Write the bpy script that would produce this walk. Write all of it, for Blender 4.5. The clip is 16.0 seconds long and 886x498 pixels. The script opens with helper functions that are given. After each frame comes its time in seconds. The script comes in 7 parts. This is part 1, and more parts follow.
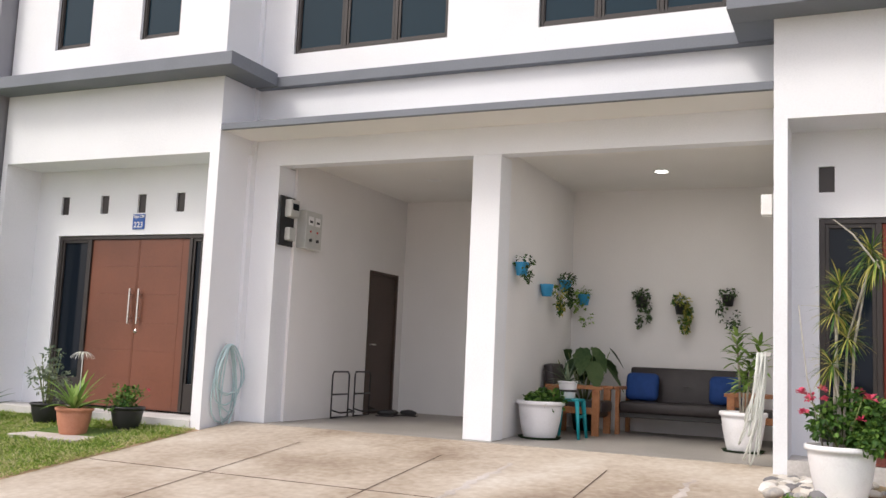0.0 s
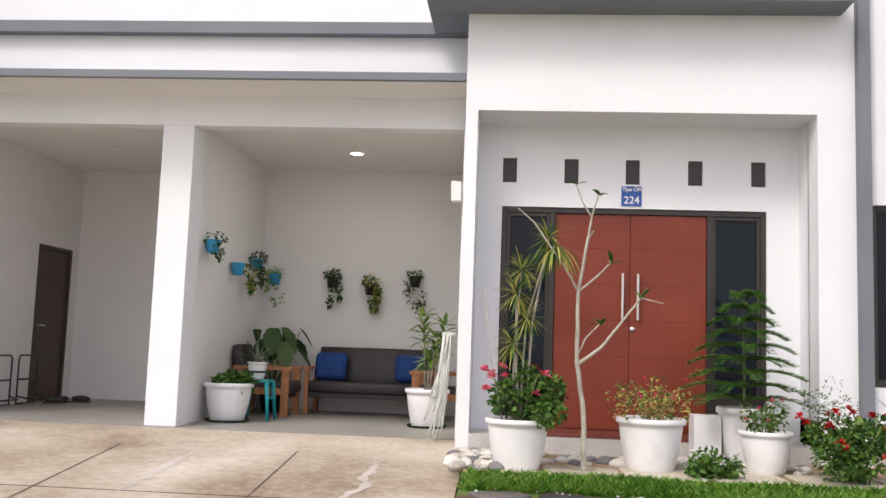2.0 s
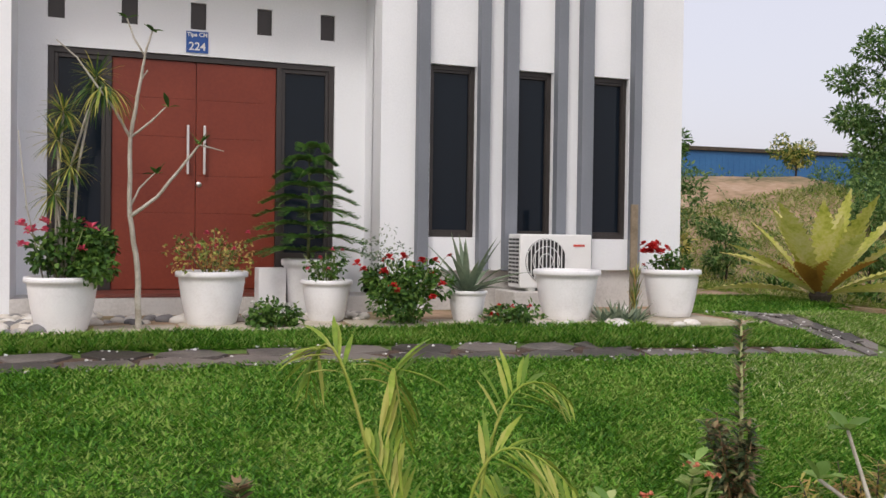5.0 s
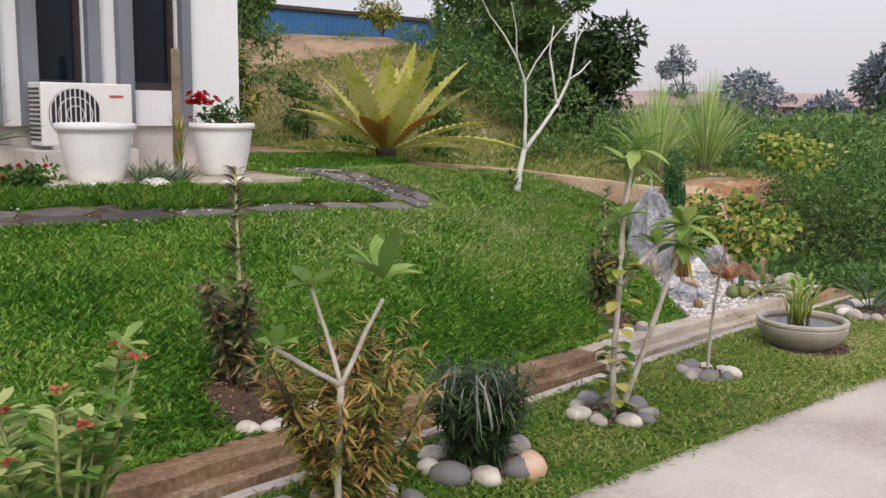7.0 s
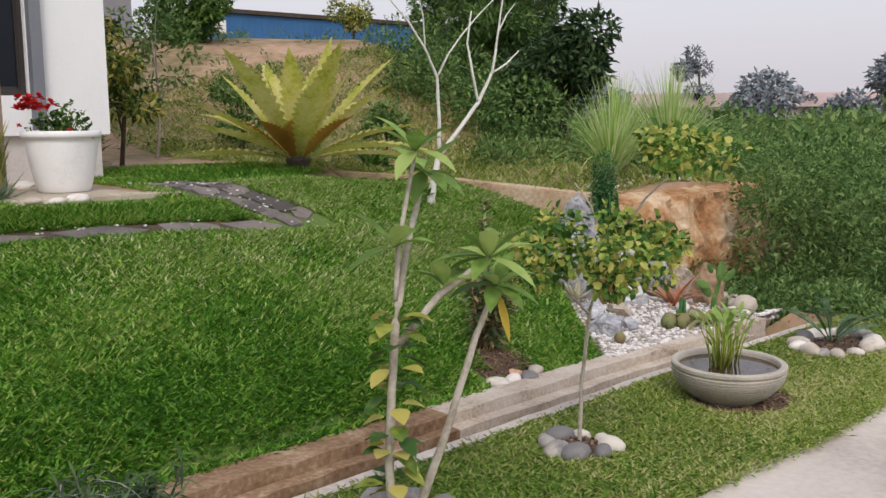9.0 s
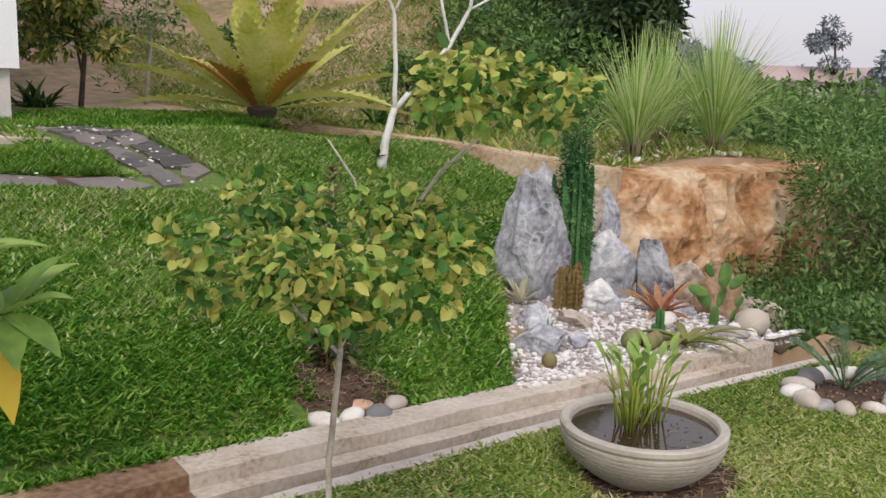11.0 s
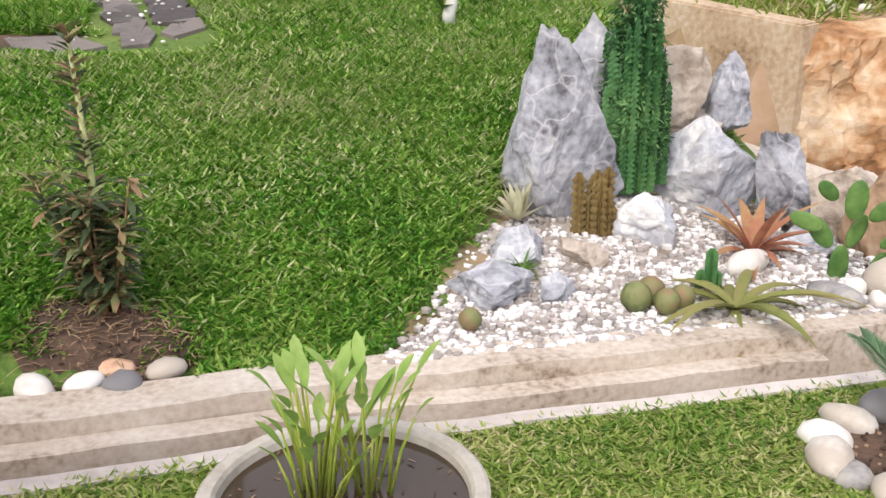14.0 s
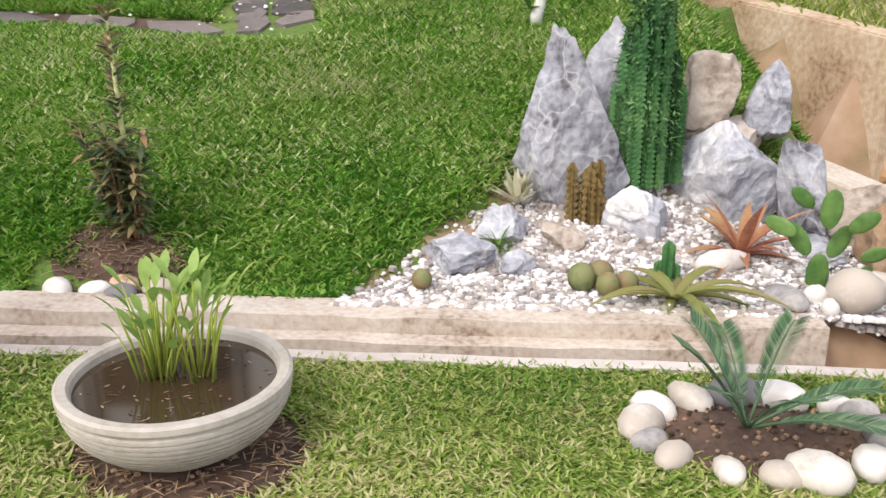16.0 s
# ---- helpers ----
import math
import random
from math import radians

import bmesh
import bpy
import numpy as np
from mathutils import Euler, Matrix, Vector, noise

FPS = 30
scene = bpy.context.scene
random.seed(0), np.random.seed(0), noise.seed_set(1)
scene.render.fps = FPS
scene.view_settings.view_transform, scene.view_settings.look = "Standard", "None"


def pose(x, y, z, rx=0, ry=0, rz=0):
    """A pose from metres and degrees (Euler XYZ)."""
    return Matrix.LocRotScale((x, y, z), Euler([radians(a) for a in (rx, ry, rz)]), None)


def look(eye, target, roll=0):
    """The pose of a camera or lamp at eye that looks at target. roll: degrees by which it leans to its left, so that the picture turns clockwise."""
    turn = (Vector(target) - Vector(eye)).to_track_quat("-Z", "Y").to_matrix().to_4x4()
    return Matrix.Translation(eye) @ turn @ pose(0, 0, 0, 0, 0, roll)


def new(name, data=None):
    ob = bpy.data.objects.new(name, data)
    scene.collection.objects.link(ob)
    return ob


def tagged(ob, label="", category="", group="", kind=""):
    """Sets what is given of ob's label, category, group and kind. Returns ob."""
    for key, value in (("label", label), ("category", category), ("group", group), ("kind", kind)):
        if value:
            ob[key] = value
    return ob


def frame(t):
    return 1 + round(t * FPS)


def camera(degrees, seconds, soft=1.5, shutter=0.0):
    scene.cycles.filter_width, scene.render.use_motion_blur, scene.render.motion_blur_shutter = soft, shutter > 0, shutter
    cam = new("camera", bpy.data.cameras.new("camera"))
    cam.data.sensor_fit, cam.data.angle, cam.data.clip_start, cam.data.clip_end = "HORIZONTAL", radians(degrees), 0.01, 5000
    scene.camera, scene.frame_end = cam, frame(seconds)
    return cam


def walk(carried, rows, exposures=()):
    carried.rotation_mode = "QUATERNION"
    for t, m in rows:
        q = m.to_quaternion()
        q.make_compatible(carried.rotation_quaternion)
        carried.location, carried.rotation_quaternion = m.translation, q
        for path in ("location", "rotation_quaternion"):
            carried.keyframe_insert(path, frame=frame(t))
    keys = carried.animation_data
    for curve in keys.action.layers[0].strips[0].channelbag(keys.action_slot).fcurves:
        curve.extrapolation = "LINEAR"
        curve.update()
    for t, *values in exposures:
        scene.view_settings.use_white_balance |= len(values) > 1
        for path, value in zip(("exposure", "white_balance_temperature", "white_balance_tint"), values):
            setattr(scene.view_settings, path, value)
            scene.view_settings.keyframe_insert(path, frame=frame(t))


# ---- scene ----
cam = camera(51.3, 16.0)
PATH = [
    (0, (0.58, -0.331, 1.933), (-0.237, 1.48, 2.161), 2.5),
    (0.5, (0.574, -0.395, 1.94), (-0.035, 1.497, 2.162), 2.4),
    (1, (0.529, -0.405, 1.953), (0.071, 1.529, 2.176), 2.4),
    (1.5, (0.491, -0.338, 1.956), (0.177, 1.625, 2.172), 2.2),
    (2, (0.438, -0.237, 1.943), (0.275, 1.745, 2.153), 2.0),
    (2.5, (0.402, -0.122, 1.927), (0.412, 1.868, 2.12), 1.8),
    (3, (0.416, -0.021, 1.914), (0.592, 1.965, 2.079), 1.5),
    (5.3, (0.884, 0.097, 1.695), (1.654, 1.94, 1.587), 0.7),
    (5.5, (0.956, 0.144, 1.673), (1.792, 1.953, 1.505), 0.7),
    (6, (1.157, 0.281, 1.619), (2.203, 1.963, 1.346), 1.0),
    (6.5, (1.365, 0.358, 1.595), (2.609, 1.893, 1.283), 0.9),
    (7, (1.661, 0.38, 1.597), (3.02, 1.815, 1.294), 0.9),
    (7.5, (1.982, 0.43, 1.586), (3.377, 1.834, 1.299), 0.9),
    (8, (2.375, 0.46, 1.577), (3.764, 1.873, 1.299), 0.3),
    (8.5, (2.823, 0.51, 1.556), (4.181, 1.952, 1.282), -0.5),
    (10.8, (4.995, 0.934, 1.422), (6.135, 2.538, 1.063), 2.0),
    (11, (5.175, 0.958, 1.413), (6.291, 2.577, 1.05), 1.8),
    (11.5, (5.566, 1.052, 1.428), (6.634, 2.696, 1.033), 1.9),
    (12, (6.005, 1.18, 1.399), (6.989, 2.866, 0.965), 1.7),
    (12.5, (6.413, 1.28, 1.386), (7.281, 3.016, 0.904), 1.0),
    (13, (6.805, 1.427, 1.367), (7.551, 3.205, 0.835), 0.4),
    (13.5, (7.147, 1.52, 1.351), (7.722, 3.338, 0.747), -0.4),
    (14, (7.417, 1.514, 1.321), (7.783, 3.36, 0.644), -0.8),
    (14.5, (7.671, 1.393, 1.31), (7.856, 3.253, 0.597), -0.3),
    (15, (7.914, 1.279, 1.289), (7.88, 3.15, 0.584), -0.5),
    (15.5, (8.161, 1.167, 1.286), (7.996, 3.043, 0.612), -0.3),
    (16, (8.372, 1.048, 1.312), (8.213, 2.929, 0.652), -0.3),
]
EXPOSURES = [(0, 0.45), (1.5, 0.45), (2.5, 0.4), (3, 0.22), (5.5, 0.03), (6.5, 0.06), (8.5, 0.0), (11, 0.1), (12.5, 0.46), (14, 0.66), (16, 0.7)]
walk(cam, [(t, look(eye, target, roll)) for t, eye, target, roll in PATH], EXPOSURES)

# ---- world and sun ----
world = bpy.data.worlds.new("sky")
scene.world = world
world.use_nodes = True
wn = world.node_tree
wn.nodes.clear()
sky = wn.nodes.new("ShaderNodeTexSky")
sky.sky_type, sky.sun_disc = "NISHITA", False
SUN_ELEV, SUN_ROT = radians(48), radians(215)
sky.sun_elevation, sky.sun_rotation = SUN_ELEV, SUN_ROT
sky.air_density, sky.dust_density, sky.ozone_density = 1.0, 6.0, 1.0
sky_bg = wn.nodes.new("ShaderNodeBackground")
sky_bg.inputs["Strength"].default_value = 0.06
wn.links.new(sky.outputs[0], sky_bg.inputs["Color"])
cloud_bg = wn.nodes.new("ShaderNodeBackground")
cloud_bg.inputs["Color"].default_value = (0.83, 0.79, 0.86, 1)
cloud_bg.inputs["Strength"].default_value = 0.75
wadd = wn.nodes.new("ShaderNodeAddShader")
wout = wn.nodes.new("ShaderNodeOutputWorld")
wn.links.new(sky_bg.outputs[0], wadd.inputs[0])
wn.links.new(cloud_bg.outputs[0], wadd.inputs[1])
wn.links.new(wadd.outputs[0], wout.inputs["Surface"])

sun_data = bpy.data.lights.new("sun", "SUN")
sun_data.energy, sun_data.angle, sun_data.color = 1.1, radians(14), (1.0, 0.97, 0.93)
sun = new("sun", sun_data)
sun_dir = Vector((math.sin(SUN_ROT) * math.cos(SUN_ELEV), math.cos(SUN_ROT) * math.cos(SUN_ELEV), math.sin(SUN_ELEV)))
sun.matrix_world = look(sun_dir * 30, (0, 0, 0))


# ---- materials ----
def material(name, stops, rough=0.8, scale=3.0, fine=40.0, bump=0.15, metal=0.0, vary=0.0, spec=0.5, island=0.0, fine_mix=0.35, trans=0.0, soft_dist=0.01):
    """stops: colours from dark to light, blended by a coarse and a fine noise in metres."""
    m = bpy.data.materials.new(name)
    m.use_nodes = True
    nt = m.node_tree
    N, L = nt.nodes, nt.links
    b = N["Principled BSDF"]
    tc = N.new("ShaderNodeNewGeometry")
    n1 = N.new("ShaderNodeTexNoise")
    n1.inputs["Scale"].default_value, n1.inputs["Detail"].default_value = scale, 6
    n2 = N.new("ShaderNodeTexNoise")
    n2.inputs["Scale"].default_value, n2.inputs["Detail"].default_value = fine, 4
    for n in (n1, n2):
        L.new(tc.outputs["Position"], n.inputs["Vector"])
    mix = N.new("ShaderNodeMix")
    mix.data_type = "FLOAT"
    mix.inputs[0].default_value = fine_mix
    L.new(n1.outputs["Fac"], mix.inputs[2])
    L.new(n2.outputs["Fac"], mix.inputs[3])
    ramp = N.new("ShaderNodeValToRGB")
    el = ramp.color_ramp.elements
    lo, hi = 0.32, 0.68
    el[0].position, el[1].position = lo, hi
    el[0].color, el[1].color = (*stops[0], 1), (*stops[-1], 1)
    for i, c in enumerate(stops[1:-1], 1):
        e = el.new(lo + (hi - lo) * i / (len(stops) - 1))
        e.color = (*c, 1)
    fac = mix.outputs[0]
    if vary or island:
        rnd = N.new("ShaderNodeObjectInfo").outputs["Random"] if vary else tc.outputs["Random Per Island"]
        amount = vary or island
        ma = N.new("ShaderNodeMath")
        ma.operation = "MULTIPLY_ADD"
        L.new(rnd, ma.inputs[0])
        ma.inputs[1].default_value = amount
        ma.inputs[2].default_value = -amount / 2
        ad = N.new("ShaderNodeMath")
        L.new(fac, ad.inputs[0])
        L.new(ma.outputs[0], ad.inputs[1])
        fac = ad.outputs[0]
    L.new(fac, ramp.inputs["Fac"])
    L.new(ramp.outputs["Color"], b.inputs["Base Color"])
    b.inputs["Roughness"].default_value, b.inputs["Metallic"].default_value = rough, metal
    b.inputs["Specular IOR Level"].default_value = spec
    if bump:
        bp = N.new("ShaderNodeBump")
        bp.inputs["Strength"].default_value, bp.inputs["Distance"].default_value = bump, soft_dist
        L.new(mix.outputs[0], bp.inputs["Height"])
        L.new(bp.outputs["Normal"], b.inputs["Normal"])
    if trans:
        tr = N.new("ShaderNodeBsdfTranslucent")
        L.new(ramp.outputs["Color"], tr.inputs["Color"])
        ms = N.new("ShaderNodeMixShader")
        ms.inputs["Fac"].default_value = trans
        L.new(b.outputs[0], ms.inputs[1])
        L.new(tr.outputs[0], ms.inputs[2])
        L.new(ms.outputs[0], N["Material Output"].inputs["Surface"])
    return m


M = {}
M["wall"] = material("white_wall_paint", [(0.71, 0.725, 0.75), (0.77, 0.785, 0.81), (0.80, 0.815, 0.84)], 0.75, 0.7, 60, 0.06)
M["interior"] = material("cream_wall_paint", [(0.73, 0.72, 0.71), (0.80, 0.79, 0.78)], 0.8, 0.8, 60, 0.06)
M["ceiling"] = material("ceiling_paint", [(0.74, 0.73, 0.70), (0.80, 0.79, 0.76)], 0.85, 0.8, 60, 0.04)
M["grey"] = material("grey_paint", [(0.15, 0.165, 0.19), (0.19, 0.205, 0.235)], 0.7, 1.5, 50, 0.06)
M["neighbour"] = material("neighbour_grey_paint", [(0.22, 0.22, 0.24), (0.26, 0.26, 0.28)], 0.8, 1.5, 50, 0.06)
M["plinth"] = material("plinth_plaster", [(0.42, 0.40, 0.38), (0.56, 0.54, 0.52), (0.62, 0.60, 0.58)], 0.85, 2, 40, 0.2)
M["concrete"] = material("driveway_concrete", [(0.20, 0.14, 0.10), (0.36, 0.29, 0.22), (0.50, 0.43, 0.35), (0.62, 0.57, 0.50)], 0.6, 0.75, 14, 0.2, fine_mix=0.25)
M["road"] = material("road_concrete", [(0.36, 0.31, 0.28), (0.52, 0.47, 0.43), (0.62, 0.57, 0.53)], 0.8, 1.3, 30, 0.25, fine_mix=0.3)
M["floor"] = material("carport_floor_cement", [(0.25, 0.235, 0.21), (0.36, 0.335, 0.31)], 0.5, 0.8, 30, 0.1)
M["drain"] = material("drain_concrete", [(0.22, 0.16, 0.11), (0.44, 0.37, 0.30), (0.54, 0.48, 0.41), (0.62, 0.57, 0.50)], 0.85, 3.2, 45, 0.4, fine_mix=0.45)
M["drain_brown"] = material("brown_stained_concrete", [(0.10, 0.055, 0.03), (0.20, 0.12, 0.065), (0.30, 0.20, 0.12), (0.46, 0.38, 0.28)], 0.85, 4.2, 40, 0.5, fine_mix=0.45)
M["stained_wall"] = material("rust_stained_concrete", [(0.16, 0.10, 0.06), (0.38, 0.27, 0.17), (0.50, 0.39, 0.27), (0.58, 0.52, 0.44)], 0.85, 2.4, 30, 0.5, fine_mix=0.4)
M["earth"] = material("bank_earth", [(0.11, 0.10, 0.05), (0.22, 0.17, 0.09), (0.37, 0.25, 0.16), (0.46, 0.33, 0.24)], 0.95, 0.7, 6, 0.5, fine_mix=0.4, soft_dist=0.05)
M["soil"] = material("garden_soil", [(0.03, 0.02, 0.013), (0.08, 0.05, 0.035), (0.15, 0.09, 0.06)], 0.95, 6, 60, 0.8, soft_dist=0.02)
M["turf"] = material("lawn_ground", [(0.05, 0.09, 0.015), (0.09, 0.16, 0.025), (0.16, 0.20, 0.05)], 0.95, 1.6, 45, 0.8, soft_dist=0.03, fine_mix=0.5)
M["orange_rock"] = material("orange_rock", [(0.14, 0.06, 0.025), (0.38, 0.20, 0.09), (0.54, 0.40, 0.26), (0.64, 0.54, 0.43)], 0.9, 2.0, 14, 1.0, soft_dist=0.05)
M["frame_dark"] = material("dark_aluminium_frame", [(0.022, 0.018, 0.016), (0.035, 0.028, 0.025)], 0.4, 3, 60, 0.03)
M["door_red"] = material("red_brown_door", [(0.145, 0.024, 0.013), (0.18, 0.033, 0.017), (0.215, 0.042, 0.022)], 0.42, 1.1, 40, 0.03, spec=0.35)
M["door_wood"] = material("brown_red_door", [(0.13, 0.045, 0.024), (0.18, 0.062, 0.034)], 0.42, 1.5, 40, 0.03)
M["door_brown"] = material("dark_brown_door", [(0.045, 0.028, 0.02), (0.065, 0.042, 0.03)], 0.5, 2, 40, 0.05)
M["steel"] = material("brushed_steel", [(0.6, 0.58, 0.55), (0.7, 0.68, 0.65)], 0.28, 20, 200, 0.02, metal=1.0)
M["black_metal"] = material("black_metal", [(0.015, 0.014, 0.014), (0.03, 0.028, 0.028)], 0.4, 8, 60, 0.05)
M["pot_white"] = material("white_plastic_pot", [(0.70, 0.69, 0.70), (0.79, 0.785, 0.80), (0.83, 0.825, 0.84)], 0.4, 5, 60, 0.05)
M["blue_steel"] = material("blue_container_paint", [(0.02, 0.10, 0.26), (0.035, 0.15, 0.34)], 0.55, 0.6, 10, 0.1)
gl = bpy.data.materials.new("dark_window_glass")
gl.use_nodes = True
gb = gl.node_tree.nodes["Principled BSDF"]
gb.inputs["Base Color"].default_value = (0.006, 0.010, 0.016, 1)
gb.inputs["Roughness"].default_value = 0.06
gb.inputs["Specular IOR Level"].default_value = 0.22
M["glass"] = gl
# upper panes: bluish sky reflection painted into the base colour
gt = gl.copy()
gt.name = "blue_tinted_glass"
gt.node_tree.nodes["Principled BSDF"].inputs["Base Color"].default_value = (0.010, 0.028, 0.042, 1)
M["glass_sky"] = gt
lampm = bpy.data.materials.new("lamp_diffuser")
lampm.use_nodes = True
lb = lampm.node_tree.nodes["Principled BSDF"]
lb.inputs["Emission Color"].default_value = (1, 0.97, 0.92, 1)
lb.inputs["Emission Strength"].default_value = 6.0
M["lamp"] = lampm


# ---- mesh tools ----
def part(name, bm, mat, parent=None, label="", smooth=False):
    me = bpy.data.meshes.new(name)
    bm.to_mesh(me)
    bm.free()
    for mm in (mat if isinstance(mat, (list, tuple)) else [mat]):
        me.materials.append(mm)
    if smooth:
        me.polygons.foreach_set("use_smooth", [True] * len(me.polygons))
    ob = new(name, me)
    if parent:
        ob.parent = parent
    if label:
        tagged(ob, label=label)
    return ob


def thing(name, at, label, category, group="", turn=0.0):
    e = new(name)
    e.matrix_world = pose(*at, 0, 0, turn)
    return tagged(e, label=label, category=category, group=group)


def box(bm, lo, hi, bevel=0.0):
    """An axis-aligned block between two corners, its edges bevelled."""
    r = bmesh.ops.create_cube(bm, size=1)
    vs = r["verts"]
    for v in vs:
        v.co = Vector([l + (h - l) * (c + 0.5) for l, h, c in zip(lo, hi, v.co)])
    if bevel:
        es = list({e for v in vs for e in v.link_edges})
        bmesh.ops.bevel(bm, geom=es, offset=bevel, segments=2, affect="EDGES", profile=0.5)
    return bm


def blocks(*spans, bevel=0.0):
    bm = bmesh.new()
    for lo, hi in spans:
        box(bm, lo, hi, bevel)
    return bm


def structure(name, bm, mat, label=""):
    return tagged(part(name, bm, mat), label=label, kind="structure")


def grid_sheet(xs, ys, zf):
    bm = bmesh.new()
    vv = [[bm.verts.new((x, y, zf(x, y))) for x in xs] for y in ys]
    for j in range(len(ys) - 1):
        for i in range(len(xs) - 1):
            bm.faces.new((vv[j][i], vv[j][i + 1], vv[j + 1][i + 1], vv[j + 1][i]))
    return bm


def lathe(bm, profile, seg=32, at=(0, 0, 0)):
    """A turned body from (radius, height) pairs."""
    rings = []
    for r, z in profile:
        rings.append([bm.verts.new((at[0] + r * math.cos(2 * math.pi * k / seg), at[1] + r * math.sin(2 * math.pi * k / seg), at[2] + z)) for k in range(seg)])
    for a, b in zip(rings, rings[1:]):
        for k in range(seg):
            bm.faces.new((a[k], a[(k + 1) % seg], b[(k + 1) % seg], b[k]))
    if profile[0][0] > 1e-4:
        bm.faces.new(list(reversed(rings[0])))
    if profile[-1][0] > 1e-4:
        bm.faces.new(rings[-1])
    return bm


# ---- ground ----
YD, YF, YC = 9.0, 8.42, 9.1       # door wall, front wall, column plane
FLOOR = 1.03


def smooth01(t):
    t = min(1.0, max(0.0, t))
    return t * t * (3 - 2 * t)


def cliff_edge(x):
    """y of the foot of the retaining wall and the rock face."""
    if x < 8.5:
        return 30.0
    if x < 10.285:
        return 6.045 + (10.285 - x) * 1.95
    return 6.045


def upper(x, y):
    """The higher ground behind the wall and its bank."""
    z = 1.02 - 0.30 * smooth01((x - 8.6) / 2.0) + 0.12 * smooth01((x - 10.3) / 1.5)
    along, across = 0.5 * x + 0.87 * y, 0.87 * x - 0.5 * y
    z += 2.35 * smooth01((along - 14.0) / 9.0) * (1 - smooth01((across - 5.0) / 4.5))
    return z - 0.75 * smooth01((across - 6) / 9.0)


def drain_y(x):
    """y of the lawn side of the drain."""
    return 4.03 - 0.145 * max(0.0, 7.5 - x)


def strip_z(x):
    """Height of the strip beside the road."""
    return 0.04 + 0.055 * min(5.5, max(0.0, 7.5 - x))


def garden_mask(x, y):
    """One inside the gravel of the rock garden, fading to nought at the lawn."""
    return smooth01((4.05 + 1.45 * (x - 7.72) - y) / 0.3 + 0.5) * (1 - smooth01((y - 5.1) / 0.45))


def ground_z(x, y):
    """The height of the open ground."""
    if x < 0.05:                                   # drive and the lawns beyond it
        z = FLOOR - 0.105 * (9.0 - min(y, 9.0))
        return max(z, 0.30 - 0.02 * max(0, 2.5 - y))
    low, yd = strip_z(x), drain_y(x)
    if y <= yd:
        z = low
        if x > 9.9:
            z -= 0.9 * smooth01((x - 9.9) / 1.0) * smooth01((y - 3.2) / 0.5)
        return z
    u = max(0.0, min(1.0, (y - yd - 0.12) / (7.08 - yd)))
    e = 0.55 + 0.37 * smooth01((x - 5.5) / 3.0)
    z = low + (0.99 - low) * u ** e
    if x > 7.5:
        m = garden_mask(x, y)
        bed = 0.035 + 0.165 * max(0.0, y - 4.0) ** 1.6 * (1 - 0.8 * smooth01((x - 8.8) / 0.6))
        z = z * (1 - m) + bed * m
        z -= 0.13 * smooth01((x - 7.6) / 1.2) * smooth01((y - 6.0) / 1.5)
    ce = cliff_edge(x)
    if x > 8.4:
        if y > ce:
            return upper(x, y)
        drop = smooth01((x - 9.3) / 1.4)
        z = z * (1 - drop) + (-0.55) * drop
    elif y > 8.0:
        z = 0.99 + (upper(8.5, y) - 0.99) * smooth01((y - 8.0) / 1.0)
    return z


ROAD_Y = 2.5
xs = [-60, -40, -25, -16, -12] + [-10 + 0.5 * i for i in range(20)] + [0.0, 0.05] + [0.25 + 0.25 * i for i in range(52)] + [13.5 + i for i in range(12)] + [27, 30, 35, 42, 55, 80, 120, 200, 600]
ys = [-200, -60, -20, -8, -4, -1, 1, 2, 2.5, 3.0, 3.4, 3.6, 3.62, 3.98, 4.0, 4.05] + [4.3 + 0.25 * i for i in range(40)] + [15 + i for i in range(14)] + [31, 35, 42, 60, 90, 150, 300, 700]


def road_edge(x):
    return 2.35 + 0.04 * min(4.5, max(-4, x - 4))


def ground_sheet(x, y):
    z = ground_z(x, y)
    yd = drain_y(x)
    if x > 0.05 and yd - 0.45 < y < yd + 0.03 and x < 9.8:
        z -= 0.35                                   # bed under the drain
    elif -6.3 < x < 0.05:
        z -= 0.06
    if y < road_edge(x) + 0.02 or (x < -11 or y > 60 or x > 60):
        z = min(z, ground_z(min(x, 60), min(y, 60))) - 0.08
    if -10.5 < x < 6.3 and y > 8.6:
        z = 0.85
    return z


def turf_at(x, y):
    return y < 8.6 and not (0 < x < 6.3 and y > 6.95) and (x > 0.05 and x < 9.8 and y < cliff_edge(x) - 0.2 and garden_mask(x, y) < 0.5 or x < -6.3)


ys = sorted(set([-200, -60, -20, -8, -4, -1, 1, 2] + [round(2.2 + 0.1 * i, 2) for i in range(22)] + [4.5 + 0.25 * i for i in range(40)] + [15 + i for i in range(14)] + [31, 35, 42, 60, 90, 150, 300, 700]))
gbm = grid_sheet(xs, ys, ground_sheet)
for f in gbm.faces:
    c = f.calc_center_median()
    f.material_index = 0 if turf_at(c.x, c.y) else 1
structure("ground", gbm, [M["turf"], M["earth"]], "lawn and grassy earth of the plot and the fields beyond")

# ---- the house ----
TOP = 8.4
wing = [((-0.10, YF, 0.80), (0.02, YC + 0.2, 8.4)), ((3.18, YF, 0.80), (3.64, 9.2, TOP)),
        ((0.02, YF, 4.21), (3.18, YD, TOP)),
        ((-0.10, YD, 4.21), (3.18, 9.2, TOP))]
structure("wall_front", blocks(*wing), M["wall"], "white painted front wall of the house")
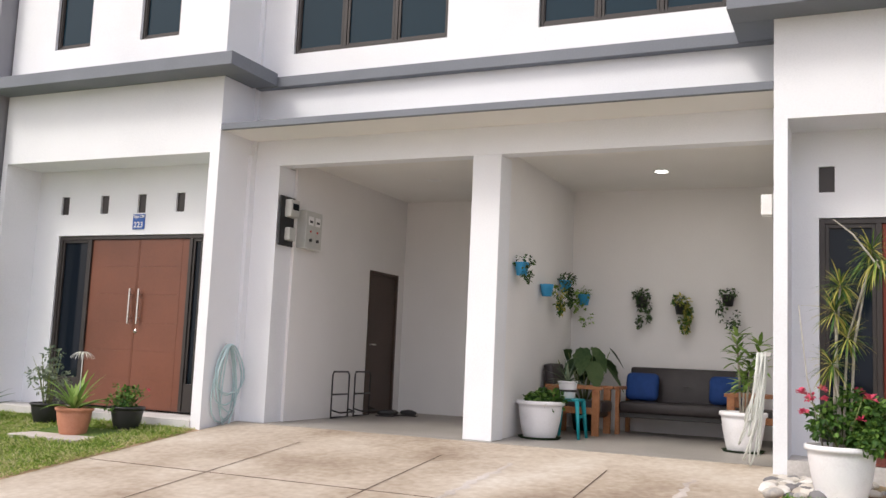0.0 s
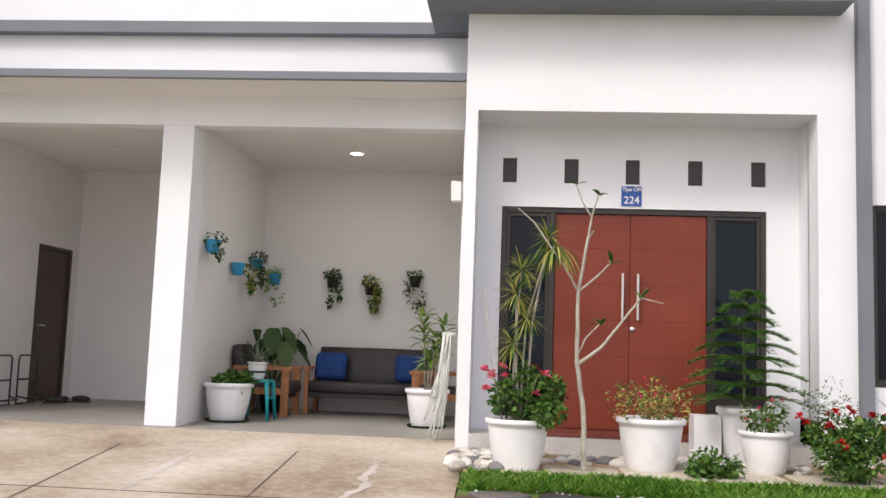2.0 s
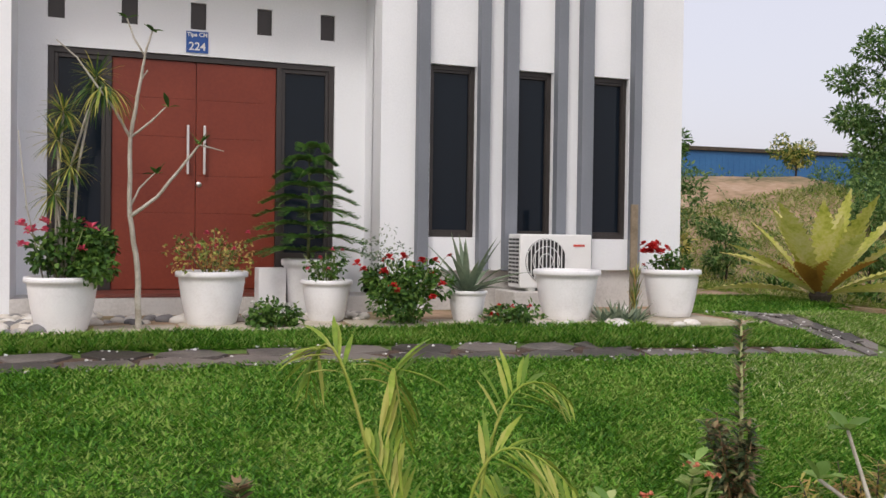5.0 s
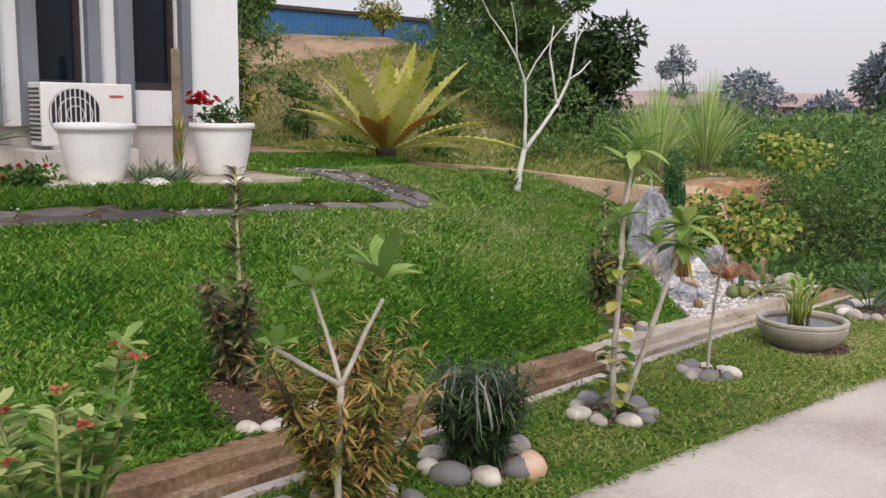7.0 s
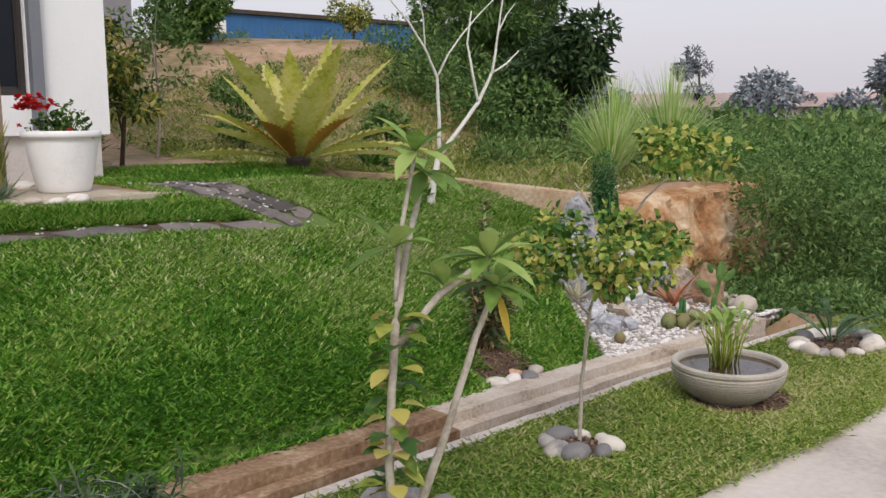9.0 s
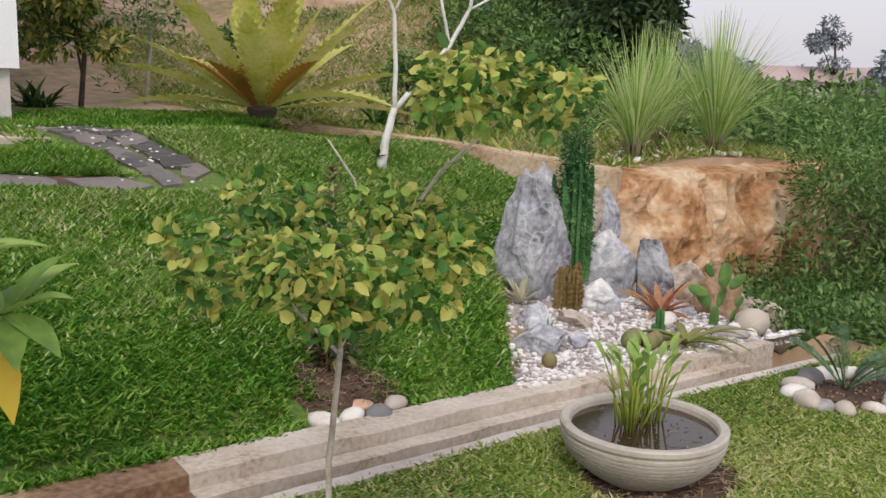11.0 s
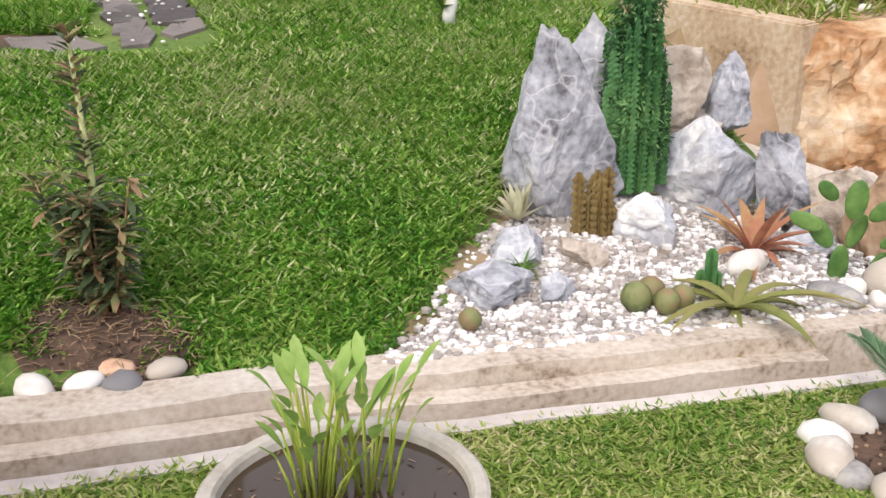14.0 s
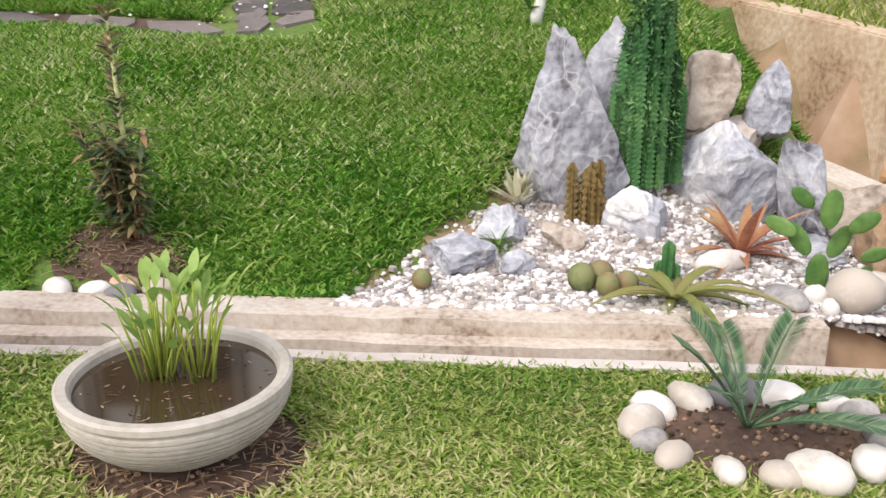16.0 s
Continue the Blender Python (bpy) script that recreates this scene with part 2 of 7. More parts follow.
# wall pieces between the tall windows
WIN = [(3.665, 4.14), (4.555, 4.97), (5.39, 5.84)]
WZ0, WZ1 = 1.71, 3.37
spans = [((3.64, YF, 1.39), (3.665, 8.62, TOP)), ((4.14, YF, 1.39), (4.555, 8.62, TOP)), ((4.97, YF, 1.39), (5.39, 8.62, TOP)), ((5.84, YF, 1.39), (6.49, 8.62, TOP))]
for a, b in WIN:
    spans += [((a, YF, 1.39), (b, 8.62, WZ0)), ((a, YF, WZ1), (b, 8.62, TOP))]
structure("wall_window_side", blocks(*spans), M["wall"], "white painted wall with three tall windows")
structure("wall_east", blocks(((6.29, 8.62, 1.39), (6.49, 18, TOP))), M["wall"], "white painted side wall of the house")
structure("plinth", blocks(((3.18, YF + 0.06, 0.7), (6.43, 18, 1.388))), M["plinth"], "pale plastered plinth of the house")
structure("door_wall", blocks(((0.02, YD, 3.375), (0.26, 9.2, 4.21)), ((0.26, YD, 3.87), (3.18, 9.2, 4.21)), ((0.02, YD, 1.0), (0.262, 9.2, 3.375)), ((2.868, YD, 1.0), (3.18, 9.2, 3.375)), ((0.26, YD, 3.375), (3.18, 9.2, 3.62)),
          *[((a, YD, 3.62), (b, 9.2, 3.87)) for a, b in ((0.402, 0.88), (1.022, 1.49), (1.632, 2.105), (2.247, 2.72), (2.862, 3.18))]), M["wall"], "white painted wall round the entrance door")
structure("entrance_floor", blocks(((0.02, 8.40, 0.85), (3.18, 9.2, 1.15))), M["plinth"], "plastered entrance step")
# main wall over the carports
structure("wall_main", blocks(((-6.3, YC, 4.18), (-0.10, 9.3, 5.60)), ((-6.3, YC, 5.60), (-5.85, 9.3, TOP)), ((-3.74, YC, 5.60), (-2.63, 9.3, TOP)), ((-0.60, YC, 5.60), (-0.10, 9.3, TOP)),
          ((-5.85, YC, 7.0), (-3.74, 9.3, TOP)), ((-2.63, YC, 7.0), (-0.60, 9.3, TOP))), M["wall"], "white painted upper wall over the carports")
structure("canopy", blocks(((-6.352, YF + 0.061, 4.50), (-0.102, YC - 0.001, 4.518)), bevel=0), M["ceiling"], "pale underside of the canopy")
structure("canopy_edge", blocks(((-6.352, YF, 4.497), (-0.102, YF + 0.06, 4.575)), ((-6.352, YF + 0.061, 4.52), (-0.102, YC - 0.001, 4.575)), bevel=0.003), M["grey"], "grey painted edge of the canopy")
structure("upper_band", blocks(((-6.30, YC - 0.12, 5.15), (-0.10, YC - 0.001, 5.28)), bevel=0.005), M["grey"], "grey painted band on the upper wall")
structure("carport_floor", blocks(((-6.3, 9.0, 0.8), (-0.1, 12.9, FLOOR))), M["floor"], "smooth grey cement carport floor")
structure("wall_carport_back", blocks(((-5.9, 12.6, FLOOR), (-3.2, 12.8, 4.6)), ((-3.06, 12.2, FLOOR), (-0.15, 12.4, 4.6))), M["interior"], "cream painted back wall of the carports")
structure("wall_carport_middle", blocks(((-3.3, YC + 0.352, FLOOR), (-3.06, 12.8, 4.36))), M["interior"], "cream painted wall between the carports")
structure("wall_carport_west", blocks(((-6.2, YC + 0.352, FLOOR), (-5.9, 11.48, 4.36)), ((-6.2, 11.48, 3.12), (-5.9, 12.38, 4.36)), ((-6.2, 12.38, FLOOR), (-5.9, 12.8, 4.36)), ((-6.3, 11.4, FLOOR), (-6.2, 12.5, 4.0))), M["interior"], "cream painted side wall of the carport")
structure("wall_carport_east", blocks(((-0.15, YC, FLOOR), (-0.102, 12.4, 4.36))), M["interior"], "cream painted side wall of the carport")
structure("ceiling", blocks(((-6.2, 9.3, 4.30), (-3.1, 12.9, 4.42)), ((-3.1, 9.3, 4.30), (-0.1, 12.4, 4.42))), M["ceiling"], "pale painted carport ceiling")
structure("column", blocks(((-3.35, YC, FLOOR), (-3.01, YC + 0.35, 4.18)), bevel=0.008), M["wall"], "white painted square column between the carports")
structure("column_west", blocks(((-6.352, YC + 0.001, FLOOR - 0.1), (-5.94, YC + 0.35, 4.178)), ((-6.352, YC + 0.31, FLOOR - 0.1), (-6.201, 12.8, 4.6))), M["wall"], "white painted column at the edge of the carport")

# neighbouring house, mirrored
structure("wall_neighbour", blocks(((-6.35, YC - 0.05, 4.18), (-6.302, 9.3, TOP)), ((-6.49, YF, 0.8), (-6.35, YC, TOP)), ((-9.95, YF, 0.8), (-9.86, YD, TOP)), ((-9.86, YF, 4.23), (-6.49, YD, 5.75)),
          ((-9.86, YF, 5.75), (-9.19, YD, TOP)), ((-8.57, YF, 5.75), (-7.73, YD, TOP)), ((-7.1, YF, 5.75), (-6.49, YD, TOP)), ((-9.86, YF, 7.2), (-6.49, YD, TOP))), M["wall"], "white painted front wall of the next house")
structure("door_wall_neighbour", blocks(((-9.86, YD, 0.8), (-9.43, 9.2, 4.3)), ((-6.93, YD, 0.8), (-6.30, 9.2, 4.3)), ((-9.43, YD, 3.33), (-6.93, 9.2, 3.62)), ((-9.43, YD, 3.87), (-6.93, 9.2, 4.3)),
          *[((a, YD, 3.62), (b, 9.2, 3.87)) for a, b in ((-9.29, -8.72), (-8.58, -8.08), (-7.94, -7.44), (-7.30, -6.93))]), M["wall"], "white painted wall round the next entrance door")
structure("wall_grey_neighbour", blocks(((-16, YF - 0.25, 0.5), (-9.98, 9.0, TOP))), M["neighbour"], "grey painted wall of the house beyond")
structure("neighbour_step", blocks(((-9.86, YF - 0.02, 0.8), (-6.49, 9.2, 1.05))), M["plinth"])

# cornices round both wings
def cornice(name, x0, x1, x_open_left, x_open_right):
    bm = bmesh.new()
    o = 0.38
    xa, xb = x0 - (o if x_open_left else 0), x1 + (o if x_open_right else 0)
    box(bm, (xa, YF - o, 5.16), (xb, YF - 0.001, 5.32), 0.006)
    if x_open_left:
        box(bm, (x0 - o, YF, 5.16), (x0 - 0.001, YC - 0.13, 5.32), 0.006)
    if x_open_right:
        box(bm, (x1 + 0.001, YF, 5.16), (x1 + o, YC - 0.13, 5.32), 0.006)
    return structure(name, bm, M["grey"], "grey painted projecting cornice")


cornice("cornice", -0.10, 3.40, True, False)
cornice("cornice_neighbour", -9.95, -6.35, False, True)

# roof slabs close the house
structure("roof", blocks(((-16, 8.3, TOP), (6.6, 18, TOP + 0.2)), ((-10, 13.0, 0.8), (6.3, 13.1, TOP)), ((3.18, 8.7, 1.4), (6.28, 8.72, TOP)), ((-6.3, 9.6, 4.5), (6.2, 9.65, TOP)), ((-9.9, 9.3, 0.9), (-6.3, 9.35, TOP)), ((0.0, 9.3, 0.9), (3.18, 9.35, TOP))), M["neighbour"], "plain roof and inner walls of the house")


def fin(x0, x1):
    return ((x0, YF - 0.10, 1.39), (x1, YF - 0.001, TOP))


structure("grey_fin", blocks(fin(3.52, 3.63), bevel=0.004), M["grey"], "grey painted upright fin beside a window")
for a, b in ((4.145, 4.25), (4.42, 4.55), (4.975, 5.085), (5.25, 5.38), (5.85, 5.94)):
    structure("grey_fin", blocks(fin(a, b), bevel=0.004), M["grey"], "grey painted upright fin beside a window")


def window(name, x0, x1, z0, z1, y, panes=1, label="dark tinted window in a black aluminium frame"):
    e = new(name)
    e.matrix_world = pose((x0 + x1) / 2, y, z0)
    tagged(e, label=label, kind="structure")
    w, h, f = x1 - x0, z1 - z0, 0.045
    part("frame", blocks(((-w / 2, 0, 0), (-w / 2 + f, 0.08, h)), ((w / 2 - f, 0, 0), (w / 2, 0.08, h)), ((-w / 2 + f, 0, 0), (w / 2 - f, 0.08, f)), ((-w / 2 + f, 0, h - f), (w / 2 - f, 0.08, h)),
                         *[((-w / 2 + w * k / panes - f / 2, 0.004, f), (-w / 2 + w * k / panes + f / 2, 0.078, h - f)) for k in range(1, panes)], bevel=0.003), M["frame_dark"], e)
    for k in range(panes):
        a, b = -w / 2 + w * k / panes + f * 0.6, -w / 2 + w * (k + 1) / panes - f * 0.6
        part("sash", blocks(((a, 0.012, f * 0.9), (a + 0.03, 0.07, h - f * 0.9)), ((b - 0.03, 0.012, f * 0.9), (b, 0.07, h - f * 0.9)), ((a + 0.03, 0.012, f * 0.9), (b - 0.03, 0.07, f * 0.9 + 0.03)), ((a + 0.03, 0.012, h - f * 0.9 - 0.03), (b - 0.03, 0.07, h - f * 0.9)), bevel=0.003), M["frame_dark"], e)
        part("pane", blocks(((a + 0.028, 0.035, f), (b - 0.028, 0.041, h - f))), M["glass_sky" if z0 > 5 else "glass"], e)
    return e


for i, (a, b) in enumerate(WIN):
    window("window_%d" % (i + 1), a, b, WZ0, WZ1, YF + 0.05)
window("window_4", -5.85, -3.74, 5.61, 7.0, YC + 0.04, 3)
window("window_5", -2.63, -0.60, 5.61, 7.0, YC + 0.04, 3)
window("window_6", -9.19, -8.57, 5.75, 7.2, YF + 0.04)
window("window_7", -7.73, -7.10, 5.75, 7.2, YF + 0.04)

# ---- surfaces round the house ----
def drive_z(x, y):
    return FLOOR - 0.105 * (9.0 - min(y, 9.0)) - 0.005 if y > 2.2 else 0.31


structure("driveway", grid_sheet([-6.3 + 0.25 * i for i in range(25)] + [0.0], [-3, 0, 2.2] + [2.7 + 0.3 * i for i in range(21)] + [9.0], lambda x, y: max(drive_z(x, y), 0.28)), M["concrete"], "stained concrete driveway")
rbm = bmesh.new()
prev = None
for i, x in enumerate([-60, -20, -6.3, 0] + [0.5 + 0.25 * k for k in range(48)] + [14, 20, 40, 120]):
    j = noise.noise((x * 1.7, 0, 0)) * 0.05
    row = [rbm.verts.new((x, y, strip_z(max(x, 2.5)) - 0.03)) for y in (-5, 0, 1.6)] + [rbm.verts.new((x, road_edge(x) + j, strip_z(max(x, 2.5)) - 0.015))] + [rbm.verts.new((x, road_edge(x) + j + 0.01, strip_z(max(x, 2.5)) - 0.12))]
    if prev:
        for k in range(4):
            rbm.faces.new((prev[k], row[k], row[k + 1], prev[k + 1]))
    prev = row
structure("road", rbm, M["road"], "pale cracked concrete road")
# drain
def sweep(xs, lo, hi, z0, z1):
    """A concrete strip that runs with the drain between two offsets from its lawn side."""
    bm = bmesh.new()
    prev = None
    rng = random.Random(int(1000 * abs(lo)))
    for x in xs:
        y, z, j = drain_y(x), strip_z(x), rng.uniform(-0.006, 0.006)
        ring = [bm.verts.new(p) for p in ((x, y + lo + j, z + z0), (x, y + hi + j * 0.5, z + z0), (x, y + hi + j, z + z1), (x, y + lo + j, z + z1 + j * 0.7))]
        if prev:
            for k in range(4):
                bm.faces.new((prev[k], prev[(k + 1) % 4], ring[(k + 1) % 4], ring[k]))
        else:
            bm.faces.new(ring[::-1])
        prev = ring
    bm.faces.new(prev)
    bmesh.ops.recalc_face_normals(bm, faces=bm.faces)
    return bm


dx = [0.1 + 0.15 * i for i in range(64)]
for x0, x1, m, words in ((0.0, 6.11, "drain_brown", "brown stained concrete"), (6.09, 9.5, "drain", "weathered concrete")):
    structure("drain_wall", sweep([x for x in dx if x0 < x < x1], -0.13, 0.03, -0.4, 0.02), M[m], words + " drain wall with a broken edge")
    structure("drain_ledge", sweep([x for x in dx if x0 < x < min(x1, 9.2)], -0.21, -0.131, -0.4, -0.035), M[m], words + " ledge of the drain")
structure("drain_bed", sweep([x for x in dx if x < 9.7], -0.40, -0.211, -0.4, -0.26), M["drain"], "silted concrete bed of the drain")
structure("drain_kerb", sweep([x for x in dx if x < 9.75], -0.46, -0.401, -0.4, 0.02), M["road"], "pale rough concrete kerb of the drain")
# retaining wall
bm = bmesh.new()
front = [(8.3, 9.62, 0.985), (8.8, 8.95, 0.965), (9.2, 8.2, 0.945), (9.536, 7.5, 0.905), (9.93, 6.73, 0.84), (10.285, 6.045, 0.77)]
rings = []
for i, (x, y, z) in enumerate(front):
    a, b = front[max(0, i - 1)], front[min(len(front) - 1, i + 1)]
    d = Vector((b[0] - a[0], b[1] - a[1])).normalized()
    bx, by = x - d.y * 0.15, y + d.x * 0.15
    j = 0.006 * math.sin(i * 2.3)
    rings.append([bm.verts.new(p) for p in ((x, y, -0.6), (bx, by, -0.6), (bx, by, z + j), (x, y, z - 0.012), (x + d.y * 0.0, y, z - 0.02))][:4])
for ra, rb in zip(rings, rings[1:]):
    for k in range(4):
        bm.faces.new((ra[k], rb[k], rb[(k + 1) % 4], ra[(k + 1) % 4]))
bm.faces.new(rings[0][::-1])
bm.faces.new(rings[-1])
bmesh.ops.recalc_face_normals(bm, faces=bm.faces)
bmesh.ops.bevel(bm, geom=[e for e in bm.edges if min(v.co.z for v in e.verts) > 0.5], offset=0.012, segments=2, affect="EDGES")
structure("retaining_wall", bm, M["stained_wall"], "weathered concrete retaining wall")

# lamp light in the carport
ld = bpy.data.lights.new("carport_lamp", "AREA")
ld.shape, ld.size, ld.energy, ld.color = "DISK", 0.14, 6, (1, 0.96, 0.9)
new("carport_lamp_light", ld).matrix_world = pose(-1.35, 10.4, 4.28)

# ---- tools for plants, stones and loose things ----
class Buf:
    """Collects vertices and faces of one mesh."""

    def __init__(self):
        self.v, self.f = [], []

    def strip(self, pts, widths, side, cup=0.0):
        """A leaf along points, with half widths, spread along side vectors and raised at its edges by cup."""
        n0 = len(self.v)
        for i, (p, w) in enumerate(zip(pts, widths)):
            s = side[i] if isinstance(side, list) else side
            up = Vector((0, 0, 1)) * (cup * w)
            self.v += [p - s * w + up, p, p + s * w + up]
        for i in range(len(pts) - 1):
            a = n0 + 3 * i
            self.f += [(a, a + 1, a + 4, a + 3), (a + 1, a + 2, a + 5, a + 4)]

    def leaf(self, base, way, length, width, droop=0.3, n=4, cup=0.3, shape=1.0, wave=0.0):
        way = Vector(way).normalized()
        side = way.cross(Vector((0, 0, 1)))
        side = side.normalized() if side.length > 0.05 else Vector((math.cos(length * 99), math.sin(length * 99), 0))
        pts, ws, p, d = [], [], Vector(base), way.copy()
        for i in range(n + 1):
            t = i / n
            pts.append(p.copy())
            w = math.sin(math.pi * min(1, (t * 0.93 + 0.06)) ** shape)
            if wave and 0 < i < n:
                w *= 1 + wave * (1 if i % 2 else -1)
            ws.append(max(0.0008, width * 0.5 * w))
            d = (d + Vector((0, 0, -droop / n))).normalized()
            p = p + d * (length / n)
        self.strip(pts, ws, side, cup)
        return pts

    def tube(self, pts, radii, sides=6):
        prev = None
        for i, p in enumerate(pts):
            p = Vector(p)
            a, b = Vector(pts[max(0, i - 1)]), Vector(pts[min(len(pts) - 1, i + 1)])
            d = (b - a).normalized()
            u = d.cross(Vector((0.31, 0.2, 0.93))).normalized()
            w = d.cross(u)
            n0 = len(self.v)
            for k in range(sides):
                an = 2 * math.pi * k / sides
                self.v.append(p + (u * math.cos(an) + w * math.sin(an)) * radii[i])
            if prev is not None:
                for k in range(sides):
                    self.f.append((prev + k, prev + (k + 1) % sides, n0 + (k + 1) % sides, n0 + k))
            else:
                self.f.append(tuple(n0 + k for k in range(sides))[::-1])
            prev = n0
        self.f.append(tuple(prev + k for k in range(sides)))

    def ball(self, c, r, squash=1.0, seg=7, rings=4):
        n0 = len(self.v)
        c = Vector(c)
        for j in range(1, rings):
            th = math.pi * j / rings
            for k in range(seg):
                a = 2 * math.pi * k / seg
                self.v.append(c + Vector((r * math.sin(th) * math.cos(a), r * math.sin(th) * math.sin(a), r * squash * math.cos(th))))
        top, bot = len(self.v), len(self.v) + 1
        self.v += [c + Vector((0, 0, r * squash)), c - Vector((0, 0, r * squash))]
        for k in range(seg):
            self.f.append((top, n0 + k, n0 + (k + 1) % seg))
            l = n0 + (rings - 2) * seg
            self.f.append((bot, l + (k + 1) % seg, l + k))
            for j in range(rings - 2):
                a = n0 + j * seg
                self.f.append((a + k, a + seg + k, a + seg + (k + 1) % seg, a + (k + 1) % seg))

    def flower(self, c, r, rng, petals=9):
        c = Vector(c)
        for k in range(petals):
            a, e = rng.uniform(0, 6.28), rng.uniform(-0.2, 1.3)
            d = Vector((math.cos(a) * math.cos(e), math.sin(a) * math.cos(e), math.sin(e)))
            self.leaf(c, d, r, r * 0.9, 0.3, 2, 0.5)

    def ob(self, name, mat, parent=None, label="", smooth=True):
        me = bpy.data.meshes.new(name)
        me.from_pydata([tuple(v) for v in self.v], [], self.f)
        for mm in (mat if isinstance(mat, (list, tuple)) else [mat]):
            me.materials.append(mm)
        if smooth:
            me.polygons.foreach_set("use_smooth", [True] * len(me.polygons))
        o = new(name, me)
        if parent:
            o.parent = parent
        if label:
            tagged(o, label=label)
        return o


def leaf_mesh(name, pos, way, nrm, length, width, mat, parent=None, label="", kind="", broad=False):
    """Many small folded leaves: arrays of places, ways and normals; four corners and a fold each."""
    n = len(pos)
    way = way / np.linalg.norm(way, axis=1, keepdims=True)
    side = np.cross(way, nrm)
    side /= np.maximum(1e-6, np.linalg.norm(side, axis=1, keepdims=True))
    up = np.cross(side, way)
    L, W = np.reshape(length, (-1, 1)) * np.ones((n, 1)), np.reshape(width, (-1, 1)) * np.ones((n, 1))
    mid = pos + way * L * 0.45
    v = np.stack([pos, mid - side * W * 0.5 + up * W * 0.15, pos + way * L - up * L * 0.18, mid + side * W * 0.5 + up * W * 0.15], axis=1).reshape(-1, 3)
    corners, order = 4, [0, 1, 2, 0, 2, 3]
    if broad:                                        # a rounder leaf of six corners
        corners, order = 6, [0, 1, 2, 3, 0, 3, 4, 5]
        lift = up * W * 0.18
        a, b = pos + way * L * 0.25, pos + way * L * 0.68 - up * L * 0.06
        v = np.stack([pos, a - side * W * 0.42 + lift, b - side * W * 0.46 + lift, pos + way * L - up * L * 0.22, b + side * W * 0.46 + lift, a + side * W * 0.42 + lift], axis=1).reshape(-1, 3)
    me = bpy.data.meshes.new(name)
    me.vertices.add(corners * n)
    me.vertices.foreach_set("co", v.astype(np.float32).ravel())
    me.loops.add(len(order) * n)
    base = (np.arange(n) * corners)[:, None]
    me.loops.foreach_set("vertex_index", (base + np.array([order])).ravel().astype(np.int32))
    me.polygons.add(2 * n)
    me.polygons.foreach_set("loop_start", np.arange(2 * n, dtype=np.int32) * (len(order) // 2))
    me.update(calc_edges=True)
    me.materials.append(mat)
    o = new(name, me)
    if parent:
        o.parent = parent
    if label or kind:
        tagged(o, label=label, kind=kind)
    return o


def cloud(seed, blobs, count, length, width, up=0.3):
    """Places, ways and normals of leaves over a set of clumps (x, y, z, rx, ry, rz)."""
    r = np.random.default_rng(seed)
    b = np.array(blobs, float)
    area = (b[:, 3] * b[:, 4] + b[:, 4] * b[:, 5] + b[:, 3] * b[:, 5])
    k = r.choice(len(b), count, p=area / area.sum())
    d = r.normal(size=(count, 3))
    d /= np.linalg.norm(d, axis=1, keepdims=True)
    rad = r.uniform(0.45, 1.08, (count, 1)) ** 0.6
    pos = b[k, :3] + d * b[k, 3:] * rad
    way = d + r.normal(size=(count, 3)) * 0.7 + np.array([0, 0, up - 0.35])
    nrm = d * 0.6 + r.normal(size=(count, 3)) * 0.4 + np.array([0, 0, 0.8])
    return pos, way, nrm, length * r.uniform(0.6, 1.3, count), width * r.uniform(0.7, 1.3, count)


def clumps(seed, c, r, n, size):
    """n clumps scattered in an ellipsoid, for an uneven crown."""
    rng = random.Random(seed)
    out = []
    for i in range(n):
        while True:
            p = [rng.uniform(-1, 1) for k in range(3)]
            if sum(q * q for q in p) < 1:
                break
        s = size * rng.uniform(0.6, 1.25)
        out.append((c[0] + p[0] * r[0], c[1] + p[1] * r[1], c[2] + p[2] * r[2], s, s, s * 0.75))
    return out


def veins(m, colour, scale, width, strength):
    """Pale mineral veins and rust blotches over a stone material."""
    nt = m.node_tree
    N, L = nt.nodes, nt.links
    b = N["Principled BSDF"]
    geo = N.new("ShaderNodeNewGeometry")
    warp = N.new("ShaderNodeTexNoise")
    warp.inputs["Scale"].default_value = scale * 1.3
    off = N.new("ShaderNodeVectorMath")
    off.operation = "MULTIPLY_ADD"
    off.inputs[1].default_value = (0.22, 0.22, 0.22)
    L.new(geo.outputs["Position"], warp.inputs["Vector"])
    L.new(warp.outputs["Color"], off.inputs[0])
    L.new(geo.outputs["Position"], off.inputs[2])
    v = N.new("ShaderNodeTexVoronoi")
    v.feature = "DISTANCE_TO_EDGE"
    v.inputs["Scale"].default_value = scale
    L.new(off.outputs[0], v.inputs["Vector"])
    r = N.new("ShaderNodeMapRange")
    r.inputs["From Min"].default_value, r.inputs["From Max"].default_value = 0.0, width
    r.inputs["To Min"].default_value, r.inputs["To Max"].default_value = strength, 0.0
    L.new(v.outputs["Distance"], r.inputs["Value"])
    mx = N.new("ShaderNodeMix")
    mx.data_type = "RGBA"
    src = b.inputs["Base Color"].links[0].from_socket
    L.new(r.outputs[0], mx.inputs[0])
    L.new(src, mx.inputs[6])
    mx.inputs[7].default_value = (*colour, 1)
    L.new(mx.outputs[2], b.inputs["Base Color"])


def foliage(name, stops, rough=0.55, trans=0.28, isl=0.5, scale=2.5):
    return material(name, stops, rough, scale, 30, 0.0, island=isl, trans=trans, spec=0.3)


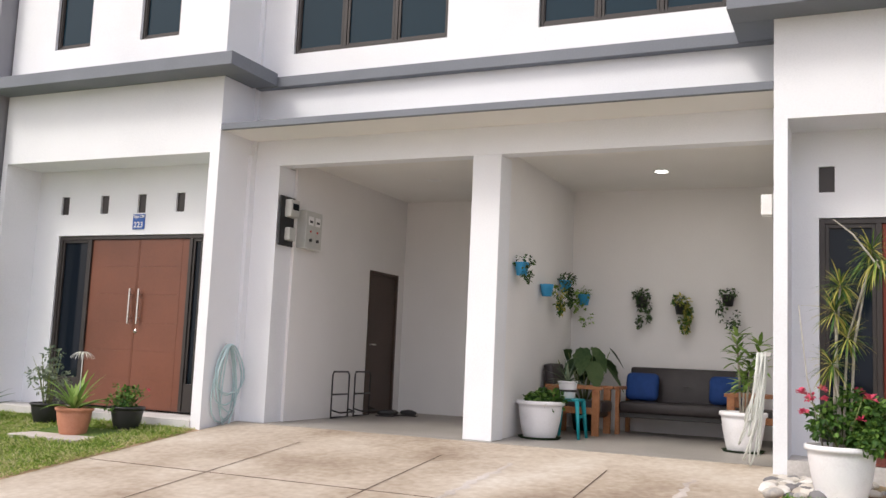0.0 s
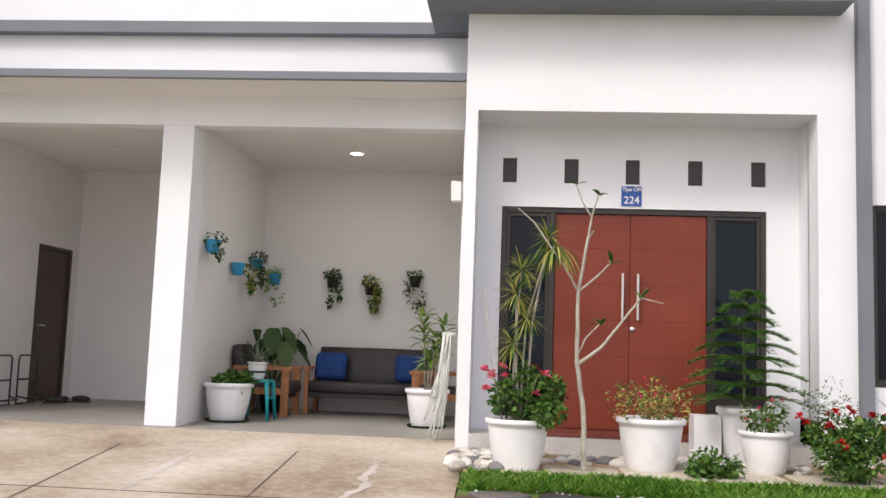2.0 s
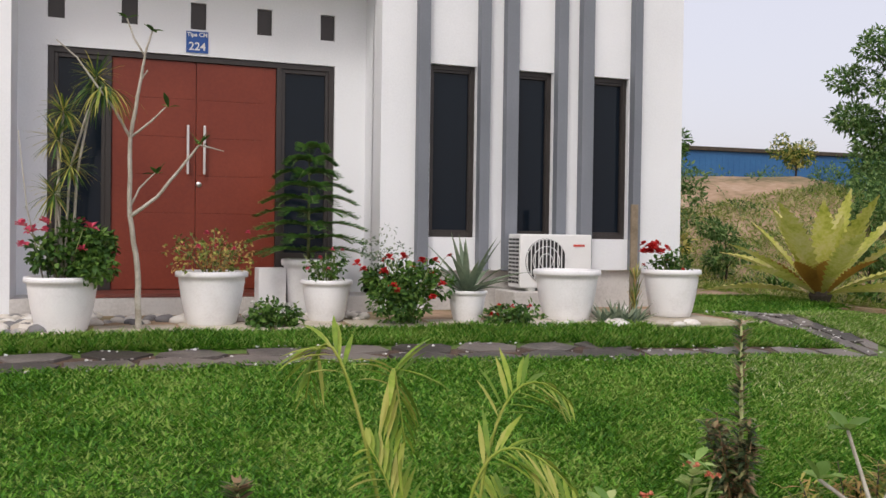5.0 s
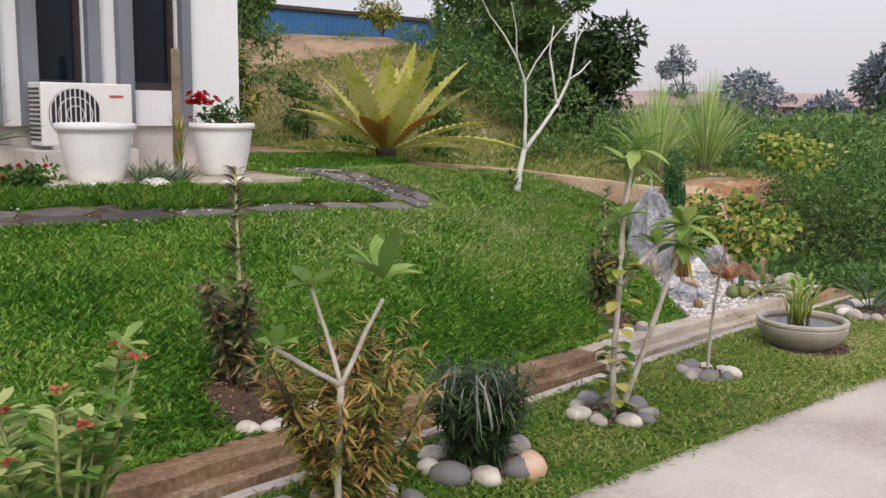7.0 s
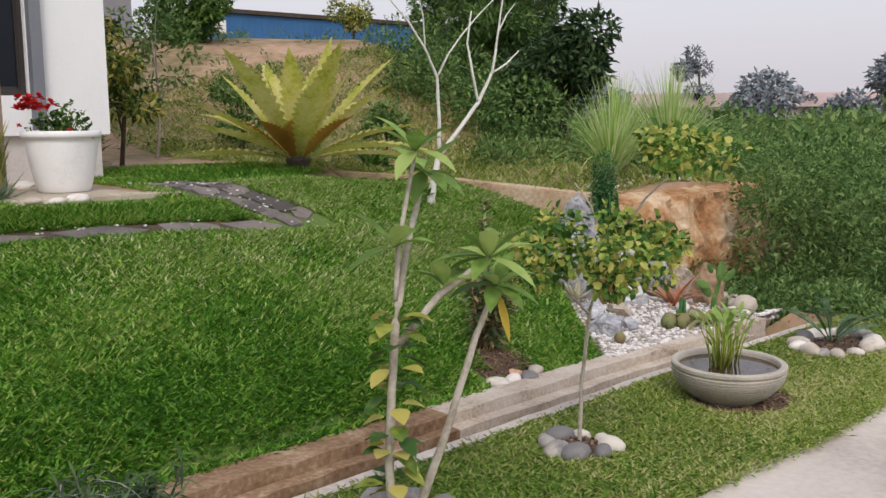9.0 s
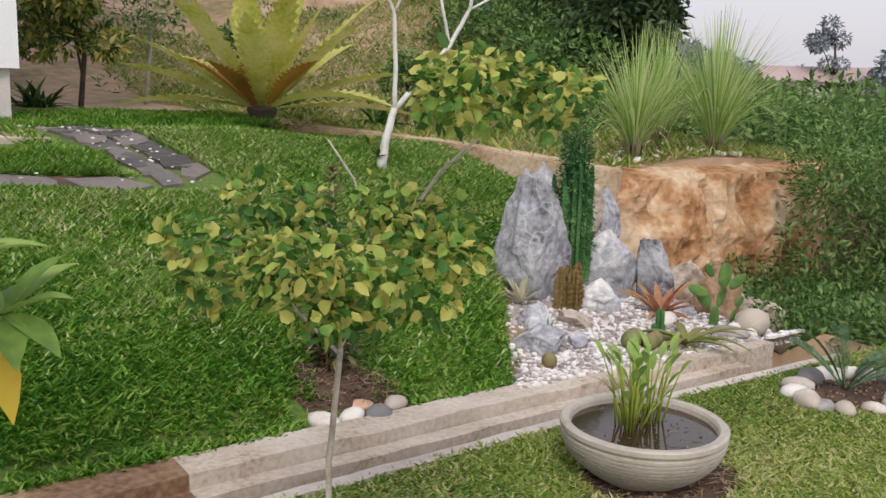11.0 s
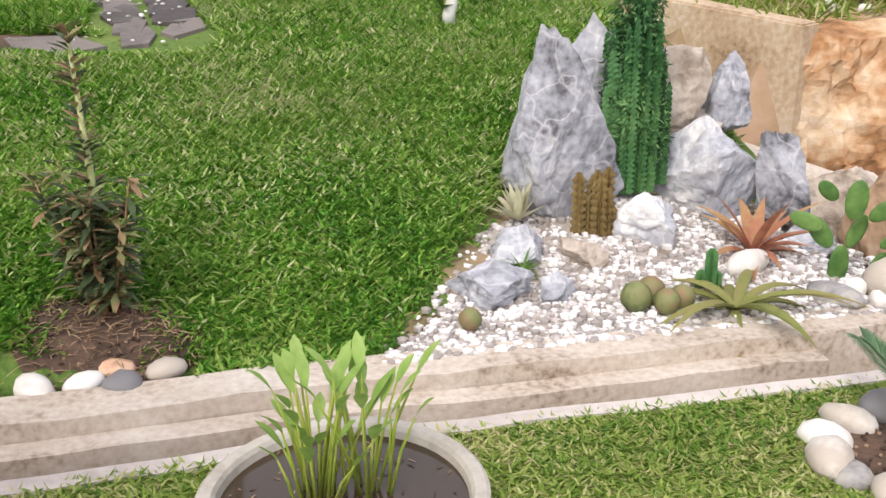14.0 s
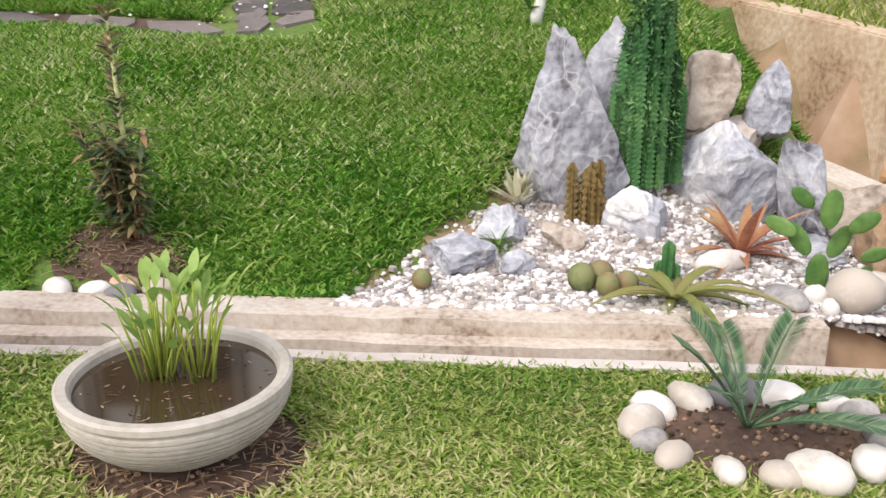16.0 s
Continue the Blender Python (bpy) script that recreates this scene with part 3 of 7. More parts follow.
M["grass"] = foliage("grass_blades", [(0.06, 0.18, 0.018), (0.11, 0.30, 0.028), (0.19, 0.41, 0.04), (0.34, 0.47, 0.11)], isl=0.5, scale=1.4, trans=0.4)
M["grass_dry"] = foliage("strip_grass_blades", [(0.18, 0.29, 0.045), (0.30, 0.41, 0.075), (0.43, 0.50, 0.15), (0.60, 0.56, 0.30)], isl=0.45, scale=2.2, trans=0.4)
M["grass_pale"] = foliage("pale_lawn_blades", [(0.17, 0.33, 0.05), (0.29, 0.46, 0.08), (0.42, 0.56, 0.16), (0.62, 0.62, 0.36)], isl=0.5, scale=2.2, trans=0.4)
M["grass_strip"] = foliage("green_strip_blades", [(0.09, 0.20, 0.025), (0.15, 0.28, 0.035), (0.24, 0.34, 0.06), (0.36, 0.38, 0.14)], isl=0.45, scale=2.0, trans=0.4)
M["leaf"] = foliage("green_leaves", [(0.03, 0.08, 0.015), (0.075, 0.17, 0.028), (0.14, 0.25, 0.045)])
M["leaf_dark"] = foliage("dark_green_leaves", [(0.018, 0.045, 0.018), (0.05, 0.10, 0.038), (0.10, 0.16, 0.06)])
M["leaf_far"] = foliage("weed_leaves", [(0.05, 0.12, 0.03), (0.12, 0.23, 0.06), (0.23, 0.34, 0.11)], scale=0.7, trans=0.35)
# blue-grey air haze is painted into this leaf colour for far trees
M["leaf_haze"] = foliage("haze_tinted_leaves", [(0.17, 0.21, 0.25), (0.24, 0.285, 0.32), (0.30, 0.34, 0.36)], trans=0.1, scale=0.3)
M["leaf_yellow"] = foliage("yellow_green_leaves", [(0.05, 0.12, 0.025), (0.13, 0.22, 0.04), (0.30, 0.35, 0.06), (0.50, 0.45, 0.12)], isl=0.9)
M["leaf_citrus"] = foliage("citrus_leaves", [(0.06, 0.16, 0.03), (0.15, 0.30, 0.05), (0.32, 0.44, 0.09), (0.52, 0.52, 0.14)], isl=0.75, trans=0.4, scale=3)
M["fern_leaf"] = foliage("fern_fronds", [(0.13, 0.20, 0.03), (0.34, 0.38, 0.05), (0.52, 0.52, 0.12), (0.62, 0.58, 0.26)], isl=0.8, trans=0.3, scale=4)
M["fern_brown"] = foliage("scorched_fronds", [(0.28, 0.13, 0.03), (0.42, 0.24, 0.05)], isl=0.3)
M["palm_leaf"] = foliage("palm_fronds", [(0.14, 0.24, 0.03), (0.28, 0.38, 0.05), (0.45, 0.45, 0.12)], isl=0.5)
M["leaf_rust"] = foliage("rust_green_leaves", [(0.10, 0.15, 0.03), (0.26, 0.31, 0.07), (0.48, 0.44, 0.12), (0.42, 0.26, 0.09)], isl=0.7)
M["leaf_red"] = foliage("red_lower_leaves", [(0.12, 0.04, 0.02), (0.22, 0.09, 0.05), (0.20, 0.13, 0.06)], isl=0.6)
M["leaf_grey"] = foliage("grey_green_leaves", [(0.10, 0.15, 0.10), (0.18, 0.24, 0.16), (0.28, 0.33, 0.22)], isl=0.5)
M["leaf_plum"] = foliage("plumeria_leaves", [(0.11, 0.20, 0.04), (0.22, 0.36, 0.08), (0.36, 0.48, 0.14)], isl=0.5)
M["leaf_gold"] = foliage("yellowed_leaf", [(0.5, 0.38, 0.04), (0.62, 0.45, 0.06)])
M["strands"] = foliage("grey_strands", [(0.10, 0.13, 0.10), (0.24, 0.27, 0.22)], trans=0.1)
M["reed"] = foliage("tall_grass_blades", [(0.24, 0.42, 0.08), (0.42, 0.60, 0.18), (0.62, 0.70, 0.36)], isl=0.8, trans=0.4)
M["petal_red"] = foliage("red_petals", [(0.45, 0.01, 0.012), (0.62, 0.03, 0.03)], isl=0.4)
M["petal_pink"] = foliage("pink_petals", [(0.6, 0.06, 0.14), (0.75, 0.15, 0.22)], isl=0.4)
M["petal_coral"] = foliage("coral_petals", [(0.55, 0.12, 0.08), (0.70, 0.28, 0.18)], isl=0.4)
M["petal_white"] = foliage("white_petals", [(0.7, 0.7, 0.66), (0.8, 0.8, 0.76)], isl=0.2)
M["bark"] = material("pale_bark", [(0.24, 0.21, 0.16), (0.40, 0.37, 0.31), (0.52, 0.50, 0.45)], 0.85, 9, 70, 0.4)
M["bark_dark"] = material("dark_bark", [(0.03, 0.025, 0.02), (0.09, 0.07, 0.05)], 0.9, 9, 60, 0.4)
M["bark_white"] = material("chalky_bark", [(0.42, 0.42, 0.38), (0.62, 0.62, 0.58), (0.70, 0.70, 0.68)], 0.85, 9, 70, 0.3)
M["stem"] = material("green_stem", [(0.12, 0.17, 0.05), (0.25, 0.28, 0.10)], 0.6, 9, 60, 0.1)
M["stone"] = material("river_stone", [(0.17, 0.165, 0.17), (0.30, 0.29, 0.28), (0.42, 0.39, 0.34), (0.62, 0.58, 0.52)], 0.65, 9, 60, 0.25, vary=0.9, fine_mix=0.25)
M["stone_pale"] = material("pale_river_stone", [(0.44, 0.39, 0.33), (0.60, 0.56, 0.51), (0.70, 0.68, 0.64)], 0.65, 9, 60, 0.25, vary=0.5, fine_mix=0.25)
M["stone_rose"] = material("orange_stone", [(0.40, 0.20, 0.12), (0.60, 0.38, 0.25), (0.62, 0.50, 0.42)], 0.6, 8, 45, 0.2)
M["soil_bits"] = material("soil_crumbs", [(0.05, 0.03, 0.02), (0.13, 0.08, 0.05), (0.30, 0.20, 0.13)], 0.95, 8, 60, 0.3, island=1.0)
M["straw"] = foliage("dry_straw", [(0.20, 0.13, 0.07), (0.42, 0.30, 0.18)], isl=1.0, trans=0.1)
M["cycad_leaf"] = foliage("cycad_leaves", [(0.05, 0.10, 0.05), (0.10, 0.19, 0.09), (0.17, 0.27, 0.14)], isl=0.4)
M["rock"] = material("grey_limestone", [(0.07, 0.07, 0.08), (0.22, 0.225, 0.25), (0.34, 0.35, 0.385), (0.44, 0.45, 0.48), (0.70, 0.69, 0.68)], 0.85, 4.5, 30, 1.0, vary=0.15, fine_mix=0.35, soft_dist=0.02)
veins(M["rock"], (0.72, 0.71, 0.70), 5.0, 0.04, 0.3)
M["rock_warm"] = material("beige_limestone", [(0.18, 0.14, 0.10), (0.42, 0.36, 0.30), (0.58, 0.52, 0.46)], 0.85, 6, 28, 0.8, soft_dist=0.03)
M["rock_brown"] = material("brown_boulder", [(0.12, 0.07, 0.04), (0.30, 0.20, 0.12), (0.42, 0.32, 0.22)], 0.9, 3.5, 24, 0.6, soft_dist=0.02)
M["gravel"] = material("white_gravel", [(0.30, 0.27, 0.25), (0.50, 0.47, 0.45), (0.64, 0.62, 0.61), (0.72, 0.71, 0.70)], 0.8, 9, 60, 0.1, island=0.8)
M["gravel_dust"] = material("gravel_grit", [(0.16, 0.12, 0.09), (0.36, 0.32, 0.28), (0.56, 0.53, 0.50)], 0.9, 14, 120, 0.6)
M["cactus_leaf"] = foliage("euphorbia_leaves", [(0.03, 0.10, 0.03), (0.07, 0.19, 0.06), (0.17, 0.32, 0.12)], isl=0.6)
M["leaf_herb"] = foliage("olive_herb_leaves", [(0.06, 0.09, 0.04), (0.13, 0.17, 0.08), (0.26, 0.29, 0.12), (0.32, 0.21, 0.12)], isl=0.7)
M["stem_lime"] = material("pale_lime_stem", [(0.32, 0.36, 0.14), (0.46, 0.50, 0.22)], 0.6, 9, 60, 0.05)
M["stem_red"] = material("reddish_stem", [(0.22, 0.12, 0.06), (0.36, 0.24, 0.11)], 0.6, 9, 60, 0.1)
M["needle"] = foliage("soft_needles", [(0.05, 0.14, 0.03), (0.12, 0.28, 0.06), (0.24, 0.42, 0.11)], isl=0.4, trans=0.35)
M["leaf_crown"] = foliage("pale_oval_leaves", [(0.15, 0.28, 0.06), (0.30, 0.45, 0.12), (0.50, 0.58, 0.24)], isl=0.6, trans=0.35)
M["pad"] = foliage("prickly_pear_skin", [(0.06, 0.14, 0.03), (0.13, 0.24, 0.06), (0.24, 0.34, 0.11)], trans=0.05)
M["slate"] = material("wet_slate", [(0.05, 0.042, 0.038), (0.10, 0.088, 0.082), (0.17, 0.145, 0.13)], 0.5, 4, 30, 0.5, vary=0.5, soft_dist=0.02)
M["paver"] = material("beige_stone_paver", [(0.34, 0.30, 0.23), (0.48, 0.43, 0.34), (0.56, 0.51, 0.42)], 0.8, 3, 40, 0.25, vary=0.3)
M["bowl"] = material("ribbed_cement_bowl", [(0.30, 0.27, 0.22), (0.42, 0.39, 0.34), (0.50, 0.47, 0.41)], 0.75, 4, 50, 0.2)
# roof tile red, paled in the colour to stand for distance haze
M["roof_haze"] = material("haze_tinted_roof_tiles", [(0.36, 0.27, 0.26), (0.46, 0.36, 0.34)], 0.9, 0.3, 3, 0.0)
M["terracotta"] = material("terracotta", [(0.40, 0.16, 0.09), (0.52, 0.24, 0.15)], 0.7, 6, 60, 0.1)
M["black_plastic"] = material("black_plastic", [(0.012, 0.012, 0.013), (0.022, 0.022, 0.024)], 0.45, 6, 60, 0.03)
M["teal"] = material("teal_plastic", [(0.0, 0.24, 0.28), (0.01, 0.30, 0.34)], 0.4, 6, 60, 0.02)
M["blue_pot"] = material("blue_plastic", [(0.03, 0.30, 0.58), (0.05, 0.36, 0.66)], 0.4, 6, 60, 0.02)
M["wood"] = material("oiled_wood", [(0.24, 0.09, 0.035), (0.38, 0.16, 0.065), (0.45, 0.21, 0.09)], 0.5, 12, 80, 0.1)
M["leather"] = material("brown_black_leather", [(0.018, 0.014, 0.014), (0.035, 0.028, 0.028)], 0.45, 7, 70, 0.15)
M["cushion"] = material("blue_cushion_cloth", [(0.006, 0.04, 0.18), (0.012, 0.06, 0.24)], 0.8, 12, 150, 0.2)
M["hose"] = material("pale_hose", [(0.50, 0.52, 0.48), (0.62, 0.64, 0.60)], 0.4, 6, 60, 0.02)
M["hose_blue"] = material("pale_blue_hose", [(0.40, 0.56, 0.58), (0.55, 0.68, 0.68)], 0.35, 6, 60, 0.02)
M["grey_box"] = material("grey_plastic_box", [(0.42, 0.43, 0.40), (0.52, 0.52, 0.49)], 0.5, 6, 60, 0.02)
M["sign_blue"] = material("blue_enamel", [(0.01, 0.07, 0.30), (0.015, 0.09, 0.36)], 0.35, 6, 60, 0.02)
M["white_gloss"] = material("white_enamel", [(0.72, 0.72, 0.71), (0.80, 0.80, 0.79)], 0.35, 6, 60, 0.02)
M["red_mark"] = material("red_mark", [(0.5, 0.06, 0.05), (0.6, 0.09, 0.07)], 0.5, 6, 60, 0.0)
M["threshold"] = material("dark_red_tile", [(0.12, 0.03, 0.02), (0.18, 0.05, 0.035)], 0.4, 4, 60, 0.05)
M["timber"] = material("weathered_timber", [(0.16, 0.12, 0.08), (0.30, 0.24, 0.17)], 0.85, 8, 60, 0.3)
M["cactus"] = foliage("cactus_skin", [(0.02, 0.08, 0.025), (0.055, 0.16, 0.05), (0.13, 0.26, 0.09)], trans=0.05, isl=0.4)
M["cactus_brown"] = foliage("brown_cactus_skin", [(0.08, 0.05, 0.018), (0.17, 0.115, 0.04), (0.25, 0.19, 0.08)], trans=0.05)
M["water"] = gw = bpy.data.materials.new("dark_water")
gw.use_nodes = True
gwb = gw.node_tree.nodes["Principled BSDF"]
gwb.inputs["Base Color"].default_value = (0.045, 0.030, 0.016, 1)
gwb.inputs["Roughness"].default_value = 0.06


def gz(x, y):
    return ground_z(x, y)


# ---- doors ----
def entrance_door(name, x0, x1, r0, r1, z0, z1, label, leaves):
    """A double door between two dark side lights."""
    e = new(name)
    e.matrix_world = pose(0, YD, 0)
    tagged(e, label=label, kind="structure")
    f = 0.05
    fr = [((x0, 0.02, z0), (x0 + f, 0.12, z1)), ((x1 - f, 0.02, z0), (x1, 0.12, z1)), ((x0 + f, 0.02, z1 - f), (x1 - f, 0.12, z1)), ((r0 - f, 0.018, z0), (r0, 0.122, z1 - f)), ((r1, 0.018, z0), (r1 + f, 0.122, z1 - f))]
    for a, b in ((x0 + f, r0 - f), (r1 + f, x1 - f)):
        fr += [((a, 0.03, z0), (b, 0.11, z0 + 0.35)), ((a, 0.035, z0 + 0.35), (a + 0.035, 0.10, z1 - f)), ((b - 0.035, 0.035, z0 + 0.35), (b, 0.10, z1 - f)), ((a + 0.035, 0.035, z1 - f - 0.04), (b - 0.035, 0.10, z1 - f))]
        part("pane", blocks(((a + 0.03, 0.06, z0 + 0.34), (b - 0.03, 0.068, z1 - f - 0.03))), M["glass"], e)
    part("frame", blocks(*fr, bevel=0.003), M["frame_dark"], e)
    mid = (r0 + r1) / 2
    for a, b, s in ((r0 + 0.003, mid - 0.002, 1), (mid + 0.002, r1 - 0.003, -1)):
        leaf = part("leaf", blocks(((a, 0.045, z0), (b, 0.085, z1 - f - 0.003)), bevel=0.003), leaves, e)
        h = (z1 - f - z0) / 6
        for k in range(6):
            part("panel", blocks(((a + 0.12 if s > 0 else a + 0.02, 0.042, z0 + k * h + 0.006), (b - 0.02 if s > 0 else b - 0.12, 0.0455, z0 + (k + 1) * h - 0.004)), bevel=0.001), leaves, leaf)
        hx = mid - s * 0.075
        part("handle", blocks(((hx - 0.012, -0.015, z0 + 1.08), (hx + 0.012, 0.005, z0 + 1.54)), ((hx - 0.008, 0.005, z0 + 1.15), (hx + 0.008, 0.042, z0 + 1.17)), ((hx - 0.008, 0.005, z0 + 1.45), (hx + 0.008, 0.042, z0 + 1.47)), bevel=0.004), M["steel"], leaf, "brushed steel bar handle")
    part("lock", lathe(bmesh.new(), [(0.028, 0), (0.024, 0.012), (0.008, 0.02), (0.0, 0.02)], 16), M["steel"], e).matrix_basis = pose(mid + 0.03, 0.042, z0 + 0.99, 90)
    return e


entrance_door("door_1", 0.265, 2.865, 0.80, 2.30, 1.185, 3.37, "red-brown double entrance door between dark glass side lights", M["door_red"])
entrance_door("door_2", -9.425, -6.935, -8.84, -7.19, 1.08, 3.325, "red-brown double door between dark glass side lights, next house", M["door_wood"])
structure("threshold", blocks(((0.45, YF + 0.02, 1.152), (2.7, YD + 0.02, 1.183)), bevel=0.004), M["threshold"], "dark red tiled threshold")
structure("vent_lining", blocks(*[((a, YD + 0.03, 3.622), (b, YD + 0.06, 3.868)) for a, b in ((0.262, 0.40), (0.882, 1.02), (1.492, 1.63), (2.107, 2.245), (2.722, 2.86), (-9.428, -9.292), (-8.718, -8.582), (-8.078, -7.942), (-7.438, -7.302))]), M["frame_dark"], "dark ventilation openings over the doors")
bd = tagged(new("door_3"), label="dark brown side door in the carport wall, closed", kind="structure")
bd.matrix_world = pose(-5.9, 0, 0)
part("frame", blocks(((-0.06, 11.481, FLOOR), (0.015, 11.53, 3.118)), ((-0.06, 12.33, FLOOR), (0.015, 12.379, 3.118)), ((-0.06, 11.53, 3.07), (0.015, 12.33, 3.118)), bevel=0.003), M["door_brown"], bd)
part("leaf", blocks(((-0.05, 11.531, FLOOR + 0.01), (-0.012, 12.329, 3.069)), bevel=0.003), M["door_brown"], bd)
part("handle", blocks(((-0.012, 11.60, 2.03), (0.03, 11.62, 2.05)), ((0.02, 11.60, 2.03), (0.035, 11.72, 2.05)), bevel=0.003), M["steel"], bd)


def sign(name, x, z, lines, label):
    t = thing(name, (x, YD, z), label, "house number sign")
    part("plate", blocks(((-0.10, -0.012, -0.10), (0.10, -0.002, 0.10)), bevel=0.002), M["sign_blue"], t)
    for text, size, dz in lines:
        cu = bpy.data.curves.new("text", "FONT")
        cu.body, cu.size, cu.align_x, cu.extrude, cu.offset = text, size, "CENTER", 0.001, 0.0012
        o = new("lettering", cu)
        o.data.materials.append(M["white_gloss"])
        o.parent = t
        o.matrix_basis = pose(0, -0.0145, dz, 90)
    return t


sign("house_number", 1.55, 3.50, [("Tipe CM", 0.052, 0.052), ("224", 0.105, -0.075)], "blue enamel house number plate with white lettering over the door")
sign("house_number", -8.03, 3.50, [("Tipe CM", 0.052, 0.052), ("223", 0.105, -0.075)], "blue enamel house number plate over the next door")


# ---- pots ----
def pot(at, r, h, label, mat="pot_white", group="planted pots", soil_mat="soil", saucer=False, category="flower pot"):
    t = thing("flower_pot", at, label, category, group)
    b = 0.66 * r
    part("body", lathe(bmesh.new(), [(b * 0.95, 0.0), (b, 0.012), (b * 1.08, h * 0.14), (r * 0.82, h * 0.45), (r * 0.90, h * 0.8), (r * 0.905, h * 0.88), (r * 0.99, h * 0.895), (r, h * 0.93), (r * 0.995, h * 0.985), (r * 0.96, h), (r * 0.90, h * 0.985), (r * 0.87, h * 0.85), (r * 0.84, h * 0.8), (0.0, h * 0.8)], 40), M[mat], t, smooth=True)
    part("soil", lathe(bmesh.new(), [(r * 0.86, h * 0.86), (r * 0.5, h * 0.89), (0.0, h * 0.88)], 20), M[soil_mat], t)
    if saucer:
        part("saucer", lathe(bmesh.new(), [(r * 0.8, 0.0), (r * 0.9, 0.025), (r * 0.86, 0.025), (r * 0.78, 0.006), (0.0, 0.006)], 32), M["leaf_dark"], t, "dark green plastic saucer")
    return t


def rose(parent, c, w, h, seed, flowers, petal, leaf="leaf", n=500, fsize=0.035, leafsize=0.045, flower_z=(0.4, 1.0)):
    """A bushy flowering plant: stems, leaves and blooms as parts of its thing. c is local."""
    rng = random.Random(seed)
    st = Buf()
    for k in range(9):
        a, s = rng.uniform(0, 6.28), rng.uniform(0.3, 0.9)
        tip = Vector((c[0] + math.cos(a) * w * s, c[1] + math.sin(a) * w * s, c[2] + h * rng.uniform(0.6, 1.0)))
        root = Vector((c[0] + math.cos(a) * 0.04, c[1] + math.sin(a) * 0.04, c[2]))
        mid = root.lerp(tip, 0.5) + Vector((0, 0, h * 0.12))
        st.tube([root, mid, tip], [0.006, 0.005, 0.003], 5)
    st.ob("stem_branching", M["stem"], parent)
    bl = clumps(seed, (c[0], c[1], c[2] + h * 0.5), (w * 0.75, w * 0.75, h * 0.42), 16, w * 0.33)
    leaf_mesh("foliage", *cloud(seed, bl, n, leafsize, leafsize * 0.62), M[leaf], parent, broad=True)
    for k in range(flowers):
        a, s = rng.uniform(0, 6.28), rng.uniform(0.45, 1.05)
        p = (c[0] + math.cos(a) * w * s, c[1] + math.sin(a) * w * s, c[2] + h * rng.uniform(*flower_z))
        fb = Buf()
        fb.flower(p, fsize * rng.uniform(0.8, 1.3), rng, 11)
        fb.ob("flower", M[petal], parent)


# potted plants before the house
t = pot((0.47, 7.33, gz(0.47, 7.33)), 0.265, 0.40, "white plastic pot with pink roses and a tall spiky dracaena")
rose(t, (0.03, 0, 0.34), 0.36, 0.46, 3, 12, "petal_pink", n=2200, fsize=0.05, leafsize=0.05)
st, lf = Buf(), Buf()
rng = random.Random(5)
for sx, top, lean in ((-0.05, 1.35, 0.05), (0.02, 0.95, 0.03), (0.06, 1.62, 0.16), (-0.02, 1.15, -0.02), (0.0, 0.75, -0.06)):
    tip = Vector((sx + lean, rng.uniform(-0.05, 0.05), 0.36 + top - 0.1))
    st.tube([(sx, 0, 0.34), (sx + lean * 0.2, 0.02, 0.34 + top * 0.5), tip], [0.012, 0.010, 0.008], 6)
    for lvl in range(2):
        for k in range(42):
            a, e = rng.uniform(0, 6.28), rng.uniform(-0.8, 1.2)
            lf.leaf(tip - Vector((0, 0, 0.02 * lvl)), (math.cos(a) * math.cos(e), math.sin(a) * math.cos(e), math.sin(e)), rng.uniform(0.16, 0.26), 0.011, 0.7, 4, 0.2)
for k in range(70):
    a = rng.uniform(0, 6.28)
    lf.leaf((0.26 + rng.uniform(-0.02, 0.02), 0, 1.78), (math.cos(a), math.sin(a), rng.uniform(-0.3, 0.6)), rng.uniform(0.25, 0.42), 0.012, 1.8, 5, 0.2)
st.tube([(0.05, 0, 1.2), (0.16, 0, 1.6), (0.26, 0, 1.8)], [0.009, 0.008, 0.007], 6)
st.tube([(-0.12, 0, 0.34), (-0.24, 0, 0.9), (-0.30, 0.0, 1.45)], [0.007, 0.005, 0.004], 5)
st.ob("cane", M["bark"], t)
lf.ob("spiky_foliage", M["leaf_yellow"], t)

t = pot((1.56, 7.58, gz(1.56, 7.5)), 0.285, 0.43, "white plastic pot with a small pink-flowered shrub before the door")
rose(t, (0, 0, 0.38), 0.38, 0.36, 7, 12, "petal_pink", "leaf_rust", 600, 0.025, 0.035)
t = pot((2.52, 7.72, gz(2.5, 7.6)), 0.22, 0.35, "small white plastic pot with a sparse white rose")
rose(t, (0, 0, 0.31), 0.24, 0.30, 9, 8, "petal_pink", "leaf", 260, 0.025, 0.04)
t = pot((2.46, 8.2, 1.0), 0.24, 0.50, "white plastic pot with a young araucaria by the side light")
st, lf = Buf(), Buf()
rng = random.Random(11)
st.tube([(0, 0, 0.42), (0, 0, 0.9), (0, 0, 1.52)], [0.016, 0.012, 0.004], 7)
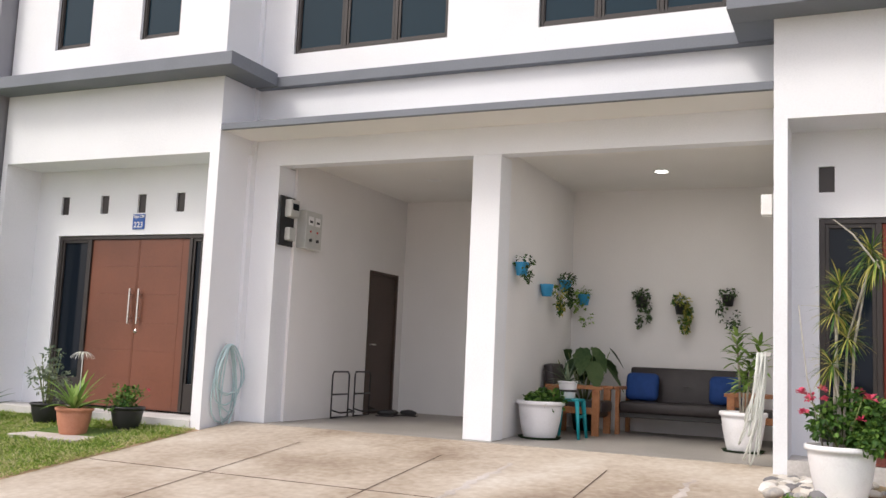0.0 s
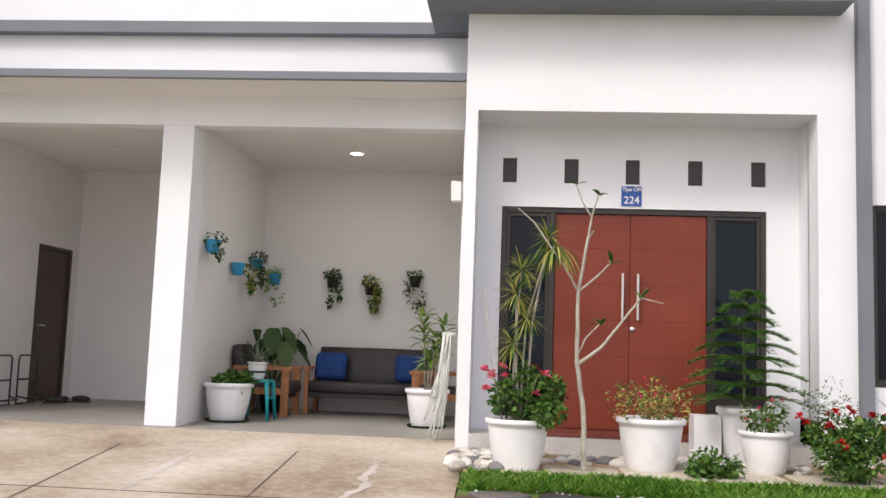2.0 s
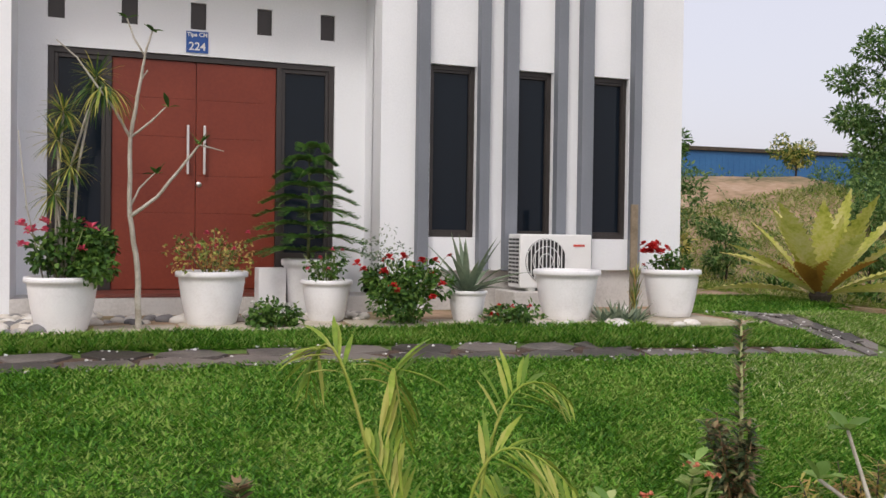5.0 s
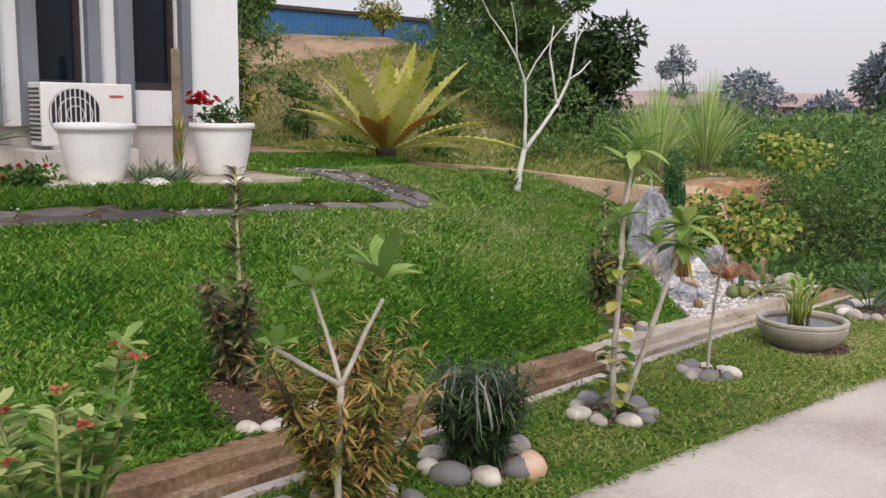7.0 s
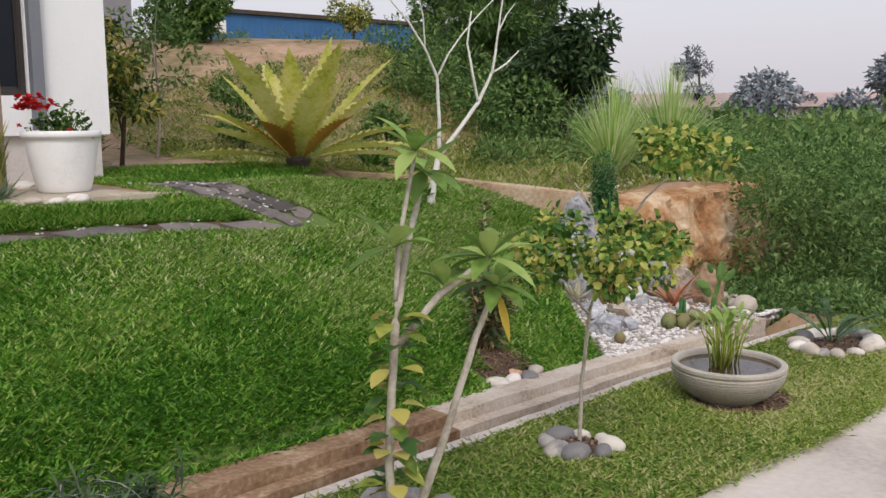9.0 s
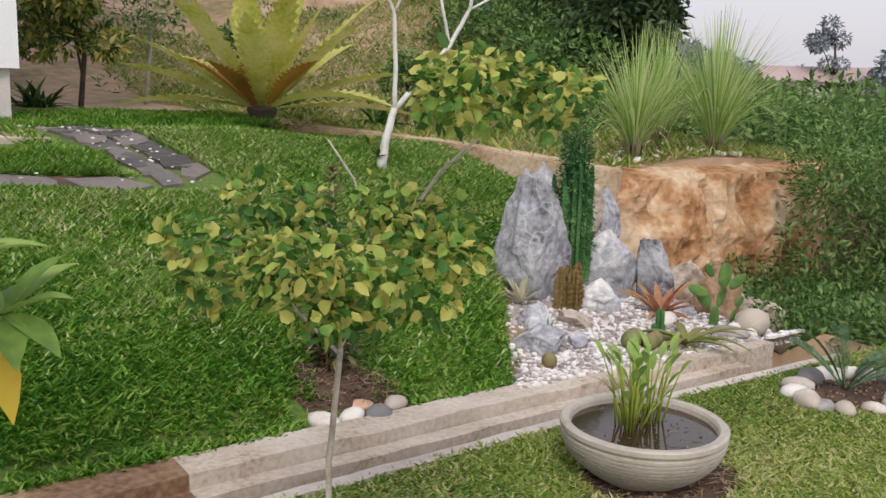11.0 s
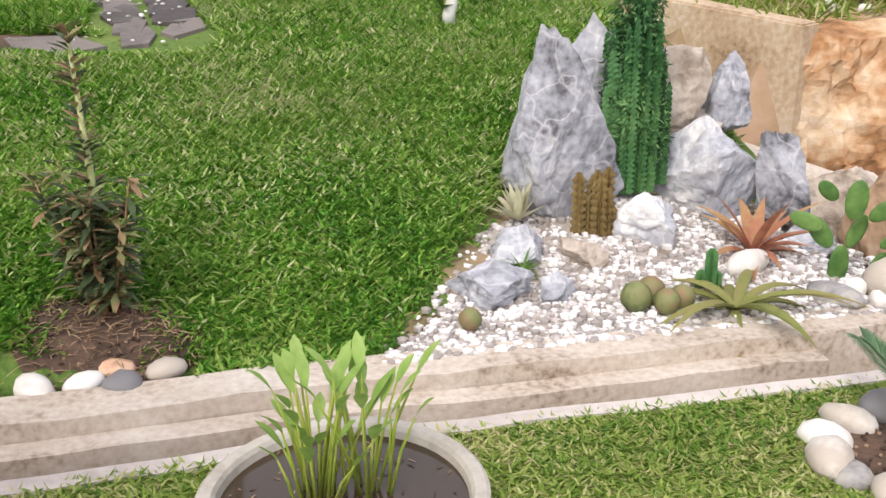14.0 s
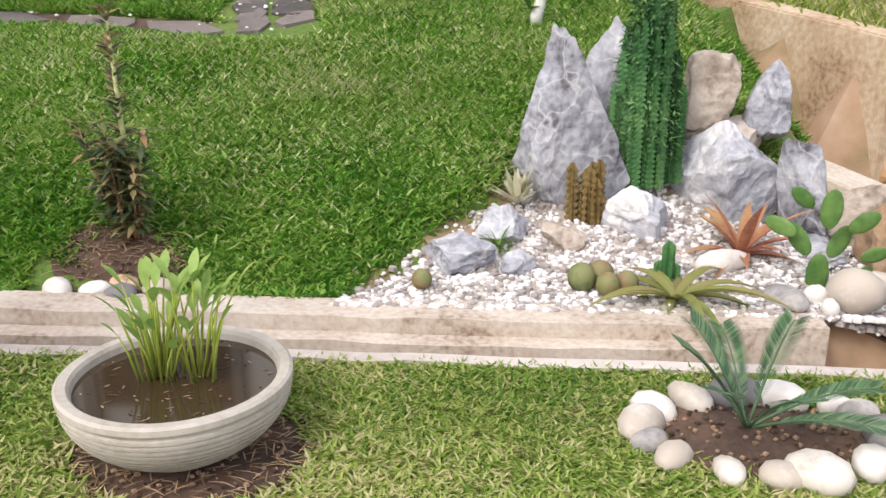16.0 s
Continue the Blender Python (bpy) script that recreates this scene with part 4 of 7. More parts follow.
for lvl in range(9):
    z = 0.56 + lvl * 0.115
    reach = 0.53 * (1 - (lvl / 9.5) ** 1.6) + 0.03
    for k in range(5 if lvl < 8 else 4):
        a = k * 2 * math.pi / 5 + lvl * 0.5 + rng.uniform(-0.1, 0.1)
        pts = [Vector((math.cos(a) * reach * q, math.sin(a) * reach * q, z + 0.05 * math.sin(q * 2.6) - 0.07 * q * q)) for q in (0, 0.25, 0.5, 0.75, 1.0)]
        st.tube(pts, [0.006, 0.005, 0.004, 0.003, 0.002], 4)
        for q in range(60):
            u = 0.1 + 0.9 * q / 60
            i = min(3, int(u * 4))
            p = pts[i].lerp(pts[i + 1], u * 4 - i)
            for s in (-1, 1):
                d = Vector((math.cos(a + s * 0.9), math.sin(a + s * 0.9), rng.uniform(-0.05, 0.32)))
                lf.leaf(p, d, 0.11 * (1.15 - 0.5 * u), 0.024, 0.0, 2, 0.2)
st.ob("trunk", M["stem"], t)
lf.ob("needle_foliage", M["needle"], t)
t = pot((3.68, 7.42, gz(3.63, 7.2)), 0.175, 0.27, "small white plastic pot with a variegated agave")
lf = Buf()
rng = random.Random(13)
for k in range(24):
    a, e = k * 2.4, rng.uniform(0.35, 1.35)
    lf = Buf()
    lf.leaf((math.cos(a) * 0.03, math.sin(a) * 0.03, 0.24), (math.cos(a) * math.cos(e), math.sin(a) * math.cos(e), math.sin(e)), rng.uniform(0.35, 0.62), 0.055, 0.5, 6, 0.5, 0.7)
    lf.ob("blade", M["leaf_grey"], t)
t = pot((4.60, 7.36, gz(4.52, 7.2)), 0.30, 0.45, "large white plastic pot with a few grey leaves")
lf = Buf()
for k in range(7):
    a = k * 0.95
    lf.leaf((0.03, -0.1, 0.37), (math.cos(a), math.sin(a), 0.55), 0.15, 0.06, 0.4, 4, 0.3)
lf.ob("foliage", M["leaf_grey"], t)
t = pot((5.72, 7.42, 1.001), 0.275, 0.44, "white plastic pot with red flowers on the paving slab")
rose(t, (0.0, 0, 0.38), 0.27, 0.22, 15, 3, "petal_red", n=350, fsize=0.03)
fb = Buf()
for k in range(16):
    fb.flower((-0.16 + rng.uniform(-0.12, 0.12), rng.uniform(-0.1, 0.1), 0.62 + rng.uniform(-0.05, 0.05)), 0.05, rng, 8)
fb.ob("bloom", M["petal_red"], t)
for k in range(7):
    fb = Buf()
    fb.flower((0.06 + rng.uniform(-0.1, 0.1), -0.2, 0.40 + rng.uniform(-0.02, 0.03)), 0.035, rng, 8)
    fb.ob("flower", M["petal_red"], t)

# plants in the bed
t = thing("rose_bush", (3.13, 7.38, 0.97), "bushy red rose growing in the stone bed by the wall", "rose bush")
rose(t, (0.0, 0, 0.0), 0.44, 0.60, 21, 22, "petal_red", n=1900, fsize=0.045, leafsize=0.05, flower_z=(0.35, 1.0))
tagged(leaf_mesh("white_spray", *cloud(22, clumps(22, (-0.22, 0.1, 0.66), (0.2, 0.15, 0.16), 8, 0.1), 300, 0.03, 0.018), M["leaf_grey"], t), kind="stuff")
t = thing("flowering_herb", (2.0, 7.3, 0.97), "low green herb with white flowers between the pots", "flowering plant")
rose(t, (0, 0, 0), 0.24, 0.24, 23, 7, "petal_white", n=600, fsize=0.04)
t = thing("flowering_herb", (3.98, 7.1, 0.95), "low green herb with small red flowers among pebbles", "flowering plant")
rose(t, (0, 0, 0), 0.26, 0.22, 25, 7, "petal_red", n=550, fsize=0.028)
t = thing("aloe", (5.05, 7.12, 0.96), "clump of pointed aloe beside the wooden stake", "aloe plant")
lf = Buf()
for c in range(7):
    cx, cy = rng.uniform(-0.2, 0.2), rng.uniform(-0.1, 0.1)
    for k in range(12):
        a, e = k * 2.4, rng.uniform(0.4, 1.3)
        lf.leaf((cx, cy, 0), (math.cos(a) * math.cos(e), math.sin(a) * math.cos(e), math.sin(e)), rng.uniform(0.16, 0.28), 0.035, 0.1, 4, 0.7, 0.6)
lf.ob("foliage", M["leaf_grey"], t)
t = thing("stake", (5.27, 7.35, 0.97), "weathered wooden plank standing in the bed", "wooden stake")
part("plank", blocks(((-0.035, -0.012, 0), (0.035, 0.012, 1.06)), bevel=0.003), M["timber"], t)
t = thing("shrub", (5.25, 7.28, 0.97), "tall brownish spindly shrub in front of the stake", "shrub")
lf = Buf()
for k in range(70):
    a = rng.uniform(0, 6.28)
    lf.leaf((0.01 * math.cos(a), 0.01 * math.sin(a), rng.uniform(0.02, 0.42)), (math.cos(a) * 0.4, math.sin(a) * 0.4, 1), rng.uniform(0.10, 0.2), 0.012, 0.3, 3)
lf.ob("foliage", M["leaf_rust"], t)


def whorl(buf, at, n, length, width, rng, tilt=(0.0, 0.7), droop=0.5):
    for k in range(n):
        a, e = 6.28 * k / n + rng.uniform(-0.3, 0.3), rng.uniform(*tilt)
        buf.leaf(at, (math.cos(a) * math.cos(e), math.sin(a) * math.cos(e), math.sin(e)), length * rng.uniform(0.7, 1.15), width, droop, 5, 0.35)


def branchy(name, at, label, limbs, bark, category="tree", rings=7, slim=1.0, shrink=1.0):
    """A tree from limbs: lists of (x, y, z, radius) in the world."""
    t = thing(name, at, label, category)
    o = Vector(at)
    b = Buf()
    base = Vector(limbs[0][0][:3])
    for limb in limbs:
        limb = [(base.x + (p[0] - base.x) * shrink, base.y + (p[1] - base.y) * shrink, base.z + (p[2] - base.z) * shrink, p[3] * slim) for p in limb]
        n, pts, rad = 4, [], []
        for (p, q) in zip(limb, limb[1:]):
            for k in range(n):
                u = k / n
                w = Vector((math.sin(k * 9 + p[0] * 50), math.cos(k * 7 + p[1] * 50), 0)) * 0.12 * p[3]
                pts.append(Vector(p[:3]).lerp(Vector(q[:3]), u) - o + w)
                rad.append(p[3] * (1 - u) + q[3] * u)
        pts.append(Vector(limb[-1][:3]) - o)
        rad.append(limb[-1][3])
        b.tube(pts, rad, rings)
    b.ob("trunk", M[bark], t)
    return t


# frangipani at the door: y 7.35 plane
FX, FY = 1.0, 7.3
t = branchy("frangipani", (FX, FY, 0.97), "young bare frangipani with pale knobbly bark before the red door", [
    [(1.0, 7.3, 0.96, 0.035), (0.99, 7.3, 1.45, 0.030), (0.93, 7.3, 1.85, 0.026), (0.93, 7.3, 2.42, 0.022), (1.00, 7.3, 2.85, 0.016), (1.03, 7.3, 3.05, 0.012), (1.08, 7.3, 3.22, 0.008)],
    [(0.93, 7.3, 1.83, 0.022), (1.12, 7.25, 1.98, 0.018), (1.30, 7.22, 2.22, 0.015), (1.42, 7.2, 2.38, 0.011), (1.60, 7.2, 2.34, 0.004)],
    [(0.93, 7.3, 1.90, 0.012), (1.00, 7.35, 2.05, 0.010), (1.12, 7.35, 2.18, 0.006)],
    [(0.93, 7.3, 2.42, 0.014), (1.08, 7.3, 2.55, 0.011), (1.18, 7.3, 2.66, 0.006)],
    [(0.93, 7.3, 2.42, 0.016), (0.82, 7.28, 2.62, 0.014), (0.70, 7.28, 2.78, 0.011), (0.56, 7.28, 2.98, 0.009), (0.42, 7.28, 3.10, 0.005)],
    [(1.0, 7.3, 2.85, 0.010), (1.05, 7.32, 2.93, 0.008)], [(1.03, 7.3, 3.03, 0.011), (0.95, 7.3, 3.16, 0.009), (0.90, 7.3, 3.30, 0.008)]], "bark", slim=0.72)
lf = Buf()
rng = random.Random(31)
for p, n, l in (((1.08, 7.3, 3.22), 6, 0.10), ((0.90, 7.3, 3.30), 3, 0.12), ((1.12, 7.35, 2.16), 5, 0.11), ((1.20, 7.3, 2.66), 3, 0.12), ((1.42, 7.2, 2.38), 6, 0.11)):
    whorl(lf, Vector(p) - Vector((FX, FY, 0.97)), n, l, 0.04, rng, (0.1, 1.1), 0.3)
lf.ob("foliage", M["leaf"], t)

# white-barked frangipani at the back of the lawn
t = branchy("frangipani", (8.45, 6.5, 0.84), "leafless frangipani with chalky white bark at the edge of the lawn", [
    [(8.45, 6.5, 0.78, 0.052), (8.49, 6.5, 1.0, 0.042), (8.55, 6.5, 1.20, 0.034)],
    [(8.55, 6.5, 1.18, 0.026), (8.55, 6.5, 1.5, 0.022), (8.53, 6.5, 1.85, 0.019), (8.40, 6.5, 2.08, 0.015), (8.27, 6.55, 2.29, 0.012), (8.12, 6.6, 2.46, 0.009), (7.99, 6.6, 2.62, 0.006)],
    [(8.53, 6.5, 1.85, 0.013), (8.62, 6.45, 2.05, 0.012), (8.72, 6.4, 2.2, 0.010), (8.92, 6.4, 2.38, 0.008), (9.10, 6.4, 2.52, 0.005)],
    [(8.40, 6.5, 2.08, 0.010), (8.38, 6.5, 2.35, 0.008), (8.30, 6.5, 2.6, 0.005)],
    [(8.55, 6.5, 1.19, 0.030), (8.74, 6.47, 1.40, 0.027), (8.96, 6.45, 1.64, 0.024), (9.11, 6.42, 1.91, 0.018), (9.15, 6.4, 2.2, 0.014), (9.22, 6.4, 2.58, 0.009)],
    [(8.96, 6.45, 1.64, 0.019), (8.89, 6.45, 1.91, 0.016), (8.88, 6.5, 2.15, 0.013), (8.93, 6.5, 2.42, 0.009)],
    [(9.11, 6.42, 1.90, 0.014), (9.26, 6.4, 1.98, 0.012), (9.42, 6.4, 2.10, 0.008)], [(9.16, 6.4, 2.25, 0.011), (9.26, 6.4, 2.4, 0.009), (9.36, 6.4, 2.5, 0.006)]], "bark_white", slim=0.72)
lf = Buf()
for p in ((8.42, 6.5, 0.86), (8.35, 6.48, 0.95)):
    whorl(lf, Vector(p) - Vector((8.45, 6.5, 0.84)), 12, 0.09, 0.03, rng, (0.2, 1.2), 0.3)
lf.ob("foliage", M["leaf_yellow"], t)

# small plumeria on the strip
t = branchy("plumeria", (3.33, 2.6, 0.24), "young plumeria with a forked pale stem in a ring of stones", [
    [(3.33, 2.6, 0.2, 0.026), (3.31, 2.58, 0.5, 0.022), (3.30, 2.55, 0.76, 0.022)],
    [(3.30, 2.55, 0.76, 0.018), (3.19, 2.56, 0.83, 0.016), (3.08, 2.58, 0.91, 0.013)],
    [(3.30, 2.55, 0.76, 0.017), (3.28, 2.60, 0.92, 0.014), (3.24, 2.62, 1.06, 0.012)],
    [(3.30, 2.55, 0.76, 0.018), (3.38, 2.53, 0.92, 0.015), (3.42, 2.50, 1.02, 0.012)]], "bark", slim=0.5)
lf = Buf()
rng = random.Random(37)
for p, n, l in (((3.42, 2.50, 1.08), 7, 0.17), ((3.24, 2.62, 1.06), 4, 0.10), ((3.08, 2.58, 0.91), 4, 0.10)):
    whorl(lf, Vector(p) - Vector((3.33, 2.6, 0.24)), n, l, 0.065, rng, (0.3, 1.2), 0.4)
lf.ob("foliage", M["leaf_plum"], t)

# larger plumeria with creeper
O2 = (5.12, 2.84, 0.17)
t = branchy("plumeria", O2, "plumeria with grey forked trunks and a yellow-green creeper", [
    [(5.05, 2.80, 0.13, 0.024), (5.03, 2.80, 0.45, 0.020), (5.08, 2.82, 0.88, 0.020), (5.20, 2.9, 1.1, 0.016), (5.36, 3.0, 1.33, 0.013)],
    [(5.08, 2.82, 0.80, 0.018), (5.20, 2.74, 0.97, 0.016), (5.34, 2.66, 1.08, 0.013)], [(5.10, 2.84, 0.95, 0.013), (5.12, 2.84, 1.15, 0.011), (5.19, 2.84, 1.42, 0.009)],
    [(5.17, 2.86, 0.13, 0.024), (5.27, 2.82, 0.42, 0.020), (5.38, 2.76, 0.80, 0.016), (5.44, 2.73, 0.96, 0.012)]], "bark", slim=0.72)
lf, cr, gold = Buf(), Buf(), Buf()
rng = random.Random(41)
for p, n, l in (((5.36, 3.0, 1.34), 12, 0.20), ((5.34, 2.66, 1.08), 12, 0.20), ((5.44, 2.73, 0.97), 11, 0.19), ((5.2, 2.72, 1.0), 5, 0.16), ((5.1, 2.84, 1.12), 6, 0.17), ((5.19, 2.84, 1.42), 9, 0.17)):
    whorl(lf, Vector(p) - Vector(O2), n, l, 0.06, rng, (-0.2, 1.0), 0.6)
gold.leaf(Vector((5.42, 2.7, 0.95)) - Vector(O2), (0.1, -0.3, -1), 0.17, 0.06, 0.2, 5, 0.3)
for k in range(64):
    z = rng.uniform(0.05, 0.8)
    a = rng.uniform(0, 6.28)
    cr.leaf(Vector((5.04 + 0.03 * math.cos(a) + z * 0.03, 2.8 + 0.03 * math.sin(a), 0.13 + z)) - Vector(O2), (math.cos(a), math.sin(a), rng.uniform(-0.5, 0.3)), rng.uniform(0.06, 0.10), 0.065, 0.4, 4, 0.3)
lf.ob("foliage", M["leaf_plum"], t)
gold.ob("dying_leaf", M["leaf_gold"], t, "yellow dying leaf")
cr.ob("creeper", M["leaf_yellow"], t)

# yellow-green citrus tree
O3 = (6.25, 3.03, 0.12)
t = branchy("citrus_tree", O3, "small citrus tree with yellowing leaves in a ring of stones", [
    [(6.25, 3.03, 0.08, 0.016), (6.25, 3.02, 0.4, 0.014), (6.27, 3.0, 0.72, 0.013)],
    [(6.27, 3.0, 0.70, 0.009), (6.10, 3.08, 0.90, 0.008), (5.98, 3.15, 1.05, 0.005)],
    [(6.27, 3.0, 0.72, 0.011), (6.38, 3.0, 0.95, 0.009), (6.50, 2.90, 1.18, 0.008), (6.62, 2.80, 1.33, 0.005)],
    [(6.38, 3.0, 0.93, 0.007), (6.33, 3.05, 1.15, 0.006), (6.28, 3.1, 1.25, 0.004)]], "bark", slim=0.62)
bl = clumps(43, (6.20 - O3[0], 2.94 - O3[1], 1.0 - O3[2]), (0.36, 0.30, 0.15), 28, 0.075) + clumps(44, (6.66 - O3[0], 2.76 - O3[1], 1.37 - O3[2]), (0.30, 0.24, 0.10), 18, 0.07)
leaf_mesh("foliage", *cloud(43, bl, 2500, 0.036, 0.027), M["leaf_citrus"], t, broad=True)


def feathery(name, at, label, stems, height, spread, mat, seed, leaf=(0.05, 0.008), per=60, bark="bark_dark", lo=0.15, category="shrub"):
    """A shrub of upright stems, each thickly set with narrow leaves."""
    t = thing(name, at, label, category)
    rng = random.Random(seed)
    b, lf = Buf(), Buf()
    for s in range(stems):
        a, q = rng.uniform(0, 6.28), rng.uniform(0.2, 1.0)
        h = height * rng.uniform(0.65, 1.0)
        tip = Vector((math.cos(a) * spread * q, math.sin(a) * spread * q, h))
        root = Vector((math.cos(a) * 0.03, math.sin(a) * 0.03, 0))
        mid = root.lerp(tip, 0.55) + Vector((0, 0, -0.0))
        b.tube([root, mid, tip], [0.006, 0.005, 0.002], 5)
        for k in range(per):
            u = lo + (1 - lo) * rng.random()
            p = root.lerp(tip, u)
            an, e = rng.uniform(0, 6.28), rng.uniform(-0.3, 0.9)
            lf.leaf(p, (math.cos(an) * math.cos(e), math.sin(an) * math.cos(e), math.sin(e)), leaf[0] * rng.uniform(0.7, 1.3), leaf[1], 0.4, 2, 0.3)
    b.ob("stem_branching", M[bark], t)
    lf.ob("foliage", M[mat], t)
    return t


feathery("shrub", (3.45, 2.68, 0.22), "bushy rust-green shrub with narrow leaves round the young plumeria", 40, 0.66, 0.34, "leaf_rust", 51, (0.07, 0.013), 130)
# thorny shrub with coral flowers
t = thing("crown_of_thorns", (2.50, 2.68, 0.27), "thorny shrub with pale green leaves and coral flowers", "flowering shrub")
b, lf = Buf(), Buf()
rng = random.Random(53)
for k in range(10):
    a, q = k * 0.63, rng.uniform(0.08, 0.30)
    tip = Vector((math.cos(a) * q, math.sin(a) * q * 0.7, rng.uniform(0.45, 0.66)))
    b = Buf()
    b.tube([(0.02 * math.cos(a), 0.02 * math.sin(a), 0), tip * 0.6, tip], [0.009, 0.008, 0.005], 6)
    b.ob("stem", M["stem"], t)
    for j in range(46):
        p = tip * rng.uniform(0.25, 1.05)
        an = rng.uniform(0, 6.28)
        lf.leaf(p, (math.cos(an), math.sin(an), rng.uniform(0.1, 0.9)), rng.uniform(0.06, 0.10), 0.042, 0.2, 4, 0.3, 1.4)
    if k % 2 == 0 or k < 4:
        fb = Buf()
        for j in range(4):
            fb.flower(tip + Vector((rng.uniform(-0.02, 0.02), rng.uniform(-0.02, 0.02), 0.02)), 0.016, rng, 7)
        fb.ob("flower", M["petal_coral"], t)
lf.ob("foliage", M["leaf_crown"], t)
# dark shrub with grey strands
t = feathery("shrub", (4.1, 2.74, 0.22), "dense dark green shrub with drooping grey strands in a stone ring", 70, 0.42, 0.24, "leaf_dark", 55, (0.07, 0.009), 90, lo=0.02)
lf = Buf()
rng = random.Random(57)
for k in range(60):
    a = rng.uniform(0, 6.28)
    lf.leaf((rng.uniform(-0.12, 0.02), rng.uniform(-0.1, 0.1), 0.38 + rng.uniform(-0.05, 0.05)), (math.cos(a), math.sin(a), 0.6), rng.uniform(0.15, 0.28), 0.007, 2.6, 7, 0.2)
lf.ob("trailing_growth", M["strands"], t)
b = Buf()
b.tube([(-0.05, 0, 0), (-0.045, 0.01, 0.1), (-0.05, 0, 0.18)], [0.045, 0.04, 0.05], 9)
b.ob("stump", M["bark_dark"], t)

# upright red-based shrubs at the lawn edge
def amaranth(at, h, seed, label):
    t = feathery("shrub", at, label, 9, h * 0.66, 0.20, "leaf_herb", seed, (0.075, 0.024), 75, "stem_red", 0.25)
    b, lf = Buf(), Buf()
    rng = random.Random(seed + 1)
    b.tube([(0, 0, 0), (0.01, 0, h * 0.5), (0, 0, h * 1.1)], [0.013, 0.012, 0.005], 6)
    b.ob("main_stem", M["stem_lime"], t)
    for k in range(190):
        u = rng.uniform(0.3, 1.12)
        a = rng.uniform(0, 6.28)
        lf.leaf((0, 0, h * u), (math.cos(a), math.sin(a), 0.7), 0.07, 0.02, 0.3, 2, 0.3)
    lf.ob("top_foliage", M["leaf_herb"], t)
    lf = Buf()
    for k in range(60):
        a = rng.uniform(0, 6.28)
        lf.leaf((rng.uniform(-0.03, 0.03), rng.uniform(-0.03, 0.03), h * rng.uniform(0.0, 0.35)), (math.cos(a), math.sin(a), 0.5), 0.07, 0.02, 0.5, 2, 0.3)
    lf.ob("lower_foliage", M["leaf_red"], t)
    return t


amaranth((3.66, 3.75, gz(3.66, 3.75) - 0.02), 0.86, 61, "upright shrub with reddish lower leaves at the lawn edge")
amaranth((6.91, 4.28, gz(6.91, 4.28) - 0.05), 0.80, 63, "upright shrub with reddish lower leaves behind pale stones")
amaranth((1.22, 3.35, gz(1.22, 3.35)), 0.36, 65, "short reddish shrub at the lawn edge")

# areca palm
t = thing("areca_palm", (1.83, 2.72, 0.28), "young areca palm with yellow-green arching fronds on the strip", "palm")
rng = random.Random(67)
for bx, cx, cz, tx, tz, dy in ((-0.13, -0.31, 1.80, -0.21, 0.82, -0.05), (-0.15, -0.41, 1.80, -0.48, 0.95, 0.10), (0.02, 0.03, 1.46, 0.39, 0.90, 0.05), (-0.01, -0.09, 1.32, 0.32, 0.66, -0.12), (-0.17, -0.13, 0.62, -0.31, 0.82, 0.0), (0.12, 0.17, 0.92, 0.52, 0.22, -0.08),
                               (0.12, 0.22, 1.08, 0.55, 0.42, 0.12), (-0.03, 0.02, 0.68, 0.28, 0.28, 0.15), (-0.08, 0.07, 0.62, 0.22, 0.48, -0.15), (0.07, 0.12, 0.52, 0.38, 0.08, 0.0), (0.0, -0.05, 0.55, -0.22, 0.30, -0.1), (0.05, 0.1, 0.9, 0.3, 0.52, 0.2)):
    fb = Buf()
    pts = [Vector((bx * (1 - u) ** 2 + 2 * u * (1 - u) * cx + u * u * tx, dy * u, 2 * u * (1 - u) * cz * 0.86 + u * u * tz)) for u in [k / 14 for k in range(15)]]
    fb.tube(pts, [0.008 - 0.0055 * k / 14 for k in range(15)], 5)
    for k in range(26):
        u = 0.52 + 0.47 * k / 25
        i = min(13, int(u * 14))
        p = pts[i].lerp(pts[i + 1], u * 14 - i)
        d = (pts[i + 1] - pts[i]).normalized()
        s_ = d.cross(Vector((0.15, -0.55, 0.85))).normalized() * (1 if k % 2 else -1) - Vector((0, 0, 0.30))
        fb.leaf(p, d * 0.9 + s_ * 0.8, 0.19 * math.sin(math.pi * (0.28 + 0.6 * (u - 0.52) / 0.47)), 0.019, 0.5, 4, 0.4)
    fb.ob("frond", M["palm_leaf"], t)

# bird's nest fern
t = thing("birds_nest_fern", (8.42, 8.48, 0.90), "large yellow-green bird's nest fern with ragged fronds", "fern")
rng = random.Random(71)
for n, mat in ((24, "fern_leaf"), (6, "fern_brown")):
    for k in range(n):
        lf = Buf()
        a = k * 2.39996 + (0 if n > 9 else 4.1)
        e = 0.12 + 1.3 * (k / n) ** 0.9 if n > 9 else 0.75
        L = (1.85 - 0.7 * (k / n) if n > 9 else 0.75) * rng.uniform(0.72, 1.12)
        lf.leaf((0.06 * math.cos(a), 0.06 * math.sin(a), 0.2), (math.cos(a) * math.cos(e), math.sin(a) * math.cos(e), math.sin(e)), L, 0.23, 0.15 + 0.25 * rng.random(), 30, 0.45, 1.15, 0.2)
        lf.ob("frond", M[mat], t)
part("base", lathe(bmesh.new(), [(0.10, -0.02), (0.09, 0.1), (0.13, 0.2), (0.08, 0.3), (0, 0.3)], 14), M["bark_dark"], t)


